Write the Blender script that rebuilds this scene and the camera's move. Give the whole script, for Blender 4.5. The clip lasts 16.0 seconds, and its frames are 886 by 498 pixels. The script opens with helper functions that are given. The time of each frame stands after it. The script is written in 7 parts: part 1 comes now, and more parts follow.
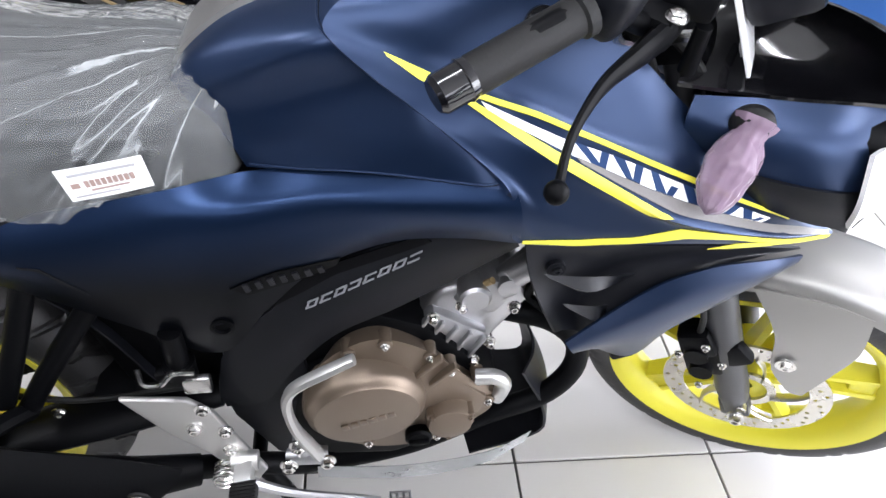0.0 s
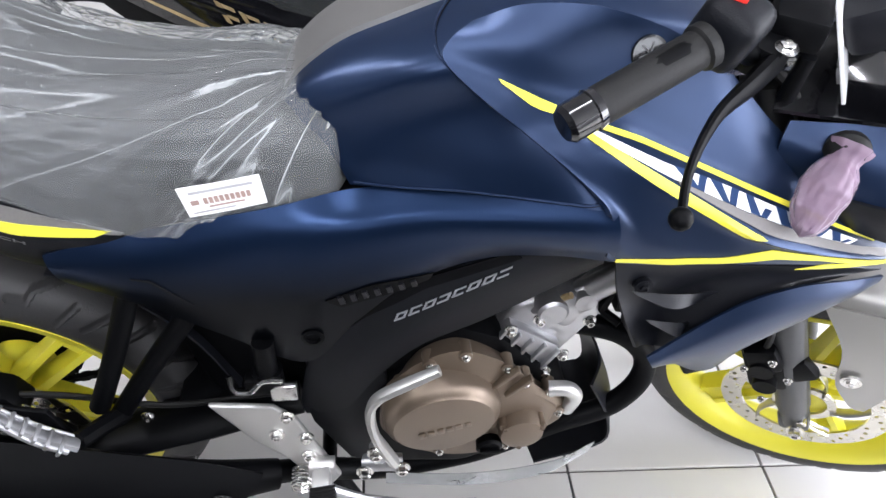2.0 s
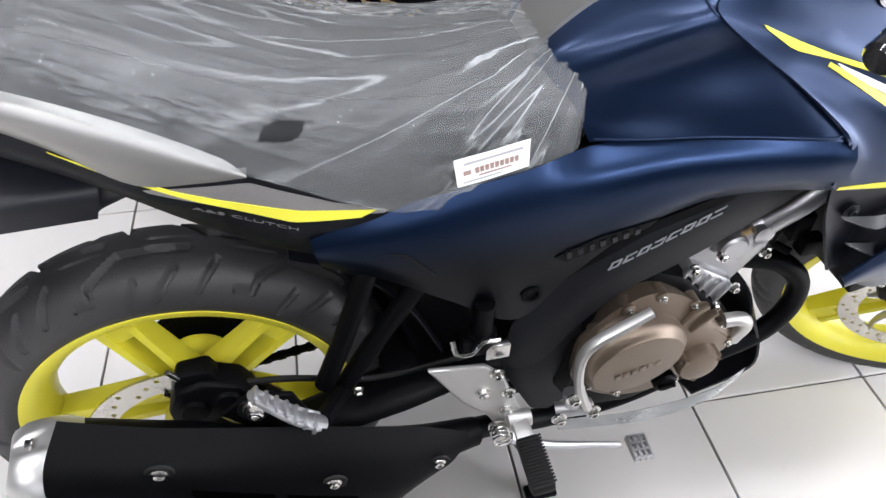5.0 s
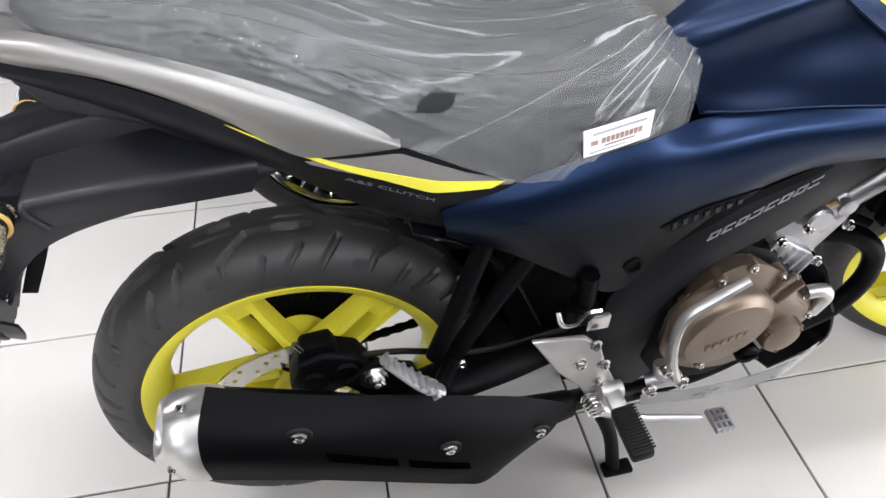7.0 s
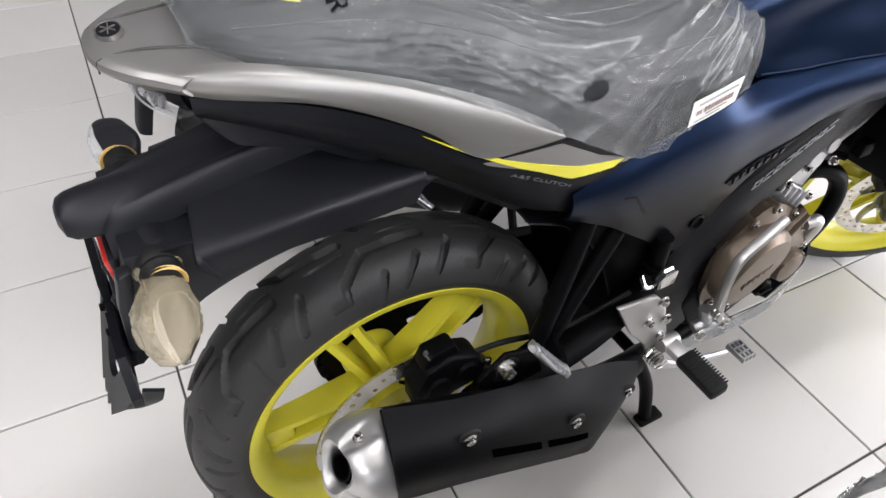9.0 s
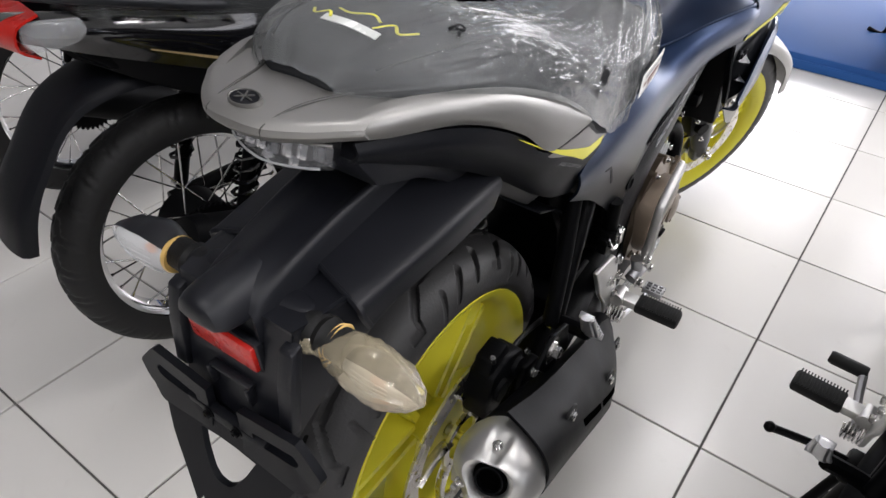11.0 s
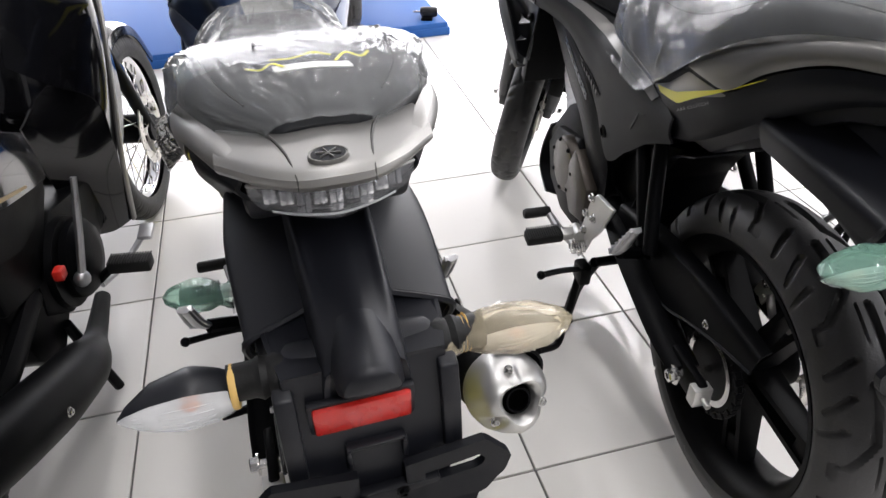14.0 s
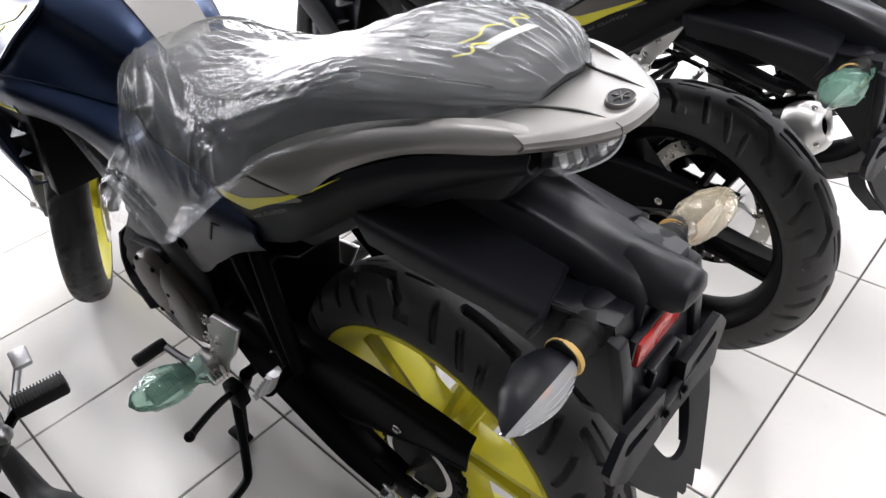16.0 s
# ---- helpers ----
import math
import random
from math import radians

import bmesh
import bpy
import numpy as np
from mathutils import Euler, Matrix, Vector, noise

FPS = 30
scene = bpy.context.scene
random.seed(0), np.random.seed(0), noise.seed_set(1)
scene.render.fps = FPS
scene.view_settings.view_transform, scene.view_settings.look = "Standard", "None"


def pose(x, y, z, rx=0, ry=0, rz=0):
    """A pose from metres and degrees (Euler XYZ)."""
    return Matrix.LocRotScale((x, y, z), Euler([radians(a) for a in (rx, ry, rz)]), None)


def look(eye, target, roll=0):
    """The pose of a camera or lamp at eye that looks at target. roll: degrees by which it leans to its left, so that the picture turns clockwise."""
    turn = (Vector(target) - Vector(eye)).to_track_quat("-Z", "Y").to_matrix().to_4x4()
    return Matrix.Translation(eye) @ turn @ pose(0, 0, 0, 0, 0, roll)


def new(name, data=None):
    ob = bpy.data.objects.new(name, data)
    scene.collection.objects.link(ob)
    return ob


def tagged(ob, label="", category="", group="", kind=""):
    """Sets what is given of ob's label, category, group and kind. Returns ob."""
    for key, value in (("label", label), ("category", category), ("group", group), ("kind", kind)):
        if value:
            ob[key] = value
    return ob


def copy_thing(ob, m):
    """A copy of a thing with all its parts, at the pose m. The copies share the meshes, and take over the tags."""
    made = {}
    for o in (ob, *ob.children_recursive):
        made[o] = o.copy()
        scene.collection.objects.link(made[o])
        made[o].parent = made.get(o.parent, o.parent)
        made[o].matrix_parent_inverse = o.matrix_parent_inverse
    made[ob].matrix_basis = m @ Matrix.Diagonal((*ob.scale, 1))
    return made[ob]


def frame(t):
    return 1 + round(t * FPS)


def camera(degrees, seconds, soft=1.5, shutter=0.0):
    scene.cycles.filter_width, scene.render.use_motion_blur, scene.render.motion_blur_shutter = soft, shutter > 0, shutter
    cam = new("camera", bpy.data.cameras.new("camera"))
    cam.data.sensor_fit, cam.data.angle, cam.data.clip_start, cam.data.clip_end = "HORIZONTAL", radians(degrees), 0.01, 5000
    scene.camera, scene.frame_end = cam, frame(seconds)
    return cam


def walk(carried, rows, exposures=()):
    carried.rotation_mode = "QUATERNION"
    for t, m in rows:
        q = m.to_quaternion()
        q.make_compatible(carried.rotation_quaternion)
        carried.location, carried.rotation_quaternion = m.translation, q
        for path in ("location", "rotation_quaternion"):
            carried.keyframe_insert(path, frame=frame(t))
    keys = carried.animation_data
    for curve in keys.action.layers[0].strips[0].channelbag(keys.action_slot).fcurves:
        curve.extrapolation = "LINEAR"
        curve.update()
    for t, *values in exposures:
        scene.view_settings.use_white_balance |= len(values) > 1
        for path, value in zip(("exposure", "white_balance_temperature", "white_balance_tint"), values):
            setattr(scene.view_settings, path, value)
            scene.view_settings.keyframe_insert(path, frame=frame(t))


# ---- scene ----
cam = camera(65.4, 16.0)
PATH = [
    (0, (0.622, -0.688, 1.227), (0.889, 0.77, -0.116), 5.0),
    (0.5, (0.585, -0.688, 1.229), (0.849, 0.753, -0.133), 4.8),
    (1, (0.566, -0.687, 1.233), (0.765, 0.761, -0.133), 3.0),
    (1.5, (0.557, -0.685, 1.238), (0.761, 0.772, -0.117), 3.6),
    (2, (0.532, -0.687, 1.248), (0.76, 0.783, -0.089), 4.7),
    (2.5, (0.488, -0.687, 1.263), (0.756, 0.741, -0.111), 3.8),
    (3, (0.434, -0.684, 1.278), (0.763, 0.741, -0.086), 3.6),
    (3.5, (0.37, -0.669, 1.276), (0.704, 0.743, -0.101), 4.2),
    (4, (0.314, -0.667, 1.267), (0.628, 0.719, -0.141), 2.8),
    (6.5, (0.095, -0.695, 1.244), (0.449, 0.705, -0.14), 1.6),
    (7, (0.062, -0.702, 1.247), (0.394, 0.704, -0.135), 0.6),
    (7.5, (-0.02, -0.684, 1.25), (0.386, 0.726, -0.109), 1.0),
    (8, (-0.138, -0.63, 1.26), (0.447, 0.711, -0.103), 0.6),
    (8.5, (-0.22, -0.613, 1.248), (0.457, 0.677, -0.123), 2.8),
    (9, (-0.271, -0.597, 1.247), (0.49, 0.646, -0.122), 3.3),
    (11.5, (-0.657, -0.356, 1.224), (0.771, 0.352, 0.016), 1.6),
    (12, (-0.737, -0.323, 1.236), (0.756, 0.252, 0.036), 0.9),
    (12.5, (-0.773, -0.264, 1.252), (0.777, 0.237, 0.092), 1.5),
    (13, (-0.774, -0.119, 1.241), (0.825, 0.043, 0.051), 0.1),
    (13.5, (-0.767, -0.013, 1.245), (0.85, -0.218, 0.086), -1.6),
    (14, (-0.718, 0.05, 1.225), (0.843, -0.396, 0.057), -1.3),
    (14.5, (-0.641, 0.154, 1.218), (0.787, -0.511, -0.015), -2.6),
    (15, (-0.593, 0.26, 1.221), (0.652, -0.664, -0.043), -4.2),
    (15.5, (-0.541, 0.387, 1.234), (0.602, -0.675, -0.017), -5.0),
    (16, (-0.485, 0.474, 1.237), (0.622, -0.648, 0.006), -5.9),
]
walk(cam, [(t, look(eye, target, roll)) for t, eye, target, roll in PATH], [(0, 0.72, 6150, 10), (2, 0.68, 6150, 10), (4, 0.6, 6200, 10), (6.5, 0.54, 6350, 10), (9, 0.28, 6450, 10), (11.5, -0.15, 6500, 10), (12.5, -0.08, 6500, 10), (13.5, 0.1, 6500, 10), (14, 0.2, 6500, 10), (15, 0.34, 6450, 10), (16, 0.28, 6450, 10)])

# ---------------------------------------------------------------- light
world = bpy.data.worlds.new("sky")
scene.world = world
world.use_nodes = True
wn = world.node_tree.nodes
sky = wn.new("ShaderNodeTexSky")
sky.sky_type = "NISHITA"
sky.sun_disc = False
sky.sun_elevation = radians(50)
sky.sun_rotation = radians(60)
wn["Background"].inputs[1].default_value = 0.12
world.node_tree.links.new(sky.outputs[0], wn["Background"].inputs[0])

ROOM = (-5.0, 7.5, -5.5, 5.5)      # x0, x1, y0, y1 of the showroom
CEIL = 3.3


def area_lamp(name, eye, target, sx, sy, watts, color):
    d = bpy.data.lights.new(name, "AREA")
    d.shape, d.size, d.size_y, d.energy, d.color = "RECTANGLE", sx, sy, watts, color
    ob = new(name, d)
    ob.matrix_world = look(eye, target)
    return ob


# daylight in the open shop front, and the tube lights under the ceiling
area_lamp("shopfront_light", (7.3, -1.3, 1.65), (0, -0.2, 0.9), 8.2, 3.1, 650, (0.99, 0.965, 1.0))
area_lamp("side_window_light", (1.2, -5.3, 1.9), (0.3, 0, 0.8), 7.0, 2.2, 190, (0.99, 0.965, 1.0))
for tx in (-2.2, 0.5, 3.2):
    for ty in (-2.6, -0.2):
        area_lamp("tube_light", (tx, ty, CEIL - 0.09), (tx, ty, 0), 1.15, 0.22, 46 if ty < -1 else (40 if tx < -1 else 16), (0.985, 0.97, 1.0))

# ---------------------------------------------------------------- materials
def material(name, color, rough=0.5, metal=0.0, grain=0.0, grain_scale=80.0, blotch=0.12, blotch_scale=6.0,
             rough_var=0.1, coat=0.0, bump_distance=0.001, spec=0.5, coat_rough=0.03):
    m = bpy.data.materials.new(name)
    m.use_nodes = True
    nt = m.node_tree
    n, l = nt.nodes, nt.links
    b = n["Principled BSDF"]
    b.inputs["Metallic"].default_value = metal
    b.inputs["Coat Weight"].default_value = coat
    b.inputs["Coat Roughness"].default_value = coat_rough
    b.inputs["Specular IOR Level"].default_value = spec
    tc = n.new("ShaderNodeTexCoord")
    big = n.new("ShaderNodeTexNoise")
    big.inputs["Scale"].default_value = blotch_scale
    big.inputs["Detail"].default_value = 5
    l.new(tc.outputs["Object"], big.inputs["Vector"])
    hue = n.new("ShaderNodeMix")
    hue.data_type = "RGBA"
    hue.inputs["A"].default_value = (*[c * (1 - blotch) for c in color], 1)
    hue.inputs["B"].default_value = (*[min(1, c * (1 + blotch)) for c in color], 1)
    l.new(big.outputs["Fac"], hue.inputs["Factor"])
    l.new(hue.outputs["Result"], b.inputs["Base Color"])
    mr = n.new("ShaderNodeMapRange")
    mr.inputs["To Min"].default_value = max(0.02, rough - rough_var)
    mr.inputs["To Max"].default_value = min(1, rough + rough_var)
    l.new(big.outputs["Fac"], mr.inputs["Value"])
    l.new(mr.outputs["Result"], b.inputs["Roughness"])
    if grain > 0:
        fine = n.new("ShaderNodeTexNoise")
        fine.inputs["Scale"].default_value = grain_scale
        fine.inputs["Detail"].default_value = 3
        l.new(tc.outputs["Object"], fine.inputs["Vector"])
        bp = n.new("ShaderNodeBump")
        bp.inputs["Strength"].default_value = grain
        bp.inputs["Distance"].default_value = bump_distance
        l.new(fine.outputs["Fac"], bp.inputs["Height"])
        l.new(bp.outputs["Normal"], b.inputs["Normal"])
    m["shader"] = b.name
    return m


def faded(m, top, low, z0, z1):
    """The colour fades from low to top between two heights on the panel."""
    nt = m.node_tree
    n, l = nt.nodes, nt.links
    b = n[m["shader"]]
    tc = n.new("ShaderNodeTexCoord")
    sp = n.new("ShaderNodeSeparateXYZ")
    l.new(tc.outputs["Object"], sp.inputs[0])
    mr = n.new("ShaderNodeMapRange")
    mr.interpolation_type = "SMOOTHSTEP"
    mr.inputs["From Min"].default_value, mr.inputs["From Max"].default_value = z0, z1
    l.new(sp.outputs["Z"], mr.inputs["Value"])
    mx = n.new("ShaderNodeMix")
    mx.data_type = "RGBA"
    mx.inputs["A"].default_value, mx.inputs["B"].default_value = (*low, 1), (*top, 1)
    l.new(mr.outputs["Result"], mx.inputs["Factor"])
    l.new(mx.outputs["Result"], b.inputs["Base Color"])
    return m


def film(name, tint, body, rough, scale, gloss=0.55, fan=0.0, crease_milk_glint=0.42):
    """Thin wrinkled polythene: see-through, with a glossy face and milky creases, whose white also paints the folds'
    glints.
    fan: how strongly the creases spread out from the place where the film is gathered."""
    m = bpy.data.materials.new(name)
    m.use_nodes = True
    nt = m.node_tree
    n, l = nt.nodes, nt.links
    n.remove(n["Principled BSDF"])
    out = n["Material Output"]

    def mth(op, *args):
        q = n.new("ShaderNodeMath")
        q.operation = op
        for k, v in enumerate(args):
            if hasattr(v, "is_output"):
                l.new(v, q.inputs[k])
            else:
                q.inputs[k].default_value = v
        return q.outputs[0]

    def ramp(value, wide):
        mr = n.new("ShaderNodeMapRange")
        mr.interpolation_type = "SMOOTHSTEP"
        mr.inputs["From Min"].default_value, mr.inputs["From Max"].default_value = 0.0, wide
        mr.inputs["To Min"].default_value, mr.inputs["To Max"].default_value = 1.0, 0.0
        l.new(value, mr.inputs["Value"])
        return mr.outputs["Result"]

    def crease(vec, sc, wide, warp=0.3):
        t = n.new("ShaderNodeTexNoise")
        t.inputs["Scale"].default_value, t.inputs["Detail"].default_value = sc, 1
        t.inputs["Distortion"].default_value = warp
        l.new(vec, t.inputs["Vector"])
        return ramp(mth("ABSOLUTE", mth("SUBTRACT", t.outputs["Fac"], 0.5)), wide)

    tc = n.new("ShaderNodeTexCoord")
    mp = n.new("ShaderNodeMapping")
    mp.inputs["Scale"].default_value = (0.8, 1.7, 1.5)
    mp.inputs["Rotation"].default_value = (0, 0, 0.2)
    l.new(tc.outputs["Object"], mp.inputs["Vector"])
    free = mp.outputs["Vector"]
    # patches that are more or less crumpled
    pt = n.new("ShaderNodeTexNoise")
    pt.inputs["Scale"].default_value, pt.inputs["Detail"].default_value = scale * 0.6, 2
    l.new(tc.outputs["Object"], pt.inputs["Vector"])
    patch = mth("SMOOTH_MIN", mth("MAXIMUM", mth("MULTIPLY_ADD", pt.outputs["Fac"], 6.0, -2.9), 0.05), 1.0, 0.1)
    c1 = mth("MULTIPLY", crease(free, scale * 1.5, 0.018, 0.9), mth("MULTIPLY", patch, 0.30))
    c2 = mth("MULTIPLY", crease(free, scale * 4.2, 0.030, 1.2), mth("MULTIPLY", patch, 0.35))
    lines = mth("MAXIMUM", c1, c2)
    if fan > 0:
        sp = n.new("ShaderNodeSeparateXYZ")
        l.new(tc.outputs["Object"], sp.inputs[0])
        dx = mth("SUBTRACT", 0.53, sp.outputs["X"])
        dz = mth("ADD", mth("ABSOLUTE", sp.outputs["Y"]), mth("MAXIMUM", mth("SUBTRACT", 0.895, sp.outputs["Z"]), 0.0))
        ang = mth("ARCTAN2", dz, dx)
        far = mth("SQRT", mth("ADD", mth("MULTIPLY", dx, dx), mth("MULTIPLY", dz, dz)))
        cb = n.new("ShaderNodeCombineXYZ")
        l.new(ang, cb.inputs[0])
        l.new(mth("MULTIPLY", far, 0.4), cb.inputs[1])
        l.new(mth("SIGN", sp.outputs["Y"]), cb.inputs[2])
        near = mth("MAXIMUM", mth("MULTIPLY_ADD", far, -1.9, 1.05), 0.10)
        f1 = mth("MULTIPLY", crease(cb.outputs[0], 6.0, 0.022, 0.25), near)
        f2 = mth("MULTIPLY", crease(cb.outputs[0], 14.0, 0.028, 0.35), mth("MULTIPLY", near, mth("MULTIPLY", patch, 0.9)))
        lines = mth("MAXIMUM", mth("MULTIPLY", lines, 0.5), mth("MULTIPLY", mth("MAXIMUM", f1, f2), fan))
    bp = n.new("ShaderNodeBump")
    bp.inputs["Strength"].default_value = 0.6
    bp.inputs["Distance"].default_value = 0.0014
    soft = n.new("ShaderNodeTexNoise")
    soft.inputs["Scale"].default_value, soft.inputs["Detail"].default_value = scale * 1.3, 3
    l.new(free, soft.inputs["Vector"])
    l.new(mth("ADD", lines, mth("MULTIPLY", soft.outputs["Fac"], 0.05)), bp.inputs["Height"])
    tr = n.new("ShaderNodeBsdfTransparent")
    tr.inputs[0].default_value = (*[0.75 + 0.25 * c for c in tint], 1)
    df = n.new("ShaderNodeBsdfDiffuse")
    df.inputs[0].default_value = (*tint, 1)
    l.new(bp.outputs["Normal"], df.inputs["Normal"])
    gl = n.new("ShaderNodeBsdfGlossy")
    l.new(mth("MULTIPLY_ADD", patch, -0.45 * rough, rough), gl.inputs["Roughness"])
    l.new(bp.outputs["Normal"], gl.inputs["Normal"])
    milk = mth("MINIMUM", mth("ADD", mth("MULTIPLY", mth("ADD", mth("MULTIPLY", soft.outputs["Fac"], 0.4), 0.8), body), mth("MULTIPLY", lines, crease_milk_glint)), 0.97)
    mix = n.new("ShaderNodeMixShader")
    l.new(milk, mix.inputs[0])
    l.new(tr.outputs[0], mix.inputs[1])
    l.new(df.outputs[0], mix.inputs[2])
    lw = n.new("ShaderNodeFresnel")
    lw.inputs["IOR"].default_value = 1.0 + gloss
    l.new(bp.outputs["Normal"], lw.inputs["Normal"])
    m2 = n.new("ShaderNodeMixShader")
    l.new(lw.outputs[0], m2.inputs[0])
    l.new(mix.outputs[0], m2.inputs[1])
    l.new(gl.outputs[0], m2.inputs[2])
    l.new(m2.outputs[0], out.inputs["Surface"])
    return m


def glass(name, tint, rough=0.05, amount=0.35):
    """Clear lens plastic: see-through with a glossy face."""
    m = bpy.data.materials.new(name)
    m.use_nodes = True
    n, l = m.node_tree.nodes, m.node_tree.links
    b = n["Principled BSDF"]
    b.inputs["Base Color"].default_value = (*tint, 1)
    b.inputs["Roughness"].default_value = rough
    tr = n.new("ShaderNodeBsdfTransparent")
    tr.inputs[0].default_value = (*[0.5 + 0.5 * c for c in tint], 1)
    mix = n.new("ShaderNodeMixShader")
    mix.inputs[0].default_value = amount
    l.new(tr.outputs[0], mix.inputs[1])
    l.new(b.outputs[0], mix.inputs[2])
    l.new(mix.outputs[0], n["Material Output"].inputs["Surface"])
    return m


def glow(name, color, strength):
    m = bpy.data.materials.new(name)
    m.use_nodes = True
    b = m.node_tree.nodes["Principled BSDF"]
    b.inputs["Emission Color"].default_value = (*color, 1)
    b.inputs["Emission Strength"].default_value = strength
    return m


BLUE = (0.0116, 0.0258, 0.066)
M_BLUE = material("satin_blue_paint", BLUE, 0.32, 0.68, 0.04, 900, 0.05, 4, 0.03, coat=0.14, coat_rough=0.25)
M_BLUEFADE = faded(material("satin_blue_darker_below", BLUE, 0.32, 0.74, 0.04, 900, 0.05, 4, 0.03, coat=0.04, coat_rough=0.25, spec=0.2), BLUE, (0.0030, 0.0038, 0.0062), 0.64, 0.78)
M_GREY = material("dark_grey_plastic", (0.0045, 0.0050, 0.0070), 0.46, 0.0, 0.25, 700, 0.10, 9, 0.06, spec=0.18)
M_MATT = material("matt_dark_grey_paint", (0.009, 0.0093, 0.0105), 0.6, 0.0, 0.2, 700, 0.10, 9, 0.06, spec=0.22)
M_BLACK = material("black_plastic", (0.0070, 0.0076, 0.0105), 0.42, 0.0, 0.10, 700, 0.15, 9, 0.08, spec=0.34)
M_DULL = material("black_metal", (0.0018, 0.0019, 0.0024), 0.48, 0.0, 0.15, 300, 0.2, 14, 0.1, spec=0.08)
# near-black that puts the shade of slots and the pipe end into colour
M_VOID = material("hollow_shade_black", (0.001, 0.001, 0.001), 0.95, 0.0, 0.0, 80, 0.1, 6, 0.03, spec=0.0)
M_GLOSS = material("gloss_black_paint", (0.004, 0.004, 0.005), 0.12, 0.0, 0.0, 80, 0.1, 6, 0.03, coat=0.6, spec=0.4)
M_SILVER = material("silver_paint", (0.29, 0.283, 0.27), 0.42, 0.75, 0.06, 1200, 0.05, 5, 0.04)
M_DSILVER = material("dark_silver_paint", (0.17, 0.165, 0.155), 0.38, 0.6, 0.06, 1200, 0.05, 5, 0.04)
M_YELLOW = material("yellow_paint", (0.72, 0.66, 0.045), 0.36, 0.0, 0.08, 200, 0.06, 8, 0.06)
M_YFILM = material("yellow_sticker", (0.78, 0.72, 0.06), 0.4, 0.0, 0.0, 80, 0.03, 8, 0.04)
M_RUBBER = material("tyre_rubber", (0.026, 0.0255, 0.026), 0.54, 0.0, 0.4, 260, 0.22, 10, 0.12, bump_distance=0.0012)
# the tyre rubber again, with the step-through's shade put into its colour
M_RUBBER2 = material("shaded_tyre_rubber", (0.013, 0.013, 0.0135), 0.55, 0.0, 0.4, 260, 0.22, 10, 0.12, bump_distance=0.0012, spec=0.3)
M_SOFT = material("soft_black_rubber", (0.006, 0.006, 0.006), 0.6, 0.0, 0.4, 300, 0.15, 12, 0.08, spec=0.3)
M_BRONZE = material("bronze_engine_paint", (0.165, 0.128, 0.095), 0.40, 0.6, 0.18, 420, 0.10, 10, 0.07)
# darker copy of the bronze, used on the left cover only
M_DBRONZE = material("darker_bronze", (0.045, 0.037, 0.030), 0.36, 0.5, 0.18, 420, 0.12, 14, 0.08)
M_ALU = material("cast_aluminium", (0.46, 0.46, 0.47), 0.38, 0.9, 0.35, 160, 0.15, 18, 0.12)
M_STEEL = material("bright_steel", (0.66, 0.65, 0.63), 0.22, 1.0, 0.05, 300, 0.12, 20, 0.08)
M_CHROME = material("chrome", (0.75, 0.75, 0.76), 0.08, 1.0, 0.0, 80, 0.05, 10, 0.03)
M_SATIN = material("satin_aluminium_plate", (0.55, 0.545, 0.53), 0.40, 0.85, 0.10, 500, 0.07, 12, 0.06)
M_DISC = material("brake_disc_steel", (0.60, 0.58, 0.54), 0.28, 1.0, 0.10, 250, 0.12, 22, 0.08)
M_SEAT = material("black_seat_vinyl", (0.010, 0.011, 0.0125), 0.6, 0.0, 0.0, 600, 0.12, 7, 0.08, spec=0.3)
M_FILM = film("clear_plastic_film", (0.86, 0.89, 0.89), 0.090, 0.26, 9, 0.27, 1.0, 0.30)
M_FILM_DARK = film("clear_plastic_film_tight", (0.86, 0.89, 0.89), 0.035, 0.14, 16, 0.45, 0.0, 0.12)
M_FILM2 = film("clear_plastic_film_loose", (0.88, 0.90, 0.90), 0.30, 0.12, 22, 0.6)
M_PINK = film("pink_plastic_bag", (0.29, 0.205, 0.275), 0.70, 0.35, 12, 0.3, 0.0, 0.06)
M_CREAM = film("cream_plastic_bag", (1.0, 0.87, 0.60), 0.22, 0.18, 26, 0.42, 0.0, 0.35)
M_GREEN = film("green_plastic_bag", (0.46, 0.88, 0.68), 0.26, 0.16, 26, 0.45, 0.0, 0.30)
M_WHITE = material("white_sticker", (0.82, 0.82, 0.82), 0.45, 0, 0, 80, 0.03, 10, 0.03)
M_PAPER = material("white_paper", (0.85, 0.85, 0.82), 0.8, 0, 0.1, 200, 0.03, 10, 0.03)
M_GSTICK = material("grey_hexagon_sticker", (0.22, 0.21, 0.205), 0.42, 0.3, 0.3, 600, 0.12, 300, 0.05)
M_LTXT = material("silver_lettering", (0.30, 0.31, 0.33), 0.35, 0.5, 0, 80, 0.03, 10, 0.03)
M_RED = material("red_reflector", (0.46, 0.014, 0.009), 0.28, 0.0, 0.35, 700, 0.12, 30, 0.05, coat=0.15)
M_REDP = material("red_plastic", (0.62, 0.03, 0.02), 0.35, 0, 0, 80, 0.05, 10, 0.04)
M_INK = material("grey_print", (0.38, 0.38, 0.39), 0.6, 0, 0, 80, 0.05, 10, 0.03)
M_REDINK = material("brown_print", (0.34, 0.24, 0.21), 0.6, 0, 0, 80, 0.05, 10, 0.03)
M_BLUINK = material("blue_lettering", (0.02, 0.05, 0.14), 0.4, 0.3, 0, 80, 0.05, 10, 0.03)
M_FAINT = material("faint_grey_lettering", (0.13, 0.13, 0.135), 0.4, 0.2, 0, 80, 0.03, 10, 0.03)
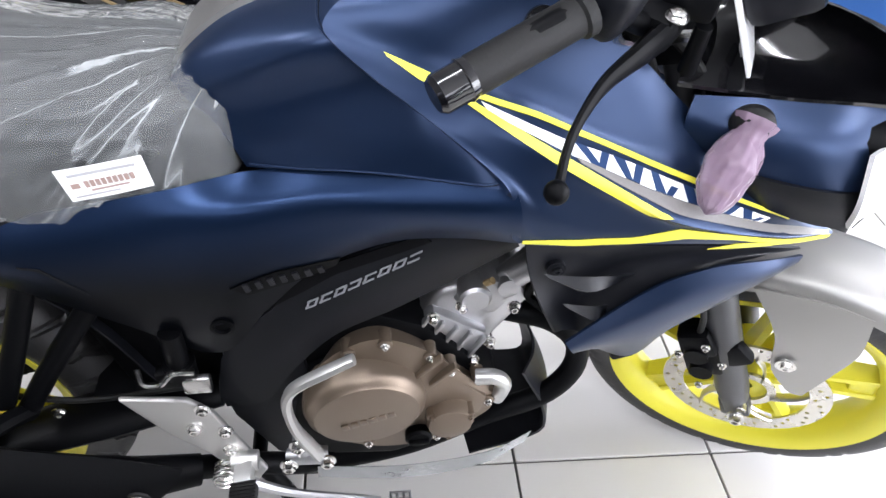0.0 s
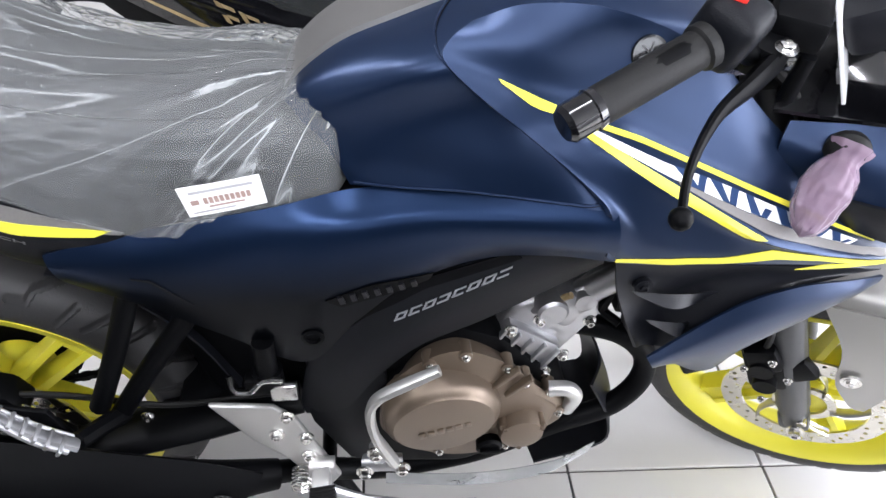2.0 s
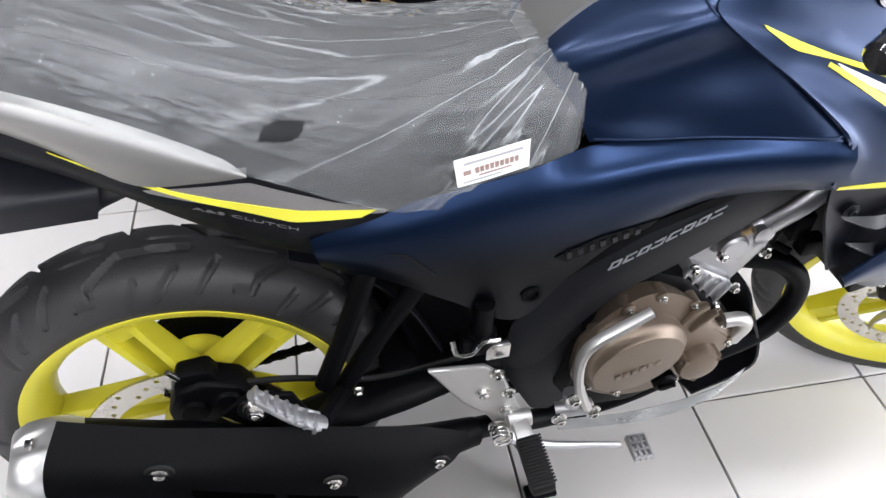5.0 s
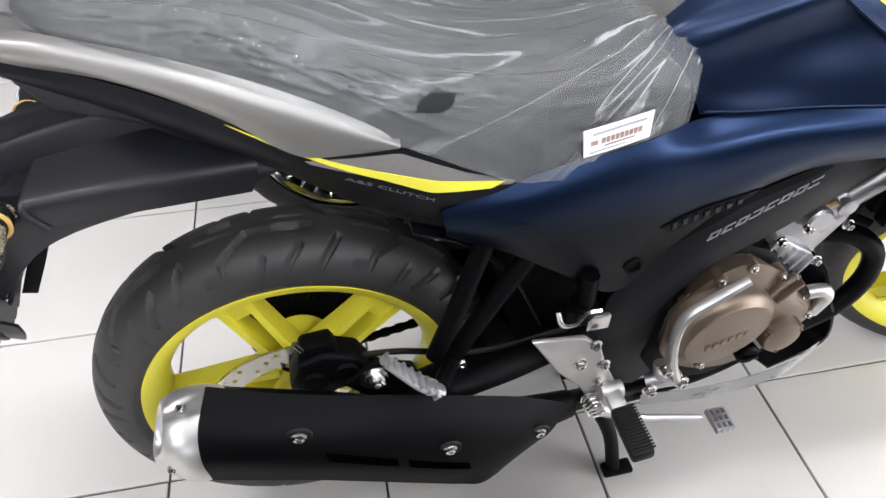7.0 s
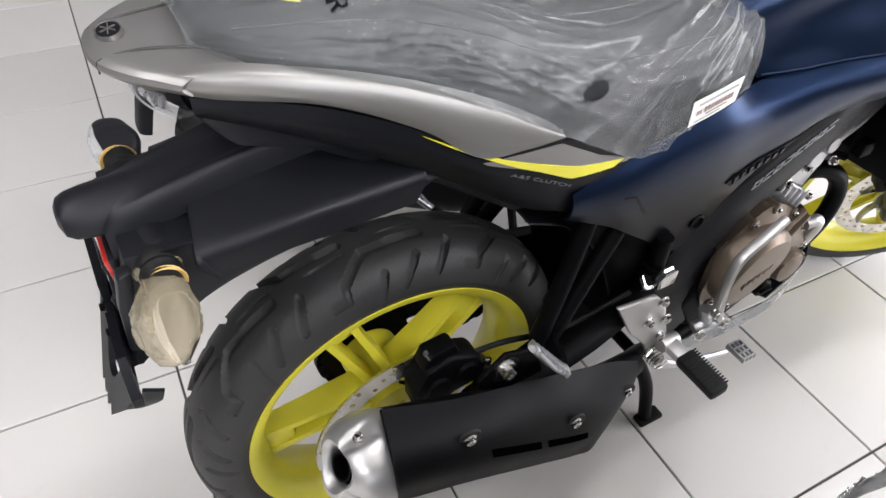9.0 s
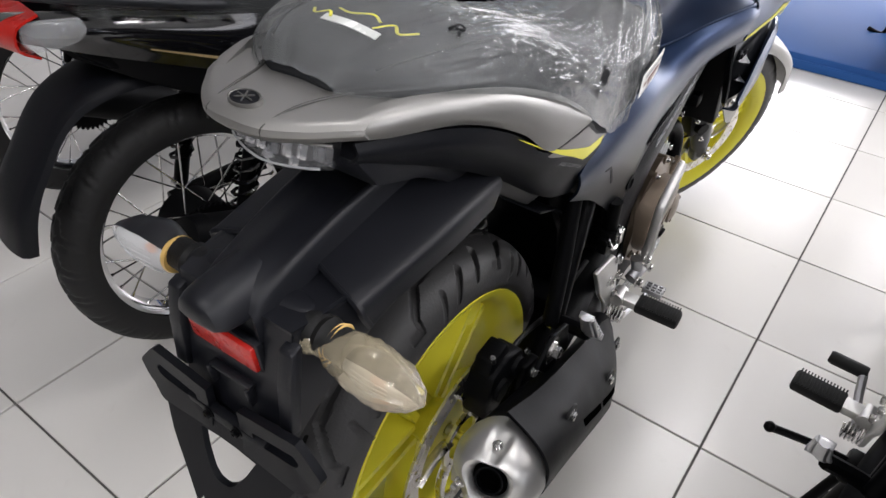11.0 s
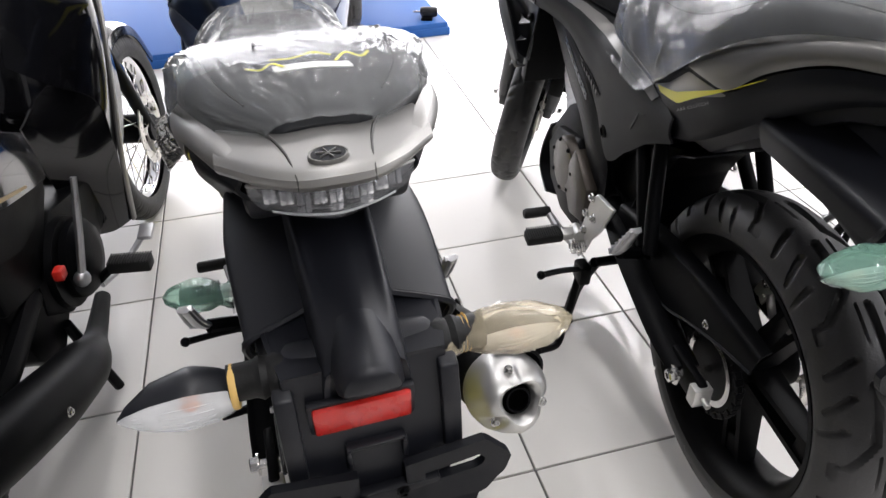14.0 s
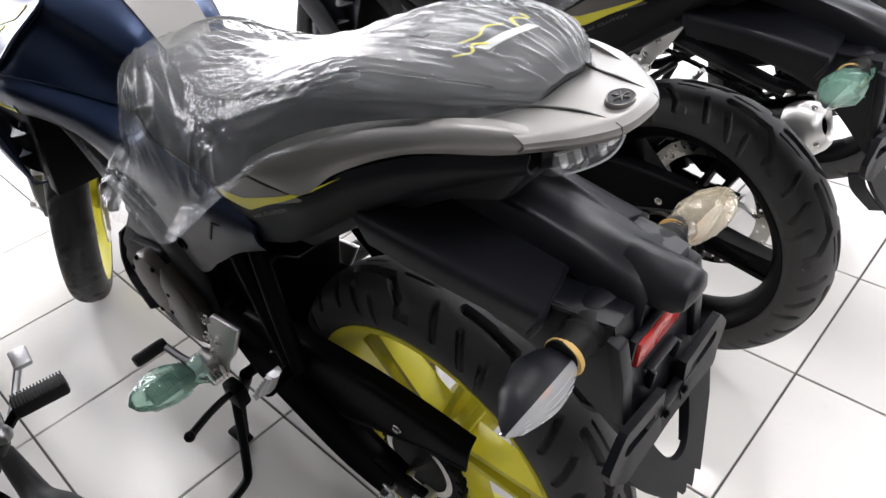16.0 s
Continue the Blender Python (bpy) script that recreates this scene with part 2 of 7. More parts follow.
M_GOLD = material("gold_sticker", (0.42, 0.31, 0.16), 0.35, 0.5, 0, 80, 0.05, 10, 0.03)
M_BAND = material("rubber_band", (0.62, 0.40, 0.12), 0.55, 0, 0.1, 300, 0.1, 30, 0.05)
M_LENS = glass("clear_lens", (0.88, 0.89, 0.91), 0.05, 0.14)
M_FROST = glass("frosted_ribbed_lens", (0.86, 0.87, 0.88), 0.10, 0.34)
M_FORK = material("grey_fork_paint", (0.045, 0.046, 0.049), 0.38, 0.3, 0.08, 600, 0.08, 9, 0.05)
M_SEAM = material("grey_joint", (0.06, 0.058, 0.055), 0.55, 0.3, 0.0, 80, 0.08, 20, 0.05)
M_TLENS = glass("tail_lamp_lens", (0.80, 0.81, 0.83), 0.04, 0.10)
M_ORANGE = material("amber_bulb", (0.75, 0.22, 0.03), 0.2, 0, 0, 80, 0.05, 10, 0.03)
M_REFLEC = material("reflector_chrome", (0.80, 0.80, 0.80), 0.16, 1.0, 0.5, 180, 0.1, 40, 0.06)
M_LAMPIN = material("lamp_inner_grey", (0.20, 0.20, 0.21), 0.28, 0.8, 0.3, 180, 0.15, 40, 0.06)
M_FOIL = material("white_foam_wrap", (0.80, 0.80, 0.80), 0.4, 0.0, 0.6, 60, 0.06, 20, 0.1, bump_distance=0.006)
M_BLUEMAT = material("blue_platform_vinyl", (0.020, 0.092, 0.30), 0.62, 0, 0.12, 120, 0.08, 3, 0.08, spec=0.25)
M_TILE = None

# ---------------------------------------------------------------- geometry helpers
def cat(pts, n):
    """n points along a smooth curve through pts."""
    p = np.array(pts, float)
    if len(p) == 2:
        return p[0] + (p[1] - p[0]) * np.linspace(0, 1, n)[:, None]
    d = np.r_[0, np.cumsum(np.maximum(np.linalg.norm(np.diff(p, axis=0), axis=1), 1e-6) ** 0.7)]
    t = np.linspace(0, d[-1], n)
    m = np.empty_like(p)
    m[1:-1] = (p[2:] - p[:-2]) / (d[2:] - d[:-2])[:, None]
    m[0], m[-1] = (p[1] - p[0]) / d[1], (p[-1] - p[-2]) / (d[-1] - d[-2])
    k = np.clip(np.searchsorted(d, t, "right") - 1, 0, len(d) - 2)
    h = (d[k + 1] - d[k])[:, None]
    s = ((t - d[k])[:, None]) / h
    return ((2 * s**3 - 3 * s**2 + 1) * p[k] + (s**3 - 2 * s**2 + s) * h * m[k]
            + (-2 * s**3 + 3 * s**2) * p[k + 1] + (s**3 - s**2) * h * m[k + 1])


def line(pts, n):
    """n points along straight runs between pts."""
    p = np.array(pts, float)
    d = np.r_[0, np.cumsum(np.linalg.norm(np.diff(p, axis=0), axis=1))]
    t = np.linspace(0, d[-1], n)
    return np.stack([np.interp(t, d, p[:, k]) for k in range(p.shape[1])], 1)


def join(*geos):
    V, F = [], []
    for v, f in geos:
        o = sum(len(a) for a in V)
        V.append(np.asarray(v, float))
        F += [tuple(i + o for i in q) for q in f]
    return np.concatenate(V), F


def moved(geo, m):
    v = np.asarray(geo[0], float)
    a = np.array(m)
    return v @ a[:3, :3].T + a[:3, 3], geo[1]


def flipped(geo):
    v = np.array(geo[0], float)
    v[:, 1] *= -1
    return v, [tuple(reversed(f)) for f in geo[1]]


def grid(P, loop_u=False, loop_v=False, caps=False):
    nu, nv = P.shape[:2]
    F = []
    for i in range(nu if loop_u else nu - 1):
        for j in range(nv if loop_v else nv - 1):
            a, b = i, (i + 1) % nu
            c, d = j, (j + 1) % nv
            F.append((a * nv + c, b * nv + c, b * nv + d, a * nv + d))
    if caps:
        F += [tuple(range(nv))[::-1], tuple((nu - 1) * nv + k for k in range(nv))]
    return P.reshape(-1, 3), F


def normals(P):
    du, dv = np.gradient(P, axis=0), np.gradient(P, axis=1)
    n = np.cross(du, dv)
    return n / np.maximum(np.linalg.norm(n, axis=-1, keepdims=True), 1e-9)


def shell(P, thick, toward=(0, 0, 0)):
    """A sheet with thickness; the inner face lies on the side of toward."""
    nu, nv = P.shape[:2]
    N = normals(P)
    if ((np.array(toward) - P.mean((0, 1))) * N.mean((0, 1))).sum() < 0:
        N = -N
    Q = P + N * thick
    v0, f0 = grid(P)
    v1, f1 = grid(Q)
    n = nu * nv
    F = list(f0) + [tuple(i + n for i in reversed(q)) for q in f1]
    rim = ([i * nv for i in range(nu)] + [(nu - 1) * nv + j for j in range(1, nv)]
           + [i * nv + nv - 1 for i in range(nu - 2, -1, -1)] + [j for j in range(nv - 2, 0, -1)])
    for a, b in zip(rim, rim[1:] + rim[:1]):
        F.append((b, a, a + n, b + n))
    return np.concatenate([v0, v1]), F


def sheet(curves, nu=28, nv=10):
    """A grid of points lofted smoothly across 3D curves."""
    C = np.stack([cat(c, nu) for c in curves], 1)
    return np.stack([cat(C[i], nv) for i in range(nu)], 0)


def on(P, x, z, side=-1):
    """Where the sheet P (right-hand side) lies at (x, z): its y, and the outward normal."""
    Q, N = P.reshape(-1, 3), normals(P).reshape(-1, 3)
    d = (Q[:, 0] - x) ** 2 + (Q[:, 2] - z) ** 2
    k = np.argsort(d)[:4]
    w = 1 / (d[k] + 1e-7)
    w /= w.sum()
    n = (N[k] * w[:, None]).sum(0)
    n /= np.linalg.norm(n)
    if n[1] > 0:
        n = -n
    q = (Q[k] * w[:, None]).sum(0)
    y = q[1] - (n[0] * (x - q[0]) + n[2] * (z - q[2])) / min(n[1], -0.25)
    return np.array([x, y, z]), n


def decal(P, top, low, n=18, nv=3, lift=0.0012, smooth=False):
    """A thin sticker on the sheet P between two outlines given in (x, z)."""
    f = cat if smooth else line
    a, b = f(top, n), f(low, n)
    G = np.empty((n, nv, 3))
    H = np.empty((n, nv, 3))
    for i in range(n):
        for j in range(nv):
            s = j / (nv - 1)
            p, m = on(P, *(a[i] * (1 - s) + b[i] * s))
            G[i, j], H[i, j] = p + m * lift, p
    return shell(G, lift * 0.8, H.mean((0, 1)) + np.array([0, 1.0, 0]))


def ripple(u, v, seed=0):
    """Smooth noise over two arrays, about -0.7 to 0.7."""
    u, v = np.broadcast_arrays(np.asarray(u, float), np.asarray(v, float))
    i, j = np.floor(u), np.floor(v)
    f, g = u - i, v - j

    def corner(di, dj):
        h = np.sin((i + di) * 127.1 + (j + dj) * 311.7 + seed * 74.7) * 43758.5453
        a = (h - np.floor(h)) * 2 * math.pi
        return np.cos(a) * (f - di) + np.sin(a) * (g - dj)
    s, t = f**3 * (f * (f * 6 - 15) + 10), g**3 * (g * (g * 6 - 15) + 10)
    return (corner(0, 0) * (1 - s) + corner(1, 0) * s) * (1 - t) + (corner(0, 1) * (1 - s) + corner(1, 1) * s) * t


def fold(u, v, seed=0, narrow=2.6, power=2.0):
    """Sharp ridges: 1 along the crest of a fold, falling off to 0."""
    return np.maximum(0.0, 1 - narrow * np.abs(ripple(u, v, seed))) ** power


def tube(pts, r, seg=12, smooth=True, n=None, flat=1.0, caps=True):
    p = cat(pts, n or max(2, 6 * (len(pts) - 1))) if smooth and len(pts) > 2 else np.array(pts, float)
    R = np.interp(np.linspace(0, 1, len(p)), np.linspace(0, 1, len(r)), r) if np.ndim(r) else np.full(len(p), float(r))
    T = np.gradient(p, axis=0)
    T /= np.linalg.norm(T, axis=1, keepdims=True)
    up = np.array([0, 0, 1.0]) if abs(T[0][2]) < 0.9 else np.array([1.0, 0, 0])
    G = np.empty((len(p), seg, 3))
    a = np.linspace(0, 2 * math.pi, seg, endpoint=False)
    for i in range(len(p)):
        s = np.cross(T[i], up)
        s /= np.linalg.norm(s)
        up = np.cross(s, T[i])
        G[i] = p[i] + R[i] * (np.cos(a)[:, None] * s + flat * np.sin(a)[:, None] * up)
    return grid(G, loop_v=True, caps=caps)


AX = {"x": Matrix.Rotation(radians(90), 4, "Y"), "y": Matrix.Rotation(radians(-90), 4, "X"), "z": Matrix.Identity(4)}


def lathe(profile, seg=32, at=(0, 0, 0), axis="y", closed=False):
    """A turned body: profile of (radius, along the axis)."""
    pr = np.array(profile, float)
    a = np.linspace(0, 2 * math.pi, seg, endpoint=False)
    G = np.stack([np.stack([pr[:, 0] * np.cos(t), pr[:, 0] * np.sin(t), pr[:, 1]], 1) for t in a], 0)
    g = grid(G, loop_u=True, loop_v=closed)
    if not closed:
        n = len(pr)
        for k in (0, n - 1):
            if pr[k, 0] > 1e-5:
                g[1].append(tuple(i * n + k for i in range(seg)))
    return moved(g, Matrix.Translation(at) @ AX[axis])


def from_bm(bm):
    bm.verts.ensure_lookup_table()
    bm.verts.index_update()
    g = np.array([v.co[:] for v in bm.verts]), [tuple(v.index for v in f.verts) for f in bm.faces]
    bm.free()
    return g


def prism(poly, y0, y1, bev=0.002, holes=()):
    """A plate with the outline poly in (x, z), from y0 to y1, with eased edges."""
    bm = bmesh.new()
    vs = [bm.verts.new((x, y0, z)) for x, z in poly]
    f = bm.faces.new(vs)
    r = bmesh.ops.extrude_face_region(bm, geom=[f])
    bmesh.ops.translate(bm, vec=(0, y1 - y0, 0), verts=[v for v in r["geom"] if isinstance(v, bmesh.types.BMVert)])
    bmesh.ops.recalc_face_normals(bm, faces=bm.faces)
    if bev:
        bmesh.ops.bevel(bm, geom=list(bm.edges), offset=bev, segments=2, profile=0.5, affect="EDGES", clamp_overlap=True)
    return from_bm(bm)


def box(at, dims, bev=0.002, turn=(0, 0, 0), seg=2):
    bm = bmesh.new()
    bmesh.ops.create_cube(bm, size=1, matrix=Matrix.Diagonal((*dims, 1)))
    if bev:
        bmesh.ops.bevel(bm, geom=list(bm.edges), offset=bev, segments=seg, profile=0.5, affect="EDGES", clamp_overlap=True)
    return moved(from_bm(bm), pose(*at, *turn))


def ball(at, r, seg=16, squash=(1, 1, 1)):
    k = seg // 2
    pr = [(r * math.sin(math.pi * i / k), -r * math.cos(math.pi * i / k)) for i in range(k + 1)]
    pr[0], pr[-1] = (1e-6, -r), (1e-6, r)
    return moved(lathe(pr, seg, axis="z"), Matrix.Translation(at) @ Matrix.Diagonal((*squash, 1)))


def bolt(at, r=0.006, h=0.006, axis="y", way=-1):
    """A flanged hexagon or socket bolt whose head points along way on the axis."""
    fl = lathe([(1e-6, 0), (r * 1.35, 0), (r * 1.35, way * h * 0.25), (r, way * h * 0.3)], 14, at, axis)
    hx = lathe([(r * 0.95, way * h * 0.25), (r * 0.95, way * h), (r * 0.75, way * h * 1.15), (r * 0.5, way * h * 1.15),
                (r * 0.45, way * h * 0.7), (1e-6, way * h * 0.7)], 6, at, axis)
    return join(fl, hx)


def build_mesh(name, geo, mat_, flat=False, sharp=38):
    me = bpy.data.meshes.new(name)
    me.from_pydata(np.asarray(geo[0], float).tolist(), [], [list(f) for f in geo[1]])
    me.validate()
    bm = bmesh.new()
    bm.from_mesh(me)
    bmesh.ops.recalc_face_normals(bm, faces=bm.faces)
    bm.to_mesh(me)
    bm.free()
    me.materials.append(mat_)
    if not flat:
        me.shade_smooth()
        me.set_sharp_from_angle(angle=radians(sharp))
    return me


def part(name, geo, mat_, parent, label="", flat=False, sharp=38):
    ob = new(name, build_mesh(name, geo, mat_, flat, sharp))
    ob.parent = parent
    if label:
        tagged(ob, label)
    return ob


def thing(name, label, category, at=None, group="", kind=""):
    ob = new(name)
    ob.empty_display_size = 0.1
    if at is not None:
        ob.matrix_world = at
    return tagged(ob, label, category, group, kind)


def lettering(text, height, depth):
    cu = bpy.data.curves.new("lettering", "FONT")
    cu.body, cu.size, cu.extrude, cu.resolution_u = text, height, depth, 2
    ob = bpy.data.objects.new("lettering", cu)
    me = bpy.data.meshes.new_from_object(ob)
    g = np.array([v.co[:] for v in me.vertices]), [tuple(p.vertices) for p in me.polygons]
    bpy.data.objects.remove(ob)
    bpy.data.meshes.remove(me)
    return g

# ---------------------------------------------------------------- room
def tile_material():
    m = material("cream_floor_tile", (0.70, 0.68, 0.645), 0.22, 0.0, 0.05, 40, 0.03, 2.2, 0.05, spec=0.5)
    nt = m.node_tree
    n, l = nt.nodes, nt.links
    b = n[m["shader"]]
    src = b.inputs["Base Color"].links[0].from_socket
    inf = n.new("ShaderNodeObjectInfo")
    mr = n.new("ShaderNodeMapRange")
    mr.inputs["To Min"].default_value, mr.inputs["To Max"].default_value = 0.93, 1.04
    l.new(inf.outputs["Random"], mr.inputs["Value"])
    mu = n.new("ShaderNodeMix")
    mu.data_type, mu.blend_type = "RGBA", "MULTIPLY"
    mu.inputs["Factor"].default_value = 1
    l.new(src, mu.inputs["A"])
    l.new(mr.outputs["Result"], mu.inputs["B"])
    # faint scuffs
    tc = n.new("ShaderNodeTexCoord")
    sc = n.new("ShaderNodeTexNoise")
    sc.inputs["Scale"].default_value, sc.inputs["Detail"].default_value = 5, 8
    sc.inputs["Distortion"].default_value = 2
    l.new(tc.outputs["Object"], sc.inputs["Vector"])
    cr = n.new("ShaderNodeMapRange")
    cr.inputs["From Min"].default_value, cr.inputs["From Max"].default_value = 0.62, 0.8
    cr.inputs["To Min"].default_value, cr.inputs["To Max"].default_value = 0, 0.22
    l.new(sc.outputs["Fac"], cr.inputs["Value"])
    dm = n.new("ShaderNodeMix")
    dm.data_type = "RGBA"
    dm.inputs["B"].default_value = (0.34, 0.31, 0.27, 1)
    l.new(cr.outputs["Result"], dm.inputs["Factor"])
    l.new(mu.outputs["Result"], dm.inputs["A"])
    l.new(dm.outputs["Result"], b.inputs["Base Color"])
    return m


M_TILE = tile_material()
M_GROUT = material("dark_grout", (0.10, 0.095, 0.09), 0.9, 0, 0.3, 200, 0.15, 10, 0.05)
M_WALL = material("grey_wall_paint", (0.16, 0.16, 0.165), 0.7, 0, 0.1, 60, 0.03, 1.5, 0.05)
M_CEIL = material("white_ceiling_paint", (0.50, 0.50, 0.50), 0.8, 0, 0.05, 60, 0.03, 1.5, 0.05)

x0, x1, y0, y1 = ROOM
floor = new("floor", build_mesh("floor", box(((x0 + x1) / 2, (y0 + y1) / 2, -0.056), (x1 - x0 + 0.6, y1 - y0 + 0.6, 0.1), 0), M_GROUT, True))
tagged(floor, "cream glossy ceramic floor tiles with thin dark grout joints", "floor", kind="structure")


def wall(name, at, dims):
    ob = new(name, build_mesh(name, box(at, dims, 0), M_WALL, True))
    return tagged(ob, "plain grey painted showroom wall", "wall", kind="structure")


wall("wall_west", (x0 - 0.1, (y0 + y1) / 2, CEIL / 2 - 0.05), (0.2, y1 - y0 + 0.4, CEIL))
wall("wall_north", ((x0 + x1) / 2, y1 + 0.1, CEIL / 2 - 0.05), (x1 - x0, 0.2, CEIL))
wall("wall_south", ((x0 + x1) / 2, y0 - 0.1, 0.35), (x1 - x0, 0.2, 0.8))
wall("wall_south", ((x0 + x1) / 2, y0 - 0.1, CEIL - 0.2), (x1 - x0, 0.2, 0.3))
for xa, xb in ((x0, -2.5), (5.0, x1)):
    wall("wall_south", ((xa + xb) / 2, y0 - 0.1, 1.9), (xb - xa, 0.2, 2.3))
# shop front with one wide opening
wall("wall_east", (x1 + 0.1, 0, CEIL - 0.13), (0.2, y1 - y0 + 0.4, 0.16))
for yy in (y0 + 0.3, y1 - 0.3):
    wall("wall_east", (x1 + 0.1, yy, CEIL / 2 - 0.13), (0.2, 0.9, CEIL - 0.16))
ceiling = new("ceiling", build_mesh("ceiling", box(((x0 + x1) / 2, (y0 + y1) / 2, CEIL + 0.06), (x1 - x0 + 0.4, y1 - y0 + 0.4, 0.1), 0), M_CEIL, True))
tagged(ceiling, "plain white showroom ceiling", "ceiling", kind="structure")
ground = new("ground", build_mesh("ground", box((40, 0, -0.14), (200, 200, 0.05), 0), material("grey_concrete", (0.32, 0.31, 0.29), 0.9, 0, 0.4, 30, 0.15, 0.8, 0.05), True))
tagged(ground, "pale grey concrete ground outside the shop", "ground", kind="structure")

M_TUBE = glow("lit_tube", (1.0, 0.97, 0.92), 9.0)
for tx in (-2.2, 0.5, 3.2):
    for ty in (-2.6, -0.2):
        lamp = thing("ceiling_light", "white twin-tube fluorescent batten fixed under the ceiling", "ceiling light", pose(tx, ty, CEIL + 0.01), "ceiling lights")
        part("body", box((0, 0, -0.03), (1.26, 0.14, 0.05), 0.008), M_WALL, lamp)
        for s in (-1, 1):
            part("tube", lathe([(0.014, -0.59), (0.014, 0.59)], 12, (0, s * 0.04, -0.07), "x"), M_TUBE, lamp)

# platform of the display at the shop front
plat = thing("display_platform", "low blue vinyl-covered display platform on the tiles", "platform")
part("deck", box((4.15, 1.2, 0.035), (2.72, 4.42, 0.07), 0.012), M_BLUEMAT, plat)
part("skirt", box((4.15, 1.2, 0.022), (2.735, 4.435, 0.04), 0.004), M_BLUEMAT, plat)

# ---------------------------------------------------------------- motorcycle
RAKE = radians(25)
STEER_AT = Vector((1.262, 0, 0.285))
STEER_UP = Vector((-math.sin(RAKE), 0, math.cos(RAKE)))
AXLE = Vector((0.0, 0, 0.352))          # rear axle; the rear wheel hangs clear of the floor
FAXLE = Vector((1.305, 0, 0.290))
LEVER = [(0.955, -0.197, 1.016), (0.939, -0.233, 1.013), (0.932, -0.261, 1.010), (0.928, -0.291, 1.005), (0.928, -0.314, 0.999), (0.931, -0.340, 0.995)]


def seg_dist(px, py, a, b):
    ax, ay = a
    bx, by = b
    dx, dy = bx - ax, by - ay
    t = np.clip(((px - ax) * dx + (py - ay) * dy) / (dx * dx + dy * dy), 0, 1)
    return np.hypot(px - ax - t * dx, py - ay - t * dy)


def tyre(radius, rim, half, grooves, pitches, na=900, nb=84, deep=0.0095):
    """A tyre about the y axis, with its tread grooves cut in. grooves: runs in (share of a pitch, share of the half width)."""
    a = np.linspace(0, 2 * math.pi, na, endpoint=False)
    t = np.linspace(-1, 1, nb)
    # crown and side walls
    ang = t * radians(118)
    hh = (radius - rim)
    cy = half * np.sin(np.clip(ang, -math.pi, math.pi)) * 1.0
    cr_ = radius - hh * 0.5 * (1 - np.cos(np.clip(ang, -1.9, 1.9))) * 0.92
    body = np.abs(t) > 0.86
    cr_ = np.where(body, np.interp(np.abs(t), [0.86, 1], [radius - hh * 0.72, rim - 0.004]), cr_)
    cr_ = np.where(np.abs(t) <= 0.86, radius - hh * 0.72 * (np.abs(t) / 0.86) ** 2.1, cr_)
    cy = np.where(np.abs(t) <= 0.86, half * np.sin(np.abs(t) / 0.86 * 1.62) * np.sign(t), np.sign(t) * np.interp(np.abs(t), [0.86, 1], [half, half * 0.80]))
    A, T = np.meshgrid(a, t, indexing="ij")
    Rr = np.broadcast_to(cr_, A.shape).copy()
    L = 2 * math.pi * radius / pitches
    arc = np.abs(T) * half * 1.35
    depth = np.zeros_like(A)
    for side in (-1, 1):
        ph = ((A / (2 * math.pi) * pitches) + (0.5 if side > 0 else 0.0)) % 1.0
        m = (T * side) >= -0.08
        for run in grooves:
            for p, q in zip(run[:-1], run[1:]):
                for sh in (-1, 0, 1):
                    d = seg_dist((ph + sh) * L, np.where(m, arc, 9), (p[0] * L, p[1] * half * 1.35), (q[0] * L, q[1] * half * 1.35))
                    depth = np.maximum(depth, np.clip(1 - (d - 0.0036) / 0.0016, 0, 1))
    Rr -= deep * depth
    G = np.stack([Rr * np.cos(A), np.broadcast_to(cy, A.shape), Rr * np.sin(A)], -1)
    return grid(G, loop_u=True)


REAR_GROOVES = [[(0.02, 0.10), (0.42, 0.13), (0.60, 0.42), (0.62, 0.60), (0.72, 0.60)], [(0.86, 0.26), (0.96, 0.62)],
                [(0.10, 0.36), (0.22, 0.70)], [(0.34, 0.48), (0.40, 0.78)]]
FRONT_GROOVES = [[(0.05, 0.10), (0.45, 0.20), (0.62, 0.65)], [(0.75, 0.3), (0.9, 0.7)]]


def cast_rim(r, half, spokes=5, hub=0.045, hub_half=0.055):
    """A cast wheel rim with a well, hub and paired spokes, about the y axis."""
    g = [lathe([(r - 0.002, -half * 1.06), (r + 0.011, -half * 1.14), (r + 0.012, -half * 1.06), (r - 0.006, -half * 0.84), (r - 0.018, -half * 0.4), (r - 0.020, 0),
                (r - 0.018, half * 0.4), (r - 0.006, half * 0.84), (r + 0.012, half * 1.06), (r + 0.011, half * 1.14), (r - 0.002, half * 1.06),
                (r - 0.014, half * 0.80), (r - 0.024, half * 0.4), (r - 0.026, 0), (r - 0.024, -half * 0.4), (r - 0.014, -half * 0.80)], 96, closed=True),
         lathe([(0.012, -hub_half), (hub, -hub_half), (hub, -hub_half * 0.8), (hub * 0.75, -hub_half * 0.5), (hub * 0.75, hub_half * 0.5),
                (hub, hub_half * 0.8), (hub, hub_half), (0.012, hub_half)], 32, closed=True)]
    return join(*g)


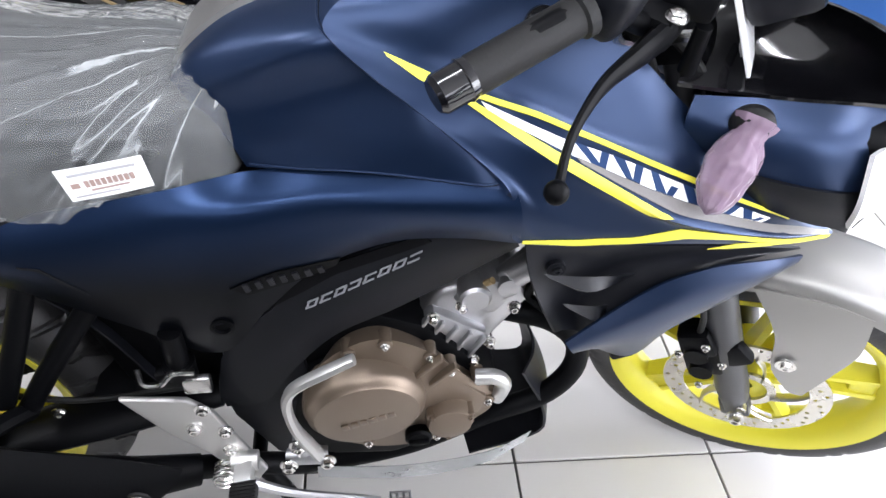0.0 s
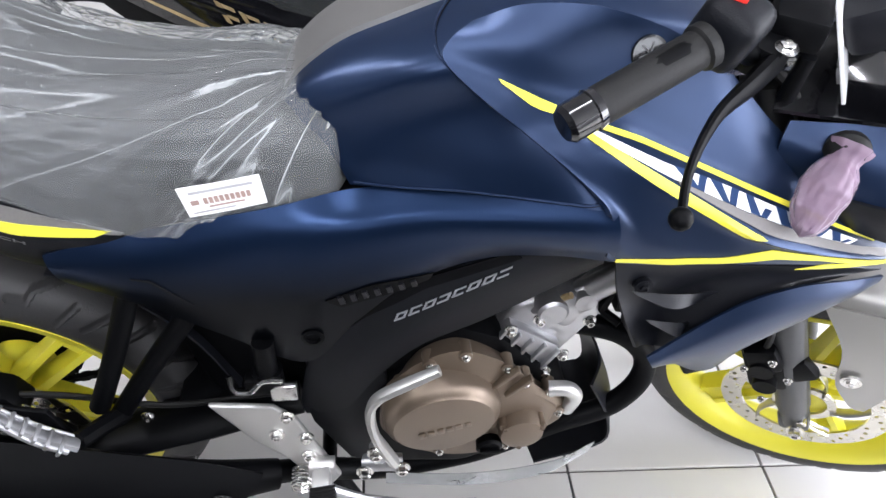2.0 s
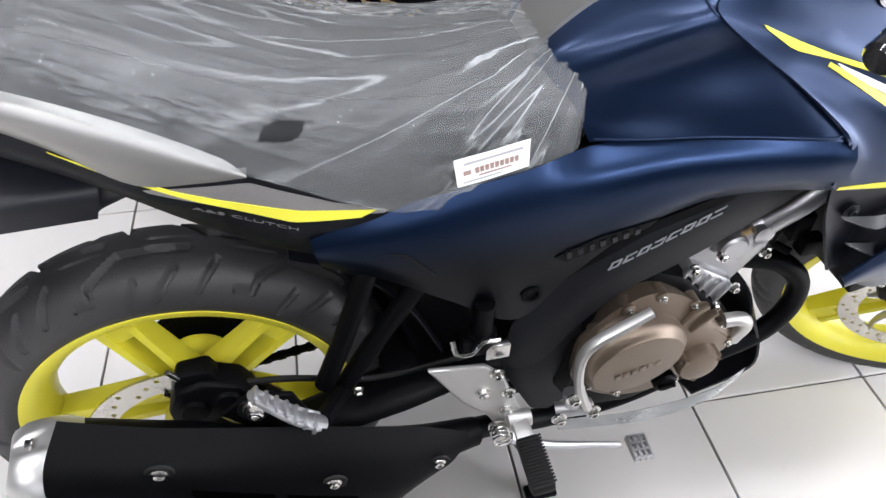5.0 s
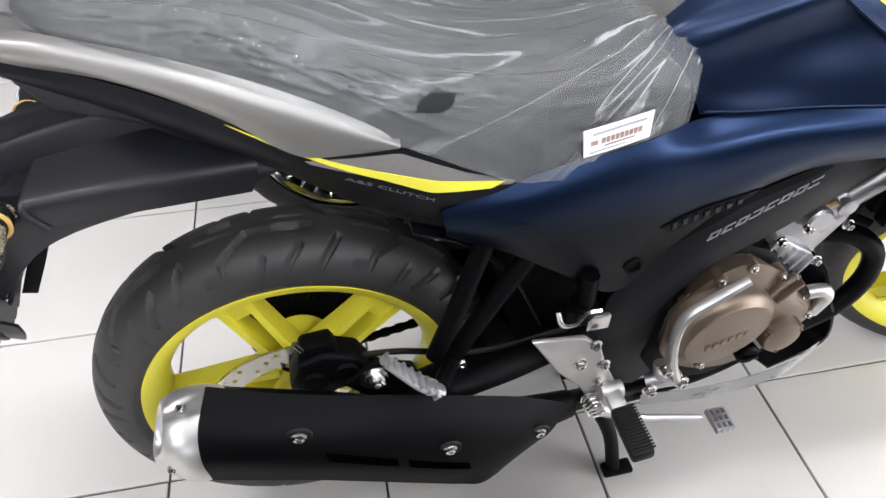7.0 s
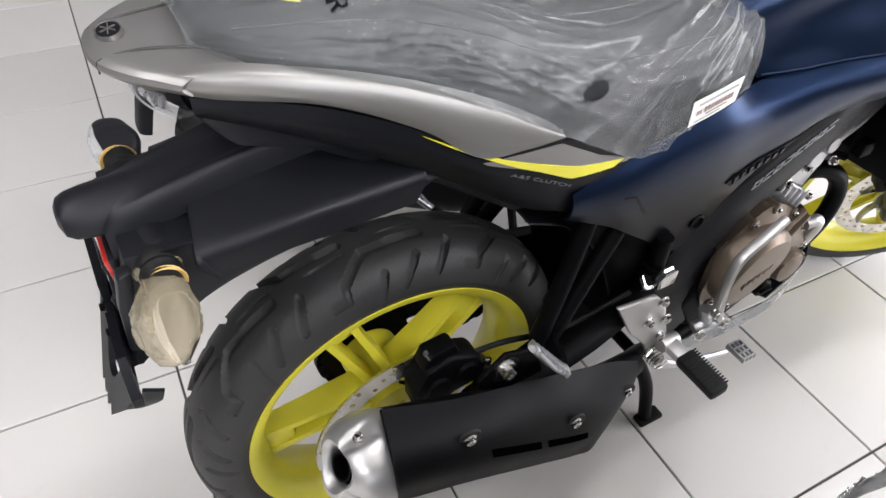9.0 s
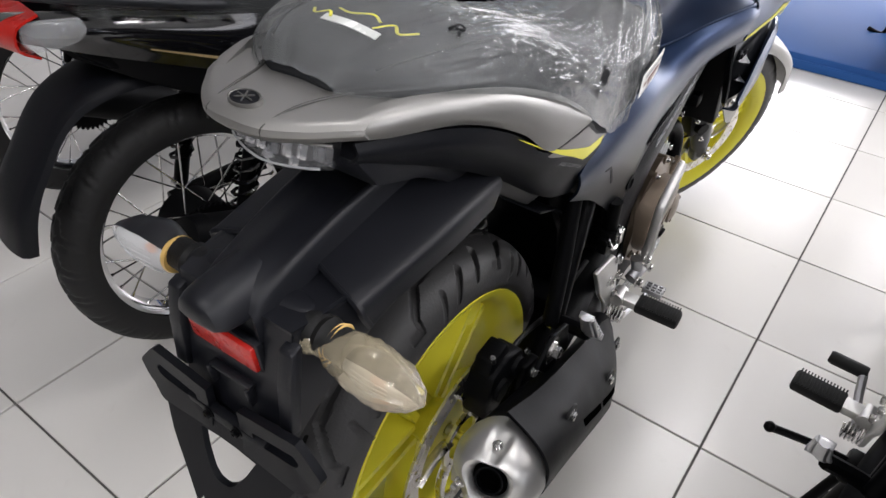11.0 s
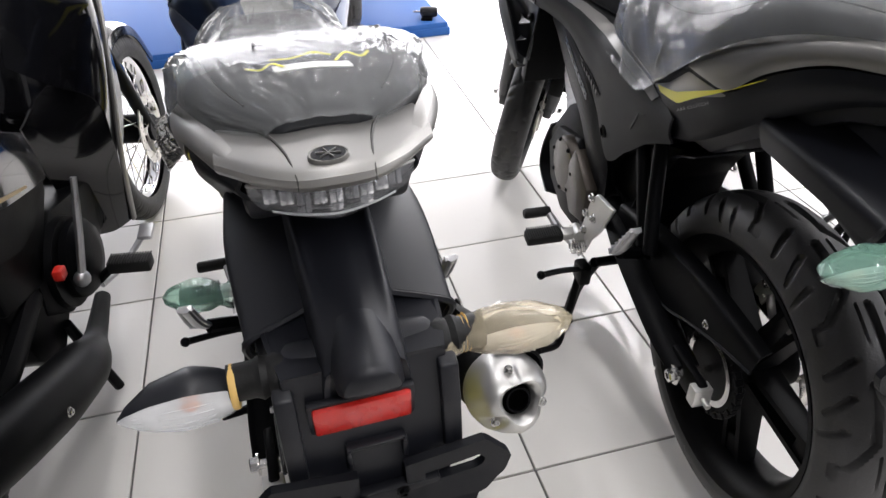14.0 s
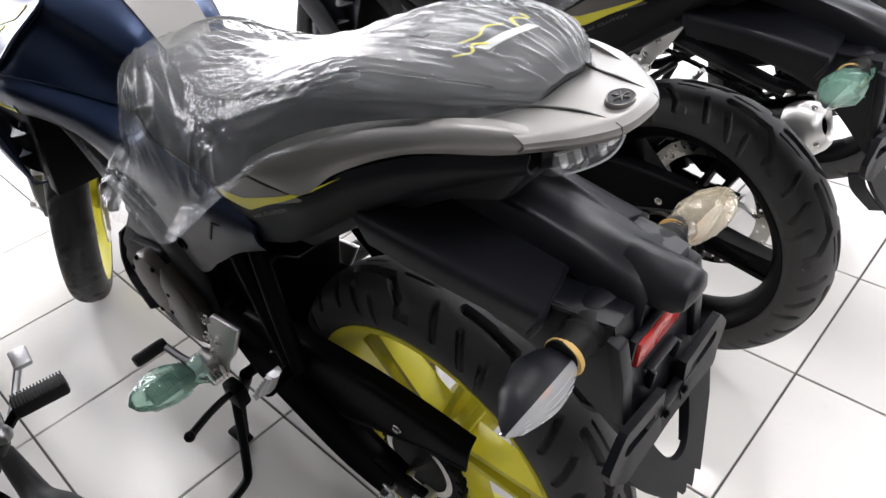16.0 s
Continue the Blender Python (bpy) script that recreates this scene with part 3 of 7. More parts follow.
def wheel_spoke(k, r, spokes=5, hub=0.045, start=0.3):
    """One paired spoke of a cast wheel, about the y axis."""
    a = 2 * math.pi * k / spokes + start
    g = []
    for s in (-1, 1):
        rr = np.linspace(hub * 0.7, r - 0.022, 7)
        off = s * np.interp(rr, [hub, r], [0.016, 0.022])
        ring = []
        for q, o in zip(rr, off):
            w = 0.0066 + 0.0036 * abs((q - hub) / (r - hub) - 0.5)
            hh = 0.024 - 0.008 * (q - hub) / (r - hub)
            ring.append([[q, -hh, o - w * 0.8], [q, -hh * 0.4, o - w], [q, hh * 0.4, o - w], [q, hh, o - w * 0.8],
                         [q, hh, o + w * 0.8], [q, hh * 0.4, o + w], [q, -hh * 0.4, o + w], [q, -hh, o + w * 0.8]])
        g.append(grid(np.array(ring), loop_v=True, caps=True))
    g.append(box((r - 0.045, 0, 0), (0.045, 0.03, 0.05), 0.008))
    return moved(join(*g), Matrix.Rotation(-a, 4, "Y"))


def brake_disc(r, y):
    """A disc drilled with round holes, on a carrier with curved arms."""
    V, F = [], []
    cells, rim_pts, thick = 45, 16, 0.004
    for c in range(cells):
        a0, a1 = 2 * math.pi * c / cells, 2 * math.pi * (c + 1) / cells
        am, rm = (a0 + a1) / 2, r - 0.008 - 0.0085 * (c % 3)
        lo, hi = r - 0.034, r
        edge = []
        for u_, v_ in [(-1, -1), (-0.5, -1), (0, -1), (0.5, -1), (1, -1), (1, -0.5), (1, 0), (1, 0.5), (1, 1), (0.5, 1), (0, 1), (-0.5, 1), (-1, 1), (-1, 0.5), (-1, 0), (-1, -0.5)]:
            edge.append((am + u_ * (a1 - a0) / 2, (lo + hi) / 2 + v_ * (hi - lo) / 2))
        hole = []
        for a_, q_ in edge:
            t_ = math.atan2((q_ - rm), (a_ - am) * rm)
            hole.append((am + 0.0036 * math.cos(t_) / rm, rm + 0.0036 * math.sin(t_)))
        b = len(V)
        for ring, yy in ((edge, y), (hole, y), (hole, y + thick), (edge, y + thick)):
            V += [(q_ * math.cos(a_), yy, q_ * math.sin(a_)) for a_, q_ in ring]
        for k in range(rim_pts):
            n = (k + 1) % rim_pts
            for lay in range(3):
                F.append((b + lay * rim_pts + k, b + lay * rim_pts + n, b + (lay + 1) * rim_pts + n, b + (lay + 1) * rim_pts + k))
            if k in (0, 1, 2, 3, 8, 9, 10, 11):
                F.append((b + k, b + n, b + 3 * rim_pts + n, b + 3 * rim_pts + k))
    V = np.round(np.array(V), 6)
    V, same = np.unique(V, axis=0, return_inverse=True)
    same = same.reshape(-1)
    F = [tuple(int(same[k]) for k in f) for f in F]
    g = [(V, F), lathe([(0.036, y), (0.050, y), (0.050, y + 0.005), (0.036, y + 0.005)], 40, closed=True)]
    for k in range(5):
        a0 = 2 * math.pi * k / 5
        pts = [((0.044 + (r - 0.034 - 0.042) * s) * math.cos(a0 + 0.5 * s), y + 0.0025, (0.044 + (r - 0.034 - 0.042) * s) * math.sin(a0 + 0.5 * s)) for s in (0, 0.33, 0.66, 1)]
        g.append(tube(pts, 0.009, 8, flat=0.3))
    return join(*g)


def chain_ring(r, teeth, y0_, y1_):
    p = []
    for k in range(teeth * 4):
        a = 2 * math.pi * k / (teeth * 4)
        q = r if k % 4 in (0, 1) else r - 0.007
        p.append((q * math.cos(a), q * math.sin(a)))
    return prism(p, y0_, y1_, 0)


def crumpled_bag(root, tip, wide, deep, seed):
    """A small plastic bag tied round an indicator: gathered at the root, full in the middle, with a peaked end."""
    root, tip = np.array(root, float), np.array(tip, float)
    ax = tip - root
    L = np.linalg.norm(ax)
    ax /= L
    s = np.cross(ax, (0, 0, 1.0))
    s /= np.linalg.norm(s)
    u = np.cross(s, ax)
    n, m = 44, 56
    G = np.empty((n, m, 3))
    for i in range(n):
        f = i / (n - 1)
        w = np.interp(f, [0, 0.05, 0.11, 0.17, 0.3, 0.5, 0.75, 0.93, 1], [0.85, 0.80, 0.66, 0.60, 0.85, 1.0, 0.82, 0.45, 0.04])
        for j in range(m):
            a = 2 * math.pi * j / m
            k = 1 + 0.34 * noise.noise(Vector((math.cos(a) * 1.5 + seed, math.sin(a) * 1.5, f * 2.2))) + 0.30 * (0.4 - abs(noise.noise(Vector((math.cos(a) * 3.4 + seed, math.sin(a) * 3.4, f * 3)))))
            k += 0.10 * math.sin(9 * a + seed) * (1 - f) ** 4 + 0.16 * (0.35 - abs(noise.noise(Vector((math.cos(a) * 5.5, math.sin(a) * 5.5 + seed, f * 8))))) + 0.10 * (0.3 - abs(noise.noise(Vector((a * 2.4 + f * 6, seed, f * 15)))))
            k = 1 + (k - 1) * (0.35 + 0.65 * f)
            G[i, j] = root + ax * L * f + s * wide * w * k * math.cos(a) + u * deep * w * k * math.sin(a)
    return grid(G, loop_v=True)


def seat_sections():
    # x, half width at the edge, height of the edge, height of the crown
    return np.array([(-0.183, 0.038, 0.970, 0.976), (-0.170, 0.058, 0.969, 0.986), (-0.145, 0.084, 0.968, 0.993), (-0.10, 0.107, 0.962, 0.998), (-0.02, 0.124, 0.944, 0.992), (0.06, 0.131, 0.908, 0.968),
                     (0.14, 0.132, 0.858, 0.934), (0.22, 0.123, 0.808, 0.908), (0.30, 0.113, 0.764, 0.896), (0.38, 0.108, 0.772, 0.892),
                     (0.44, 0.102, 0.784, 0.892), (0.50, 0.086, 0.795, 0.868), (0.515, 0.060, 0.800, 0.840)])


def bike(name, label, at, paint, group):
    """A naked sport motorcycle on its centre stand, forks turned to the right. paint: the materials of the scheme."""
    top = thing(name, label, "motorcycle", at, group)
    P_MAIN, P_FADE, P_TAIL, P_RIM, P_STRIPE, P_CROWN, P_FEND = [paint[k] for k in ("main", "fade", "tail", "rim", "stripe", "crown", "fender")]
    S = Matrix.Translation(STEER_AT) @ Matrix.Rotation(radians(-30), 4, STEER_UP) @ Matrix.Translation(-STEER_AT)

    # ---- rear wheel
    w = part("rear_wheel", moved(cast_rim(0.222, 0.052, 5, 0.048, 0.06), Matrix.Translation(AXLE)), P_RIM, top, paint["rim_label"])
    part("tyre", moved(tyre(0.302, 0.222, 0.063, REAR_GROOVES, 9), Matrix.Translation(AXLE)), M_RUBBER, w, "black grooved rubber tyre")
    part("brake_disc", moved(brake_disc(0.148, -0.088), Matrix.Translation(AXLE)), M_DISC, w, "drilled steel disc")
    for k in range(5):
        part("spoke", moved(wheel_spoke(k, 0.222, 5, 0.048, 0.74), Matrix.Translation(AXLE)), P_RIM, w)
    part("sprocket", moved(chain_ring(0.080, 42, 0.072, 0.078), Matrix.Translation(AXLE)), M_DULL, w, "dark toothed rear sprocket")
    part("sprocket_ring", lathe([(0.055, 0.079), (0.066, 0.079), (0.066, 0.081), (0.055, 0.081)], 40, AXLE, closed=True), M_STEEL, w, "bright sprocket carrier ring")
    wrap = []
    for k in range(22):
        a = math.pi / 2 + math.pi * (k + 0.5) / 22
        wrap.append(box((AXLE.x + 0.081 * math.cos(a), 0.075, AXLE.z + 0.081 * math.sin(a)), (0.0125, 0.016 if k % 2 else 0.011, 0.010), 0.0015, (0, -math.degrees(a) + 90, 0), 1))
    part("chain_wrap", join(*wrap), M_DULL, top, "dark oiled roller chain")
    part("axle", lathe([(0.009, -0.15), (0.009, 0.15)], 12, AXLE), M_STEEL, w)
    for s in (-1, 1):
        part("axle_nut", bolt((AXLE.x, s * 0.142, AXLE.z), 0.013, 0.013, way=s), M_STEEL, w)
    # ---- chain: two runs of links
    for z0, z1_ in ((0.080, 0.045), (-0.080, -0.045)):
        g = []
        a, b = np.array([AXLE.x, 0.075, AXLE.z + z0]), np.array([0.46, 0.075, 0.415 + z1_])
        n = int(np.linalg.norm(b - a) / 0.0127)
        way = (b - a) / n
        th = math.degrees(math.atan2(way[2], way[0]))
        for k in range(n):
            c = a + way * (k + 0.5)
            g.append(box(c, (0.013, 0.014 if k % 2 else 0.010, 0.0095), 0, (0, -th, 0)))
        part("chain_run", join(*g), M_DULL, top, "dark oiled roller chain")

    # ---- swing arm
    for s, lab in ((-1, "right"), (1, "left")):
        g = [tube([(0.005, s * 0.122, AXLE.z), (0.10, s * 0.118, 0.365), (0.30, s * 0.098, 0.405), (0.44, s * 0.08, 0.425)], [0.030, 0.036, 0.042, 0.034], 12, flat=0.5),
             box((-0.005, s * 0.122, AXLE.z), (0.10, 0.016, 0.052), 0.004)]
        part("swing_arm", join(*g), M_DULL, top, "black box-section swing arm")
    for s in (-1, 1):
        part("chain_adjuster", join(prism([(-0.062, 0.335), (-0.062, 0.372), (-0.040, 0.372), (-0.040, 0.335)], s * 0.108, s * 0.140, 0.002), tube([(-0.062, s * 0.124, 0.352), (-0.080, s * 0.124, 0.352)], 0.005, 8, False)), M_SATIN, top, "bright folded chain adjuster")
    part("swing_arm_bridge", box((0.30, 0, 0.405), (0.06, 0.19, 0.05), 0.01), M_DULL, top)
    part("swing_arm_bolt", bolt((0.233, -0.104, 0.418), 0.0075, 0.006), M_STEEL, top)
    guard = sheet([[(-0.112, 0.070, 0.496), (-0.04, 0.070, 0.502), (0.06, 0.070, 0.506), (0.16, 0.070, 0.500), (0.28, 0.068, 0.482), (0.38, 0.066, 0.462)],
                   [(-0.118, 0.092, 0.494), (-0.04, 0.094, 0.500), (0.06, 0.096, 0.504), (0.16, 0.096, 0.496), (0.28, 0.094, 0.478), (0.38, 0.092, 0.458)],
                   [(-0.119, 0.098, 0.486), (-0.04, 0.100, 0.490), (0.06, 0.102, 0.494), (0.16, 0.102, 0.484), (0.28, 0.100, 0.466), (0.38, 0.097, 0.446)],
                   [(-0.116, 0.100, 0.462), (-0.04, 0.103, 0.448), (0.05, 0.105, 0.420), (0.13, 0.106, 0.390), (0.26, 0.104, 0.380), (0.38, 0.100, 0.380)]], 30, 14)
    gd = part("chain_guard", shell(guard, 0.003, (0.1, 0.05, 0.4)), M_DULL, top, "broad black plastic chain guard")
    part("guard_edge", tube([guard[k, -1] for k in range(30)], 0.003, 6, False), M_BLACK, gd)
    for q in ((0.005, 0.104, 0.455), (0.30, 0.104, 0.420)):
        part("bolt", bolt(q, 0.006, 0.005, "y", 1), M_STEEL, gd)
    part("tyre_hugger", shell(sheet([[(0.36, s, 0.45), (0.31, s, 0.56), (0.24, s, 0.64), (0.17, s, 0.675)] for s in (-0.085, -0.05, 0, 0.05, 0.085)], 14, 10), 0.003, (0, 0, 0.3)), M_BLACK, top, "black inner mudguard over the tyre")
    part("inner_mudguard", prism([(0.285, 0.565), (0.225, 0.660), (0.33, 0.62), (0.455, 0.53), (0.46, 0.42), (0.34, 0.395), (0.316, 0.44)], -0.070, 0.070, 0.006), M_DULL, top, "black plastic inner mudguard")
    # rear stays and shock
    for s in (-1, 1):
        part("frame_stay", tube([(0.262, s * 0.095, 0.66), (0.225, s * 0.11, 0.56), (0.188, s * 0.122, 0.47)], 0.0135, 10), M_DULL, top)
        part("frame_stay", tube([(0.325, s * 0.095, 0.62), (0.26, s * 0.11, 0.53), (0.205, s * 0.122, 0.445)], 0.0135, 10), M_DULL, top)
    part("shock_absorber", join(lathe([(0.018, 0), (0.018, 0.26)], 14, (0.41, 0, 0.40), "z"), tube([(0.41 + 0.034 * math.cos(t * 1.05), 0.034 * math.sin(t * 1.05), 0.43 + t * 0.0052) for t in range(40)], 0.006, 8, False)), M_DULL, top)

    # ---- rear brake caliper and hanger
    cal = part("rear_caliper", join(prism([(-0.010, 0.430), (-0.012, 0.470), (0.004, 0.505), (0.040, 0.520), (0.085, 0.500), (0.100, 0.470), (0.088, 0.445), (0.050, 0.440), (0.020, 0.418)], -0.128, -0.085, 0.007),
                                    prism([(0.000, 0.505), (0.010, 0.530), (0.050, 0.535), (0.060, 0.512)], -0.120, -0.090, 0.005),
                                    lathe([(0.017, -0.012), (0.020, 0), (0.020, 0.02)], 18, (0.022, -0.122, 0.470), "y"), lathe([(0.015, -0.012), (0.018, 0), (0.018, 0.02)], 18, (0.066, -0.122, 0.482), "y")), M_DULL, top, "black twin-piston brake caliper")
    part("caliper_carrier", prism([(0.070, 0.395), (0.090, 0.455), (0.130, 0.450), (0.150, 0.425), (0.140, 0.395), (0.10, 0.380)], -0.135, -0.118, 0.005), M_DULL, cal)
    part("carrier_bolt", bolt((0.118, -0.136, 0.425), 0.009, 0.009), M_STEEL, cal)
    part("bleed_nipple", tube([(0.012, -0.118, 0.528), (0.004, -0.120, 0.546)], 0.004, 8, False), M_STEEL, cal)
    for dx, dz in ((0.0, 0.44), (0.10, 0.48), (0.10, 0.425)):
        part("bolt", bolt((dx, -0.125, dz), 0.005, 0.006), M_STEEL, cal)
    part("brake_hose", tube([(0.06, -0.11, 0.49), (0.14, -0.105, 0.475), (0.26, -0.095, 0.43), (0.40, -0.09, 0.44)], 0.0045, 8), M_SOFT, top)

    # ---- exhaust
    ex = part("silencer", tube([(-0.098, -0.203, 0.512), (0.0, -0.198, 0.466), (0.15, -0.190, 0.398), (0.30, -0.165, 0.342), (0.40, -0.14, 0.312)], [0.051, 0.051, 0.048, 0.033, 0.022], 24, flat=1.05), M_DULL, top, "matt black exhaust silencer")
    d = np.array([-0.88, -0.10, 0.40])
    d /= np.linalg.norm(d)
    mcap = Matrix.Translation((-0.106, -0.205, 0.514)) @ Vector(d).to_track_quat("Z", "Y").to_matrix().to_4x4() @ Matrix.Diagonal((0.93, 0.93, 0.93, 1))
    ring = []
    for r_, z_, lob in ((0.058, -0.012, 0), (0.0605, 0.0, 0), (0.0605, 0.018, 0), (0.057, 0.032, 0.1), (0.049, 0.048, 0.6), (0.038, 0.060, 1.0), (0.0315, 0.0625, 1.0), (0.0275, 0.060, 0.7), (0.0240, 0.052, 0.2), (0.0230, 0.038, 0)):
        row = []
        for t in np.linspace(0, 2 * math.pi, 121)[:-1]:
            off = (t - 0.6) % 2.0944 - 1.0472
            pocket = {0.057: 0.06, 0.049: 0.17, 0.038: 0.06}.get(r_, 0.0) * (1 / (1 + math.exp((abs(off) - 0.24) * 30)))
            q = r_ * (1 + 0.13 * lob * math.cos(3 * (t - 0.6)) - pocket)
            row.append((q * math.cos(t), q * math.sin(t), z_))
        ring.append(row)
    cap = part("end_cap", moved(grid(np.array(ring), loop_v=True), mcap), M_SATIN, ex, "satin silver end cap with a three-lobed face")
    part("outlet", moved(join(lathe([(0.0235, 0.045), (0.0235, 0.01), (0.0001, 0.01)], 28, axis="z")), mcap), M_VOID, cap, "outlet pipe, blackened for the shade inside it")
    part("outlet_lip", moved(lathe([(0.0190, 0.012), (0.0190, 0.054), (0.0160, 0.054), (0.0160, 0.012)], 28, axis="z", closed=True), mcap), M_DULL, cap)
    for k in range(3):
        a = 2 * math.pi * k / 3 + 0.6
        part("cap_bolt", moved(bolt((0.0440 * math.cos(a + 1.047), 0.0440 * math.sin(a + 1.047), 0.042), 0.0055, 0.007, "z", 1), mcap), M_STEEL, cap)
    # heat guard: long plate over the outer side
    og = sheet([[(-0.094, -0.196, 0.590), (0.0, -0.196, 0.545), (0.12, -0.190, 0.497), (0.22, -0.182, 0.452), (0.31, -0.170, 0.402), (0.385, -0.160, 0.348)],
                [(-0.104, -0.243, 0.576), (0.0, -0.240, 0.525), (0.12, -0.231, 0.462), (0.22, -0.220, 0.412), (0.30, -0.202, 0.370), (0.375, -0.174, 0.336)],
                [(-0.107, -0.263, 0.548), (0.0, -0.258, 0.494), (0.12, -0.250, 0.424), (0.21, -0.241, 0.370), (0.285, -0.220, 0.338), (0.350, -0.190, 0.320)],
                [(-0.105, -0.260, 0.496), (0.0, -0.255, 0.444), (0.12, -0.248, 0.374), (0.20, -0.242, 0.326), (0.240, -0.236, 0.306), (0.310, -0.200, 0.308)]], 46, 14)
    guard = part("heat_guard", shell(og, 0.004, (0.1, -0.1, 0.45)), M_DULL, ex, "black plastic heat guard with two slots and bolts")
    for p in ((-0.002, 0.524), (0.185, 0.414), (0.332, 0.342)):
        q, nn = on(og, *p)
        part("bolt", bolt(q, 0.0075, 0.006), M_STEEL, guard)
        part("grommet", lathe([(0.010, -0.002), (0.016, -0.002), (0.017, 0.001), (0.010, 0.001)], 20, q, "y", True), M_SOFT, guard)
    # strips on the surface, black for the shade inside the slots
    for xa, xb in ((0.026, 0.112), (0.126, 0.212)):
        za, zb = 0.510 - 0.636 * xa, 0.510 - 0.636 * xb
        part("slot", decal(og, [(xa, za), (xb, zb)], [(xa + 0.002, za - 0.013), (xb + 0.002, zb - 0.013)], 8, 2, 0.0012), M_VOID, guard, "flat black strip standing for a slot's shade")
    part("silencer_bracket", prism([(0.06, 0.50), (0.10, 0.535), (0.15, 0.52), (0.17, 0.46), (0.10, 0.455)], -0.165, -0.157), M_DULL, top)
    part("bracket_bolt", join(bolt((0.102, -0.166, 0.505), 0.011, 0.011), lathe([(0.008, 0), (0.022, 0), (0.022, -0.004), (0.008, -0.004)], 24, (0.102, -0.162, 0.505), closed=True)), M_STEEL, top)
    # header pipe
    part("header_pipe", tube([(0.842, -0.03, 0.50), (0.905, -0.05, 0.495), (0.948, -0.06, 0.455), (0.952, -0.065, 0.395), (0.915, -0.068, 0.34), (0.83, -0.07, 0.30), (0.70, -0.075, 0.235), (0.55, -0.085, 0.22), (0.45, -0.11, 0.27), (0.36, -0.15, 0.33)], 0.0175, 16), M_DULL, top, "matt black exhaust header pipe")

    # ---- passenger foot peg hanger (right) and left
    for s in (-1, 1):
        fp = part("passenger_peg", tube([(0.184, s * 0.19, 0.488), (0.150, s * 0.196, 0.524), (0.108, s * 0.20, 0.585)], [0.010, 0.009, 0.007], 8, flat=0.6), M_ALU, top, "folded cast aluminium passenger foot peg")
        for dy in (-0.011, 0.011):
            part("peg_edge", tube([(0.178, s * 0.192 + dy, 0.494), (0.150, s * 0.197 + dy, 0.526), (0.112, s * 0.201 + dy * 0.7, 0.584)], 0.0032, 8), M_ALU, fp)
        for k in range(7):
            part("peg_rib", box((0.172 - 0.0098 * k, s * 0.199, 0.503 + 0.0133 * k), (0.0045, 0.026 - 0.001 * k, 0.010), 0.0012, (0, 40, 0)), M_ALU, fp)
        part("peg_mount", tube([(0.215, s * 0.12, 0.452), (0.20, s * 0.15, 0.47), (0.182, s * 0.185, 0.488)], 0.012, 8), M_DULL, fp)

    # ---- rider foot plates, pegs, pedals
    for s in (-1, 1):
        fpl = part("foot_plate", prism([(0.326, 0.480), (0.408, 0.470), (0.437, 0.440), (0.462, 0.37), (0.492, 0.292), (0.474, 0.262), (0.446, 0.292), (0.418, 0.345), (0.375, 0.395)], s * 0.128, s * 0.137, 0.003), M_SATIN, top, "brushed aluminium foot peg hanger plate", sharp=18)
        for p in ((0.425, 0.452), (0.408, 0.41), (0.447, 0.400), (0.448, 0.355)):
            part("bolt", bolt((p[0], s * 0.137, p[1]), 0.008, 0.008, way=s), M_STEEL, fpl)
        part("spring", tube([(0.436 + 0.014 * math.cos(k * 0.9), s * (0.138 + 0.0009 * k), 0.318 + 0.014 * math.sin(k * 0.9)) for k in range(36)], 0.0022, 6, False), M_STEEL, fpl)
        peg = part("foot_peg", box((0.468, s * 0.225, 0.338), (0.036, 0.085, 0.024), 0.006, (0, -10, 0)), M_SOFT, top, "black ribbed rubber foot peg")
        part("ribs", join(*[box((0.468, s * (0.188 + 0.0052 * k), 0.3505), (0.036, 0.0026, 0.003), 0.0006, (0, -10, 0)) for k in range(15)]), M_SOFT, peg)
        part("peg_root", join(box((0.466, s * 0.165, 0.338), (0.026, 0.05, 0.02), 0.004, (0, -10, 0)), lathe([(0.014, -0.018), (0.014, 0.018)], 14, (0.466, s * 0.147, 0.338), "x")), M_SATIN, peg)
    bp_ = part("brake_pedal", tube([(0.455, -0.150, 0.290), (0.52, -0.152, 0.250), (0.60, -0.152, 0.222), (0.655, -0.155, 0.208)], [0.010, 0.007, 0.006, 0.006], 8), M_ALU, top, "cast aluminium brake pedal with a waffle tread")
    part("tread", join(*[box((0.672 + 0.010 * k, -0.165, 0.205), (0.004, 0.045, 0.012), 0.001) for k in range(4)],
                             *[box((0.687, -0.145 - 0.013 * k, 0.205), (0.034, 0.004, 0.012), 0.001) for k in range(4)]), M_ALU, bp_)
    if paint["peg_bag"]:
        part("peg_bag", crumpled_bag((0.455, 0.165, 0.335), (0.478, 0.300, 0.342), 0.042, 0.026, 21), paint["peg_bag"], top, "green plastic bag pulled over the foot peg", sharp=80)
    part("gear_lever", tube([(0.47, 0.15, 0.30), (0.53, 0.165, 0.305), (0.585, 0.175, 0.32)], 0.008, 8), M_ALU, top)
    part("gear_rubber", lathe([(0.011, 0.17), (0.0125, 0.175), (0.0125, 0.23), (0.010, 0.235)], 14, (0.588, 0, 0.322), "y"), M_SOFT, top)
    mc = part("rear_master_cylinder", join(lathe([(0.014, 0), (0.014, 0.09)], 14, (0.405, -0.115, 0.49), "z"), lathe([(0.02, 0), (0.02, 0.02)], 16, (0.405, -0.115, 0.505), "z"), box((0.40, -0.118, 0.50), (0.05, 0.02, 0.03), 0.004)), M_DULL, top)
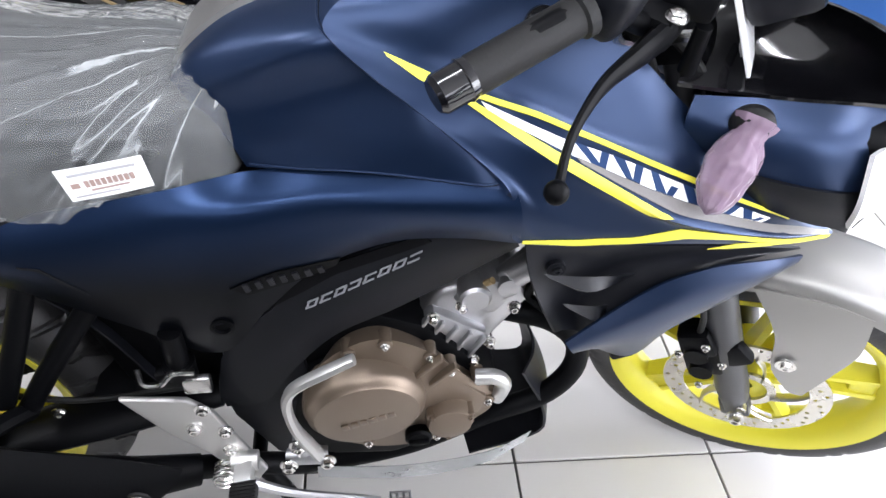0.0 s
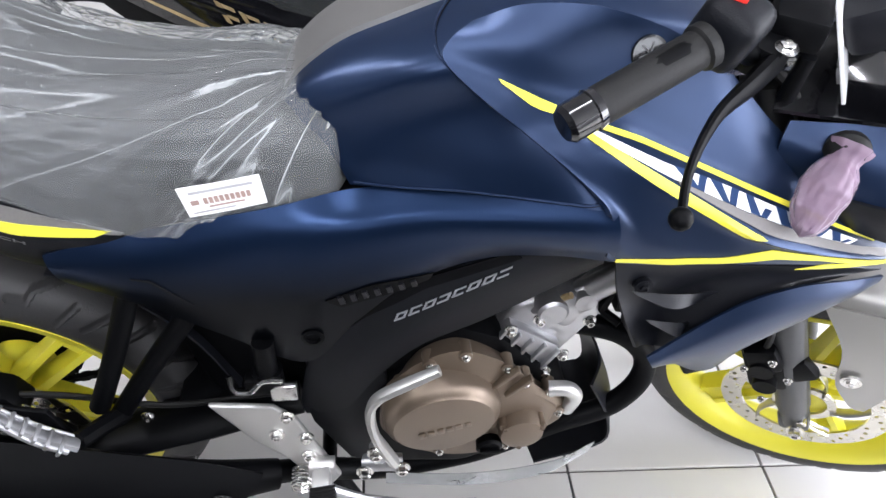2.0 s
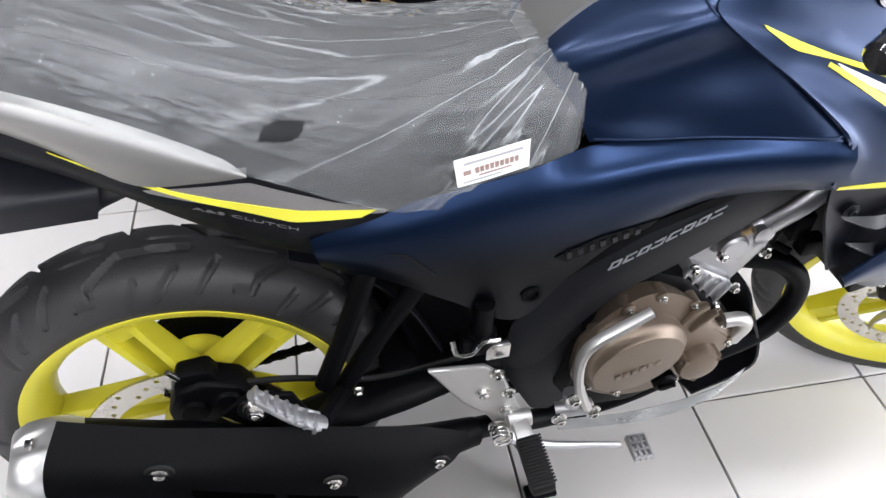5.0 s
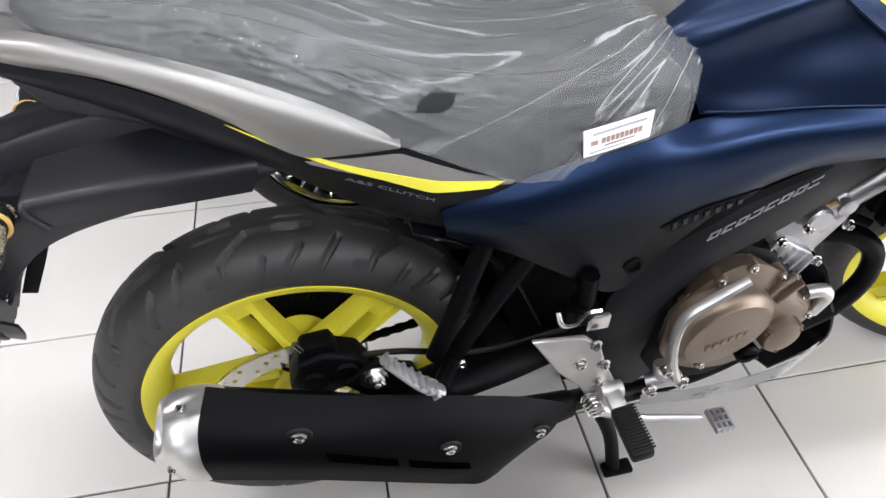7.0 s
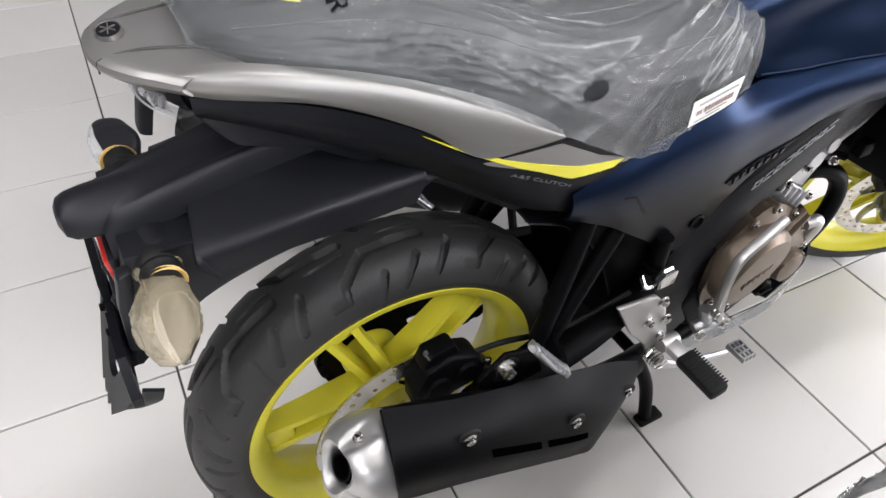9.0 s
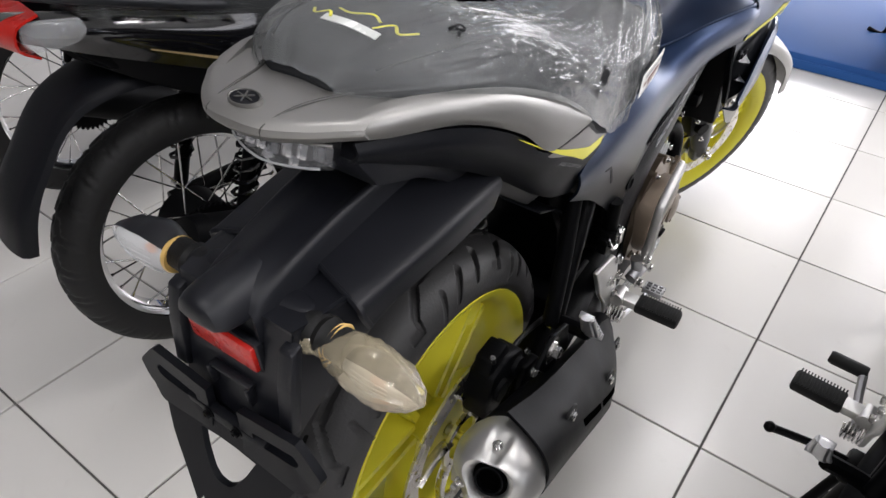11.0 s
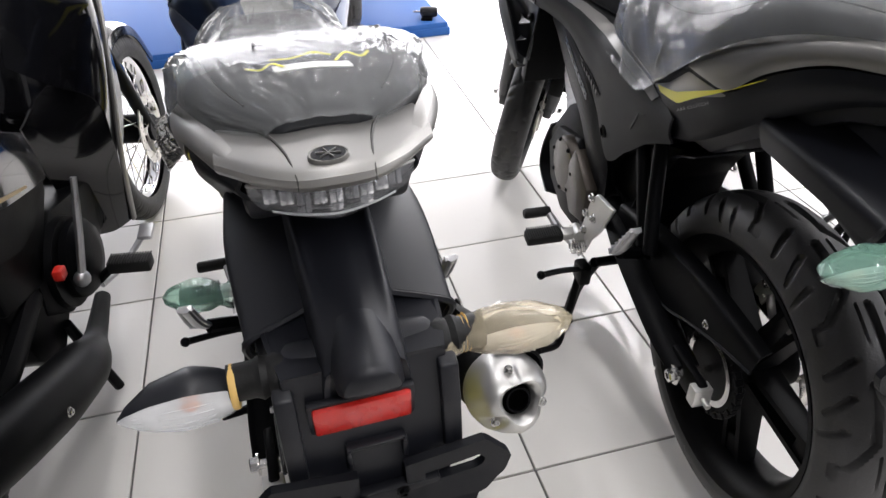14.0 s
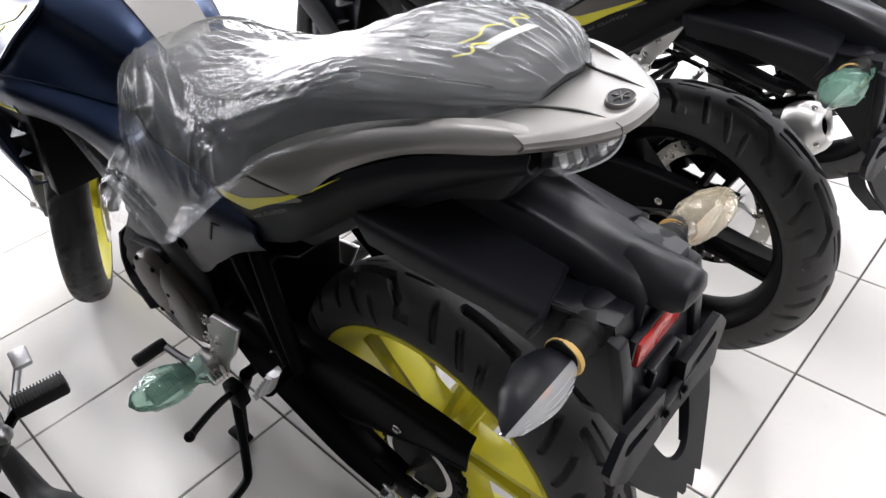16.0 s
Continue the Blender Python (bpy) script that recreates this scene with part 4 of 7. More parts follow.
    part("bracket", join(tube([(0.36, -0.13, 0.532), (0.365, -0.14, 0.515), (0.385, -0.14, 0.512), (0.40, -0.135, 0.525), (0.425, -0.13, 0.52)], 0.004, 6), box((0.425, -0.128, 0.495), (0.035, 0.012, 0.03), 0.003)), M_STEEL, mc)

    # ---- centre stand and side stand
    for s in (-1, 1) if paint["stand"] else ():
        part("centre_stand_leg", join(tube([(0.47, s * 0.09, 0.24), (0.52, s * 0.105, 0.13), (0.545, s * 0.115, 0.012)], 0.0135, 10), box((0.552, s * 0.118, 0.010), (0.06, 0.030, 0.014), 0.005)), M_DULL, top, "black steel centre stand leg standing on the tiles")
    part("centre_stand_bar", tube([(0.47, -0.09, 0.24), (0.47, 0.09, 0.24)], 0.012, 10), M_DULL, top)
    part("stand_tang", join(tube([(0.47, 0.115, 0.225), (0.42, 0.19, 0.27), (0.365, 0.262, 0.31)], 0.007, 8), ball((0.365, 0.262, 0.31), 0.010, 10)), M_DULL, top)
    part("side_stand", join(tube([(0.47, 0.125, 0.225), (0.45, 0.150, 0.13), (0.438, 0.172, 0.045), (0.433, 0.180, 0.030), (0.424, 0.196, 0.030), (0.399, 0.241, 0.050)], 0.0095, 10), box((0.46, 0.125, 0.225), (0.05, 0.03, 0.05), 0.008)), M_DULL, top, "black steel side stand with a bent foot")

    # ---- engine
    eng = part("engine", join(prism([(0.56, 0.50), (0.60, 0.545), (0.66, 0.56), (0.72, 0.535), (0.79, 0.46), (0.83, 0.42), (0.82, 0.345), (0.76, 0.28), (0.70, 0.25), (0.60, 0.24), (0.53, 0.29), (0.515, 0.40)], -0.088, 0.095, 0.012),
                              prism([(0.545, 0.46), (0.60, 0.50), (0.74, 0.47), (0.80, 0.40), (0.77, 0.31), (0.68, 0.262), (0.58, 0.27), (0.53, 0.35)], -0.108, 0.11, 0.010)), M_DULL, top, "dark cast engine block")
    mcase = sheet([[(0.556, -0.112, 0.468), (0.60, -0.116, 0.525), (0.655, -0.116, 0.548), (0.72, -0.114, 0.515), (0.785, -0.110, 0.445), (0.822, -0.104, 0.415)],
                   [(0.550, -0.120, 0.43), (0.60, -0.124, 0.47), (0.66, -0.126, 0.49), (0.72, -0.124, 0.465), (0.785, -0.118, 0.420), (0.822, -0.110, 0.395)],
                   [(0.552, -0.118, 0.385), (0.60, -0.124, 0.39), (0.66, -0.126, 0.39), (0.72, -0.124, 0.385), (0.78, -0.116, 0.375), (0.820, -0.108, 0.370)],
                   [(0.575, -0.112, 0.340), (0.615, -0.116, 0.315), (0.66, -0.116, 0.300), (0.71, -0.114, 0.300), (0.775, -0.110, 0.325), (0.815, -0.102, 0.350)]], 30, 14)
    cc = part("clutch_cover", join(shell(mcase, 0.03, (0.68, 0, 0.4)), prism([(0.565, 0.45), (0.61, 0.515), (0.655, 0.535), (0.72, 0.50), (0.81, 0.41), (0.80, 0.36), (0.71, 0.315), (0.62, 0.325), (0.57, 0.36)], -0.118, -0.08, 0.006)), M_BRONZE, eng, "bronze-painted clutch cover casting")
    part("round_cover", moved(lathe([(0.083, 0.03), (0.083, -0.006), (0.080, -0.015), (0.074, -0.019), (0.071, -0.0235), (0.067, -0.0245), (0.0001, -0.0245)], 56, (0, 0, 0)), pose(0.636, -0.128, 0.433, 6, 0, 4)), M_BRONZE, cc, "raised round bronze cover")
    # raised maker's mark as plain slanted blocks
    part("raised_mark", join(*[box((0.608 + 0.0125 * k, -0.1540 + 0.0009 * k, 0.412 + 0.0035 * k), (0.0095, 0.003, 0.013), 0.001, (6, -14, 4)) for k in range(6)]), M_BRONZE, cc)
    part("small_cover", lathe([(0.034, 0.02), (0.034, -0.012), (0.031, -0.020), (0.018, -0.024), (0.0001, -0.024)], 30, (0.755, -0.122, 0.382)), M_BRONZE, cc)
    for k in range(3):
        part("bolt", join(lathe([(0.008, 0.02), (0.008, -0.016)], 12, (0.755 + 0.031 * math.cos(2.1 * k + 0.5), -0.122, 0.382 + 0.031 * math.sin(2.1 * k + 0.5))), bolt((0.755 + 0.031 * math.cos(2.1 * k + 0.5), -0.138, 0.382 + 0.031 * math.sin(2.1 * k + 0.5)), 0.0045, 0.005)), M_BRONZE, cc)
    part("filler_cap", join(lathe([(0.019, 0), (0.020, -0.012), (0.016, -0.016), (0.0001, -0.016)], 24, (0.712, -0.122, 0.342)), box((0.712, -0.140, 0.342), (0.03, 0.008, 0.006), 0.002)), M_DULL, cc)
    for p in ((0.578, 0.475), (0.615, 0.525), (0.662, 0.540), (0.722, 0.508), (0.752, 0.475), (0.795, 0.440), (0.812, 0.398), (0.788, 0.345), (0.742, 0.318), (0.640, 0.318), (0.585, 0.352)):
        q, _ = on(mcase, *p)
        part("boss", lathe([(0.0095, 0.02), (0.0095, -0.003), (0.008, -0.004), (0.0001, -0.004)], 16, q), M_BRONZE, cc)
        part("bolt", bolt(q + np.array([0, -0.004, 0]), 0.0046, 0.005), M_STEEL, cc)
    part("rib", join(*[box((0.72 + 0.02 * k, -0.125, 0.498 - 0.02 * k), (0.006, 0.012, 0.05), 0.002, (0, 42, 0)) for k in range(2)]), M_BRONZE, cc)
    part("engine_guard", tube([(0.622, -0.160, 0.566), (0.585, -0.162, 0.545), (0.550, -0.162, 0.520), (0.538, -0.162, 0.500), (0.536, -0.162, 0.470), (0.543, -0.160, 0.425), (0.556, -0.156, 0.385), (0.570, -0.155, 0.350)], [0.0085, 0.0095, 0.0095, 0.0095, 0.0095, 0.010, 0.011, 0.011], 8, flat=0.75), M_SATIN, eng, "angular cast aluminium engine guard")
    part("guard_mount", join(tube([(0.527, -0.145, 0.337), (0.552, -0.15, 0.345), (0.58, -0.150, 0.342)], 0.013, 10), tube([(0.545, -0.142, 0.378), (0.548, -0.148, 0.352)], 0.012, 10)), M_ALU, eng)
    for p in ((0.527, 0.337), (0.580, 0.342), (0.543, 0.385)):
        part("mount_bolt", bolt((p[0], -0.158, p[1]), 0.0095, 0.010), M_STEEL, eng)
    part("water_elbow", tube([(0.790, -0.112, 0.452), (0.815, -0.116, 0.455), (0.832, -0.112, 0.432), (0.828, -0.105, 0.392)], 0.0115, 12), M_SATIN, eng, "white metal water elbow")
    cyl = part("cylinder", join(prism([(0.695, 0.50), (0.735, 0.575), (0.835, 0.600), (0.865, 0.555), (0.80, 0.445), (0.76, 0.44)], -0.062, 0.062, 0.012),
                                prism([(0.70, 0.505), (0.728, 0.552), (0.81, 0.50), (0.79, 0.445)], -0.078, 0.07, 0.010),
                                prism([(0.752, 0.562), (0.80, 0.605), (0.845, 0.585), (0.812, 0.532)], -0.074, 0.07, 0.010),
                                tube([(0.80, -0.055, 0.565), (0.84, -0.055, 0.605), (0.87, -0.05, 0.635)], 0.018, 10)), M_ALU, eng, "bare cast aluminium cylinder and head")
    for p in ((0.708, 0.505), (0.728, 0.545), (0.79, 0.452), (0.81, 0.49), (0.765, 0.565), (0.835, 0.56)):
        part("bolt", bolt((p[0], -0.08, p[1]), 0.007, 0.009), M_STEEL, cyl)
    part("sensor", tube([(0.795, -0.068, 0.592), (0.803, -0.075, 0.604)], 0.005, 8), M_GOLD, cyl, "brass temperature sensor")
    for k in range(5):
        part("rib", box((0.712 + 0.020 * k, -0.080, 0.527 - 0.012 * k), (0.006, 0.010, 0.045), 0.002, (0, 28, 0)), M_ALU, cyl)
    part("cam_boss", join(lathe([(0.022, 0.02), (0.022, -0.008), (0.018, -0.012), (0.0001, -0.012)], 24, (0.782, -0.072, 0.575)), lathe([(0.015, 0.02), (0.015, -0.008), (0.0001, -0.01)], 20, (0.826, -0.070, 0.590))), M_ALU, cyl)
    part("coolant_hose", tube([(0.835, -0.06, 0.60), (0.862, -0.068, 0.632), (0.895, -0.072, 0.672)], 0.019, 14), M_ALU, cyl, "cast coolant neck")
    lc = part("left_cover", join(lathe([(0.070, -0.03), (0.070, 0.010), (0.064, 0.020), (0.045, 0.024), (0.0001, 0.024)], 48, (0.63, 0.112, 0.42)), prism([(0.47, 0.44), (0.56, 0.50), (0.62, 0.40), (0.56, 0.33), (0.48, 0.35)], 0.10, 0.135, 0.008)), M_DBRONZE, eng, "dark bronze generator cover")
    for k in range(7):
        an = 2 * math.pi * k / 7 + 0.3
        part("bolt", bolt((0.63 + 0.062 * math.cos(an), 0.131, 0.42 + 0.062 * math.sin(an)), 0.005, 0.005, "y", 1), M_DULL, lc)
    part("radiator", box((0.955, 0, 0.60), (0.035, 0.26, 0.22), 0.006, (0, -18, 0)), M_DULL, top, "black finned radiator")
    part("belly_pan", shell(sheet([[(0.872, -0.08, 0.41), (0.915, -0.085, 0.325), (0.918, -0.088, 0.262), (0.80, -0.108, 0.245)],
                                   [(0.900, -0.03, 0.405), (0.935, -0.03, 0.32), (0.930, -0.03, 0.245), (0.80, -0.03, 0.212)],
                                   [(0.900, 0.03, 0.405), (0.935, 0.03, 0.32), (0.930, 0.03, 0.245), (0.80, 0.03, 0.212)],
                                   [(0.872, 0.08, 0.41), (0.915, 0.085, 0.325), (0.918, 0.088, 0.262), (0.80, 0.108, 0.245)]], 16, 12), 0.004, (0.8, 0, 0.4)), M_BLACK, top, "black plastic engine undercover")
    part("undercover_film", shell(sheet([[(0.90, -0.095, 0.278), (0.83, -0.112, 0.255), (0.70, -0.112, 0.232), (0.56, -0.105, 0.235)],
                                         [(0.89, -0.100, 0.256), (0.82, -0.118, 0.228), (0.70, -0.118, 0.205), (0.56, -0.110, 0.212)]], 20, 4), 0.001), M_FILM2, top, "loose strip of clear plastic wrap")
    part("reservoir_bracket", join(box((0.88, -0.07, 0.60), (0.03, 0.03, 0.05), 0.006), box((0.895, -0.09, 0.575), (0.035, 0.025, 0.03), 0.005), tube([(0.87, -0.07, 0.62), (0.86, -0.06, 0.56), (0.88, -0.08, 0.55)], 0.007, 8)), M_DULL, top)

    # ---- main frame cover with the model mark
    fr = sheet([[(0.452, -0.100, 0.505), (0.475, -0.104, 0.552), (0.525, -0.108, 0.603), (0.572, -0.114, 0.655), (0.646, -0.117, 0.705), (0.712, -0.120, 0.728), (0.800, -0.118, 0.735)],
                [(0.442, -0.104, 0.44), (0.485, -0.110, 0.49), (0.53, -0.114, 0.55), (0.585, -0.118, 0.60), (0.655, -0.120, 0.655), (0.72, -0.122, 0.69), (0.810, -0.118, 0.712)],
                [(0.446, -0.102, 0.405), (0.50, -0.108, 0.42), (0.545, -0.110, 0.49), (0.60, -0.112, 0.556), (0.675, -0.112, 0.60), (0.74, -0.110, 0.64), (0.82, -0.105, 0.69)]], 40, 12)
    for s in (-1, 1):
        f1 = shell(fr, 0.012, (0.6, 0, 0.6))
        f2 = prism([(0.446, 0.43), (0.50, 0.46), (0.555, 0.51), (0.565, 0.44), (0.535, 0.36), (0.565, 0.30), (0.535, 0.275), (0.505, 0.285), (0.455, 0.385)], -0.104, -0.088, 0.004)
        if s > 0:
            f1, f2 = flipped(f1), flipped(f2)
        fc = part("frame_cover", join(f1, f2), M_GREY, top, "dark grey twin-spar frame cover")
        ed = decal(fr, [(0.485, 0.588), (0.540, 0.640), (0.60, 0.684), (0.70, 0.727)], [(0.482, 0.566), (0.542, 0.622), (0.602, 0.668), (0.712, 0.718)], 20, 3, 0.003)
        part("recess", ed if s < 0 else flipped(ed), M_DULL, fc, "black slashed recess")
        bars = []
        def stroke(xa, za, xb, zb, w_):
            bars.append(decal(fr, [(xa, za + w_), (xb, zb + w_)], [(xa, za), (xb, zb)], 4, 2, 0.0015))
        for k in range(8):
            u = k / 8
            xa, za = 0.567 + 0.136 * u, 0.611 + 0.084 * u
            w_, h_, r_ = 0.0135, 0.0105, 0.0080
            stroke(xa, za, xa + w_, za + r_, 0.0024)
            stroke(xa + 0.003, za + h_, xa + w_ + 0.003, za + h_ + r_, 0.0024)
            if k % 4 != 3:
                bars.append(decal(fr, [(xa + 0.003, za + h_), (xa + 0.006, za + h_ + 0.0015)], [(xa, za), (xa + 0.003, za + 0.0015)], 3, 2, 0.0015))
            if k % 3 != 1:
                bars.append(decal(fr, [(xa + w_, za + h_ + r_ - 0.001), (xa + w_ + 0.003, za + h_ + r_)], [(xa + w_ - 0.003, za + r_), (xa + w_, za + r_ + 0.001)], 3, 2, 0.0015))
        for b_ in bars:
            part("mark_stroke", b_ if s < 0 else flipped(b_), M_LTXT, fc, "silver slanted stroke")

    # ---- side cover: blue along the top, dark grey below
    sc = sheet([[(0.198, -0.121, 0.736), (0.250, -0.116, 0.750), (0.300, -0.112, 0.761), (0.435, -0.116, 0.791), (0.521, -0.091, 0.796), (0.60, -0.112, 0.813), (0.69, -0.143, 0.825), (0.755, -0.168, 0.830), (0.785, -0.178, 0.824)],
                [(0.200, -0.124, 0.722), (0.262, -0.126, 0.728), (0.330, -0.128, 0.738), (0.440, -0.131, 0.760), (0.525, -0.128, 0.772), (0.60, -0.140, 0.790), (0.69, -0.162, 0.802), (0.755, -0.179, 0.808), (0.790, -0.183, 0.805)],
                [(0.203, -0.120, 0.702), (0.275, -0.126, 0.694), (0.350, -0.126, 0.684), (0.450, -0.126, 0.685), (0.535, -0.127, 0.718), (0.61, -0.138, 0.753), (0.69, -0.155, 0.770), (0.755, -0.170, 0.775), (0.795, -0.176, 0.775)],
                [(0.206, -0.110, 0.684), (0.280, -0.114, 0.648), (0.360, -0.111, 0.590), (0.455, -0.106, 0.526), (0.522, -0.110, 0.606), (0.585, -0.120, 0.680), (0.665, -0.128, 0.724), (0.74, -0.148, 0.744), (0.800, -0.164, 0.748)]], 56, 18)
    side_ob = {}
    for s in (-1, 1):
        g = shell(sc, 0.004, (0.5, 0, 0.7))
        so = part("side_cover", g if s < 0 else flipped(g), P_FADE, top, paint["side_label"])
        side_ob[s] = so
        if paint["edge"]:
            # light grey decal that paints the sheen on the upturned edge
            eg = decal(sc, [(0.26, 0.748), (0.435, 0.786), (0.525, 0.790), (0.60, 0.806), (0.69, 0.818)], [(0.27, 0.736), (0.437, 0.772), (0.526, 0.778), (0.60, 0.795), (0.69, 0.808)], 30, 3, 0.0012)
            part("edge_strip", eg if s < 0 else flipped(eg), M_DSILVER, so, "grey strip painted as the sheen of the top edge")
        ve = decal(sc, [(0.486, 0.656), (0.54, 0.682), (0.611, 0.701)], [(0.505, 0.642), (0.56, 0.662), (0.606, 0.686)], 14, 3, 0.002)
        part("vent", ve if s < 0 else flipped(ve), M_DULL, so, "black slotted vent")
        fl = join(*[decal(sc, [(0.50 + 0.014 * k, 0.663 + 0.0042 * k), (0.506 + 0.014 * k, 0.665 + 0.0042 * k)], [(0.503 + 0.014 * k, 0.650 + 0.0045 * k), (0.509 + 0.014 * k, 0.652 + 0.0045 * k)], 2, 2, 0.0045) for k in range(7)])
        part("vent_slat", fl if s < 0 else flipped(fl), M_BLACK, so)
        q, nn = on(sc, 0.467, 0.584)
        ho = lathe([(0.013, 0.002), (0.0145, -0.002), (0.010, -0.003), (0.009, 0.001), (0.0001, 0.001)], 24, (q[0], q[1] - 0.0015, q[2]))
        part("hole", ho if s < 0 else flipped(ho), M_DULL, so, "black plug with a clip")
        cr_ = decal(sc, [(0.280, 0.706), (0.302, 0.702), (0.338, 0.657)], [(0.281, 0.7035), (0.300, 0.699), (0.335, 0.653)], 12, 2, 0.0015)
        part("crease", cr_ if s < 0 else flipped(cr_), M_GREY, so)

    # ---- what lies behind the panels
    part("inner_frame", prism([(0.20, 0.70), (0.30, 0.755), (0.50, 0.785), (0.75, 0.82), (0.95, 0.80), (0.98, 0.72), (0.80, 0.69), (0.66, 0.62), (0.56, 0.55), (0.50, 0.43), (0.45, 0.43), (0.45, 0.53), (0.33, 0.61)], -0.088, 0.088, 0.01), M_DULL, top, "dark frame spars and airbox")
    part("tank_shell", prism([(0.48, 0.80), (0.49, 0.88), (0.56, 0.94), (0.66, 0.975), (0.80, 0.985), (0.90, 0.955), (0.95, 0.88), (0.93, 0.80)], -0.075, 0.075, 0.02), M_DULL, top)
    part("undertail", prism([(-0.20, 0.925), (-0.16, 0.955), (-0.05, 0.935), (0.05, 0.895), (0.20, 0.80), (0.30, 0.755), (0.24, 0.68), (0.15, 0.69), (0.02, 0.785), (-0.10, 0.86), (-0.17, 0.885)], -0.075, 0.075, 0.01), M_BLACK, top, "black undertail tray")
    # ---- tank panels
    tk = sheet([[(0.452, -0.036, 0.878), (0.472, -0.042, 0.908), (0.513, -0.044, 0.942), (0.566, -0.044, 0.966), (0.64, -0.045, 0.995), (0.74, -0.045, 1.015), (0.84, -0.045, 1.005), (0.90, -0.04, 0.985)],
                [(0.455, -0.058, 0.884), (0.480, -0.070, 0.908), (0.525, -0.080, 0.934), (0.58, -0.092, 0.960), (0.65, -0.098, 0.982), (0.74, -0.098, 0.992), (0.84, -0.095, 0.980), (0.90, -0.09, 0.955)],
                [(0.462, -0.069, 0.882), (0.492, -0.083, 0.890), (0.540, -0.100, 0.918), (0.60, -0.119, 0.950), (0.66, -0.112, 0.965), (0.74, -0.112, 0.965), (0.84, -0.108, 0.945), (0.90, -0.10, 0.92)],
                [(0.478, -0.076, 0.862), (0.515, -0.083, 0.862), (0.565, -0.094, 0.880), (0.63, -0.112, 0.905), (0.69, -0.134, 0.910), (0.76, -0.132, 0.910), (0.84, -0.122, 0.90), (0.90, -0.11, 0.88)],
                [(0.500, -0.080, 0.834), (0.530, -0.086, 0.830), (0.585, -0.104, 0.842), (0.655, -0.134, 0.858), (0.715, -0.155, 0.865), (0.775, -0.150, 0.865), (0.84, -0.140, 0.86), (0.90, -0.13, 0.85)],
                [(0.519, -0.086, 0.798), (0.560, -0.104, 0.806), (0.620, -0.127, 0.818), (0.68, -0.149, 0.826), (0.735, -0.168, 0.830), (0.770, -0.176, 0.830), (0.84, -0.150, 0.825), (0.90, -0.14, 0.82)]], 48, 30)
    for s in (-1, 1):
        g = shell(tk, 0.004, (0.65, 0, 0.85))
        to = part("tank_side", g if s < 0 else flipped(g), P_MAIN, top, paint["tank_label"])
        seam = []
        for run in ([(0.524, 0.802), (0.575, 0.810), (0.632, 0.821), (0.69, 0.828), (0.757, 0.833), (0.770, 0.837), (0.762, 0.848), (0.694, 0.899), (0.648, 0.931), (0.607, 0.957), (0.602, 0.972), (0.622, 0.990)],):
            pts = [on(tk, *p)[0] + on(tk, *p)[1] * 0.0003 for p in cat(run, 60)]
            seam.append(tube(pts, 0.0009, 6, False))
        sg = join(*seam)
        part("seam", sg if s < 0 else flipped(sg), M_DULL, to, "narrow dark panel gap")
        bead = tube([on(tk, *p)[0] + on(tk, *p)[1] * 0.0006 + np.array([-0.0012, 0, 0.0012]) for p in cat([(0.524, 0.802), (0.575, 0.810), (0.632, 0.821), (0.69, 0.828), (0.757, 0.833), (0.770, 0.837), (0.762, 0.848), (0.694, 0.899), (0.648, 0.931), (0.607, 0.957), (0.602, 0.972), (0.622, 0.990)], 60)], 0.0013, 6, False)
        part("panel_edge", bead if s < 0 else flipped(bead), P_MAIN, to, "rounded edge of the raised panel")
    crown = sheet([[(0.448, s, 0.876 + 0.004 * (s == 0)) for s in (-0.036, 0, 0.036)], [(0.470, s, 0.912) for s in (-0.043, 0, 0.043)], [(0.513, s, 0.948) for s in (-0.045, 0, 0.045)],
                   [(0.566, s, 0.972) for s in (-0.045, 0, 0.045)], [(0.64, s, 1.001) for s in (-0.046, 0, 0.046)], [(0.74, s, 1.021) for s in (-0.046, 0, 0.046)], [(0.84, s, 1.011) for s in (-0.046, 0, 0.046)], [(0.91, s, 0.985) for s in (-0.04, 0, 0.04)]], 9, 40)
    part("tank_crown", shell(crown, 0.006, (0.65, 0, 0.8)), P_CROWN, top, "silver tank centre cover")
    part("tank_cap", lathe([(0.036, -0.006), (0.037, 0.004), (0.030, 0.008), (0.0001, 0.008)], 32, (0.77, 0, 1.022), "z"), M_DULL, top)

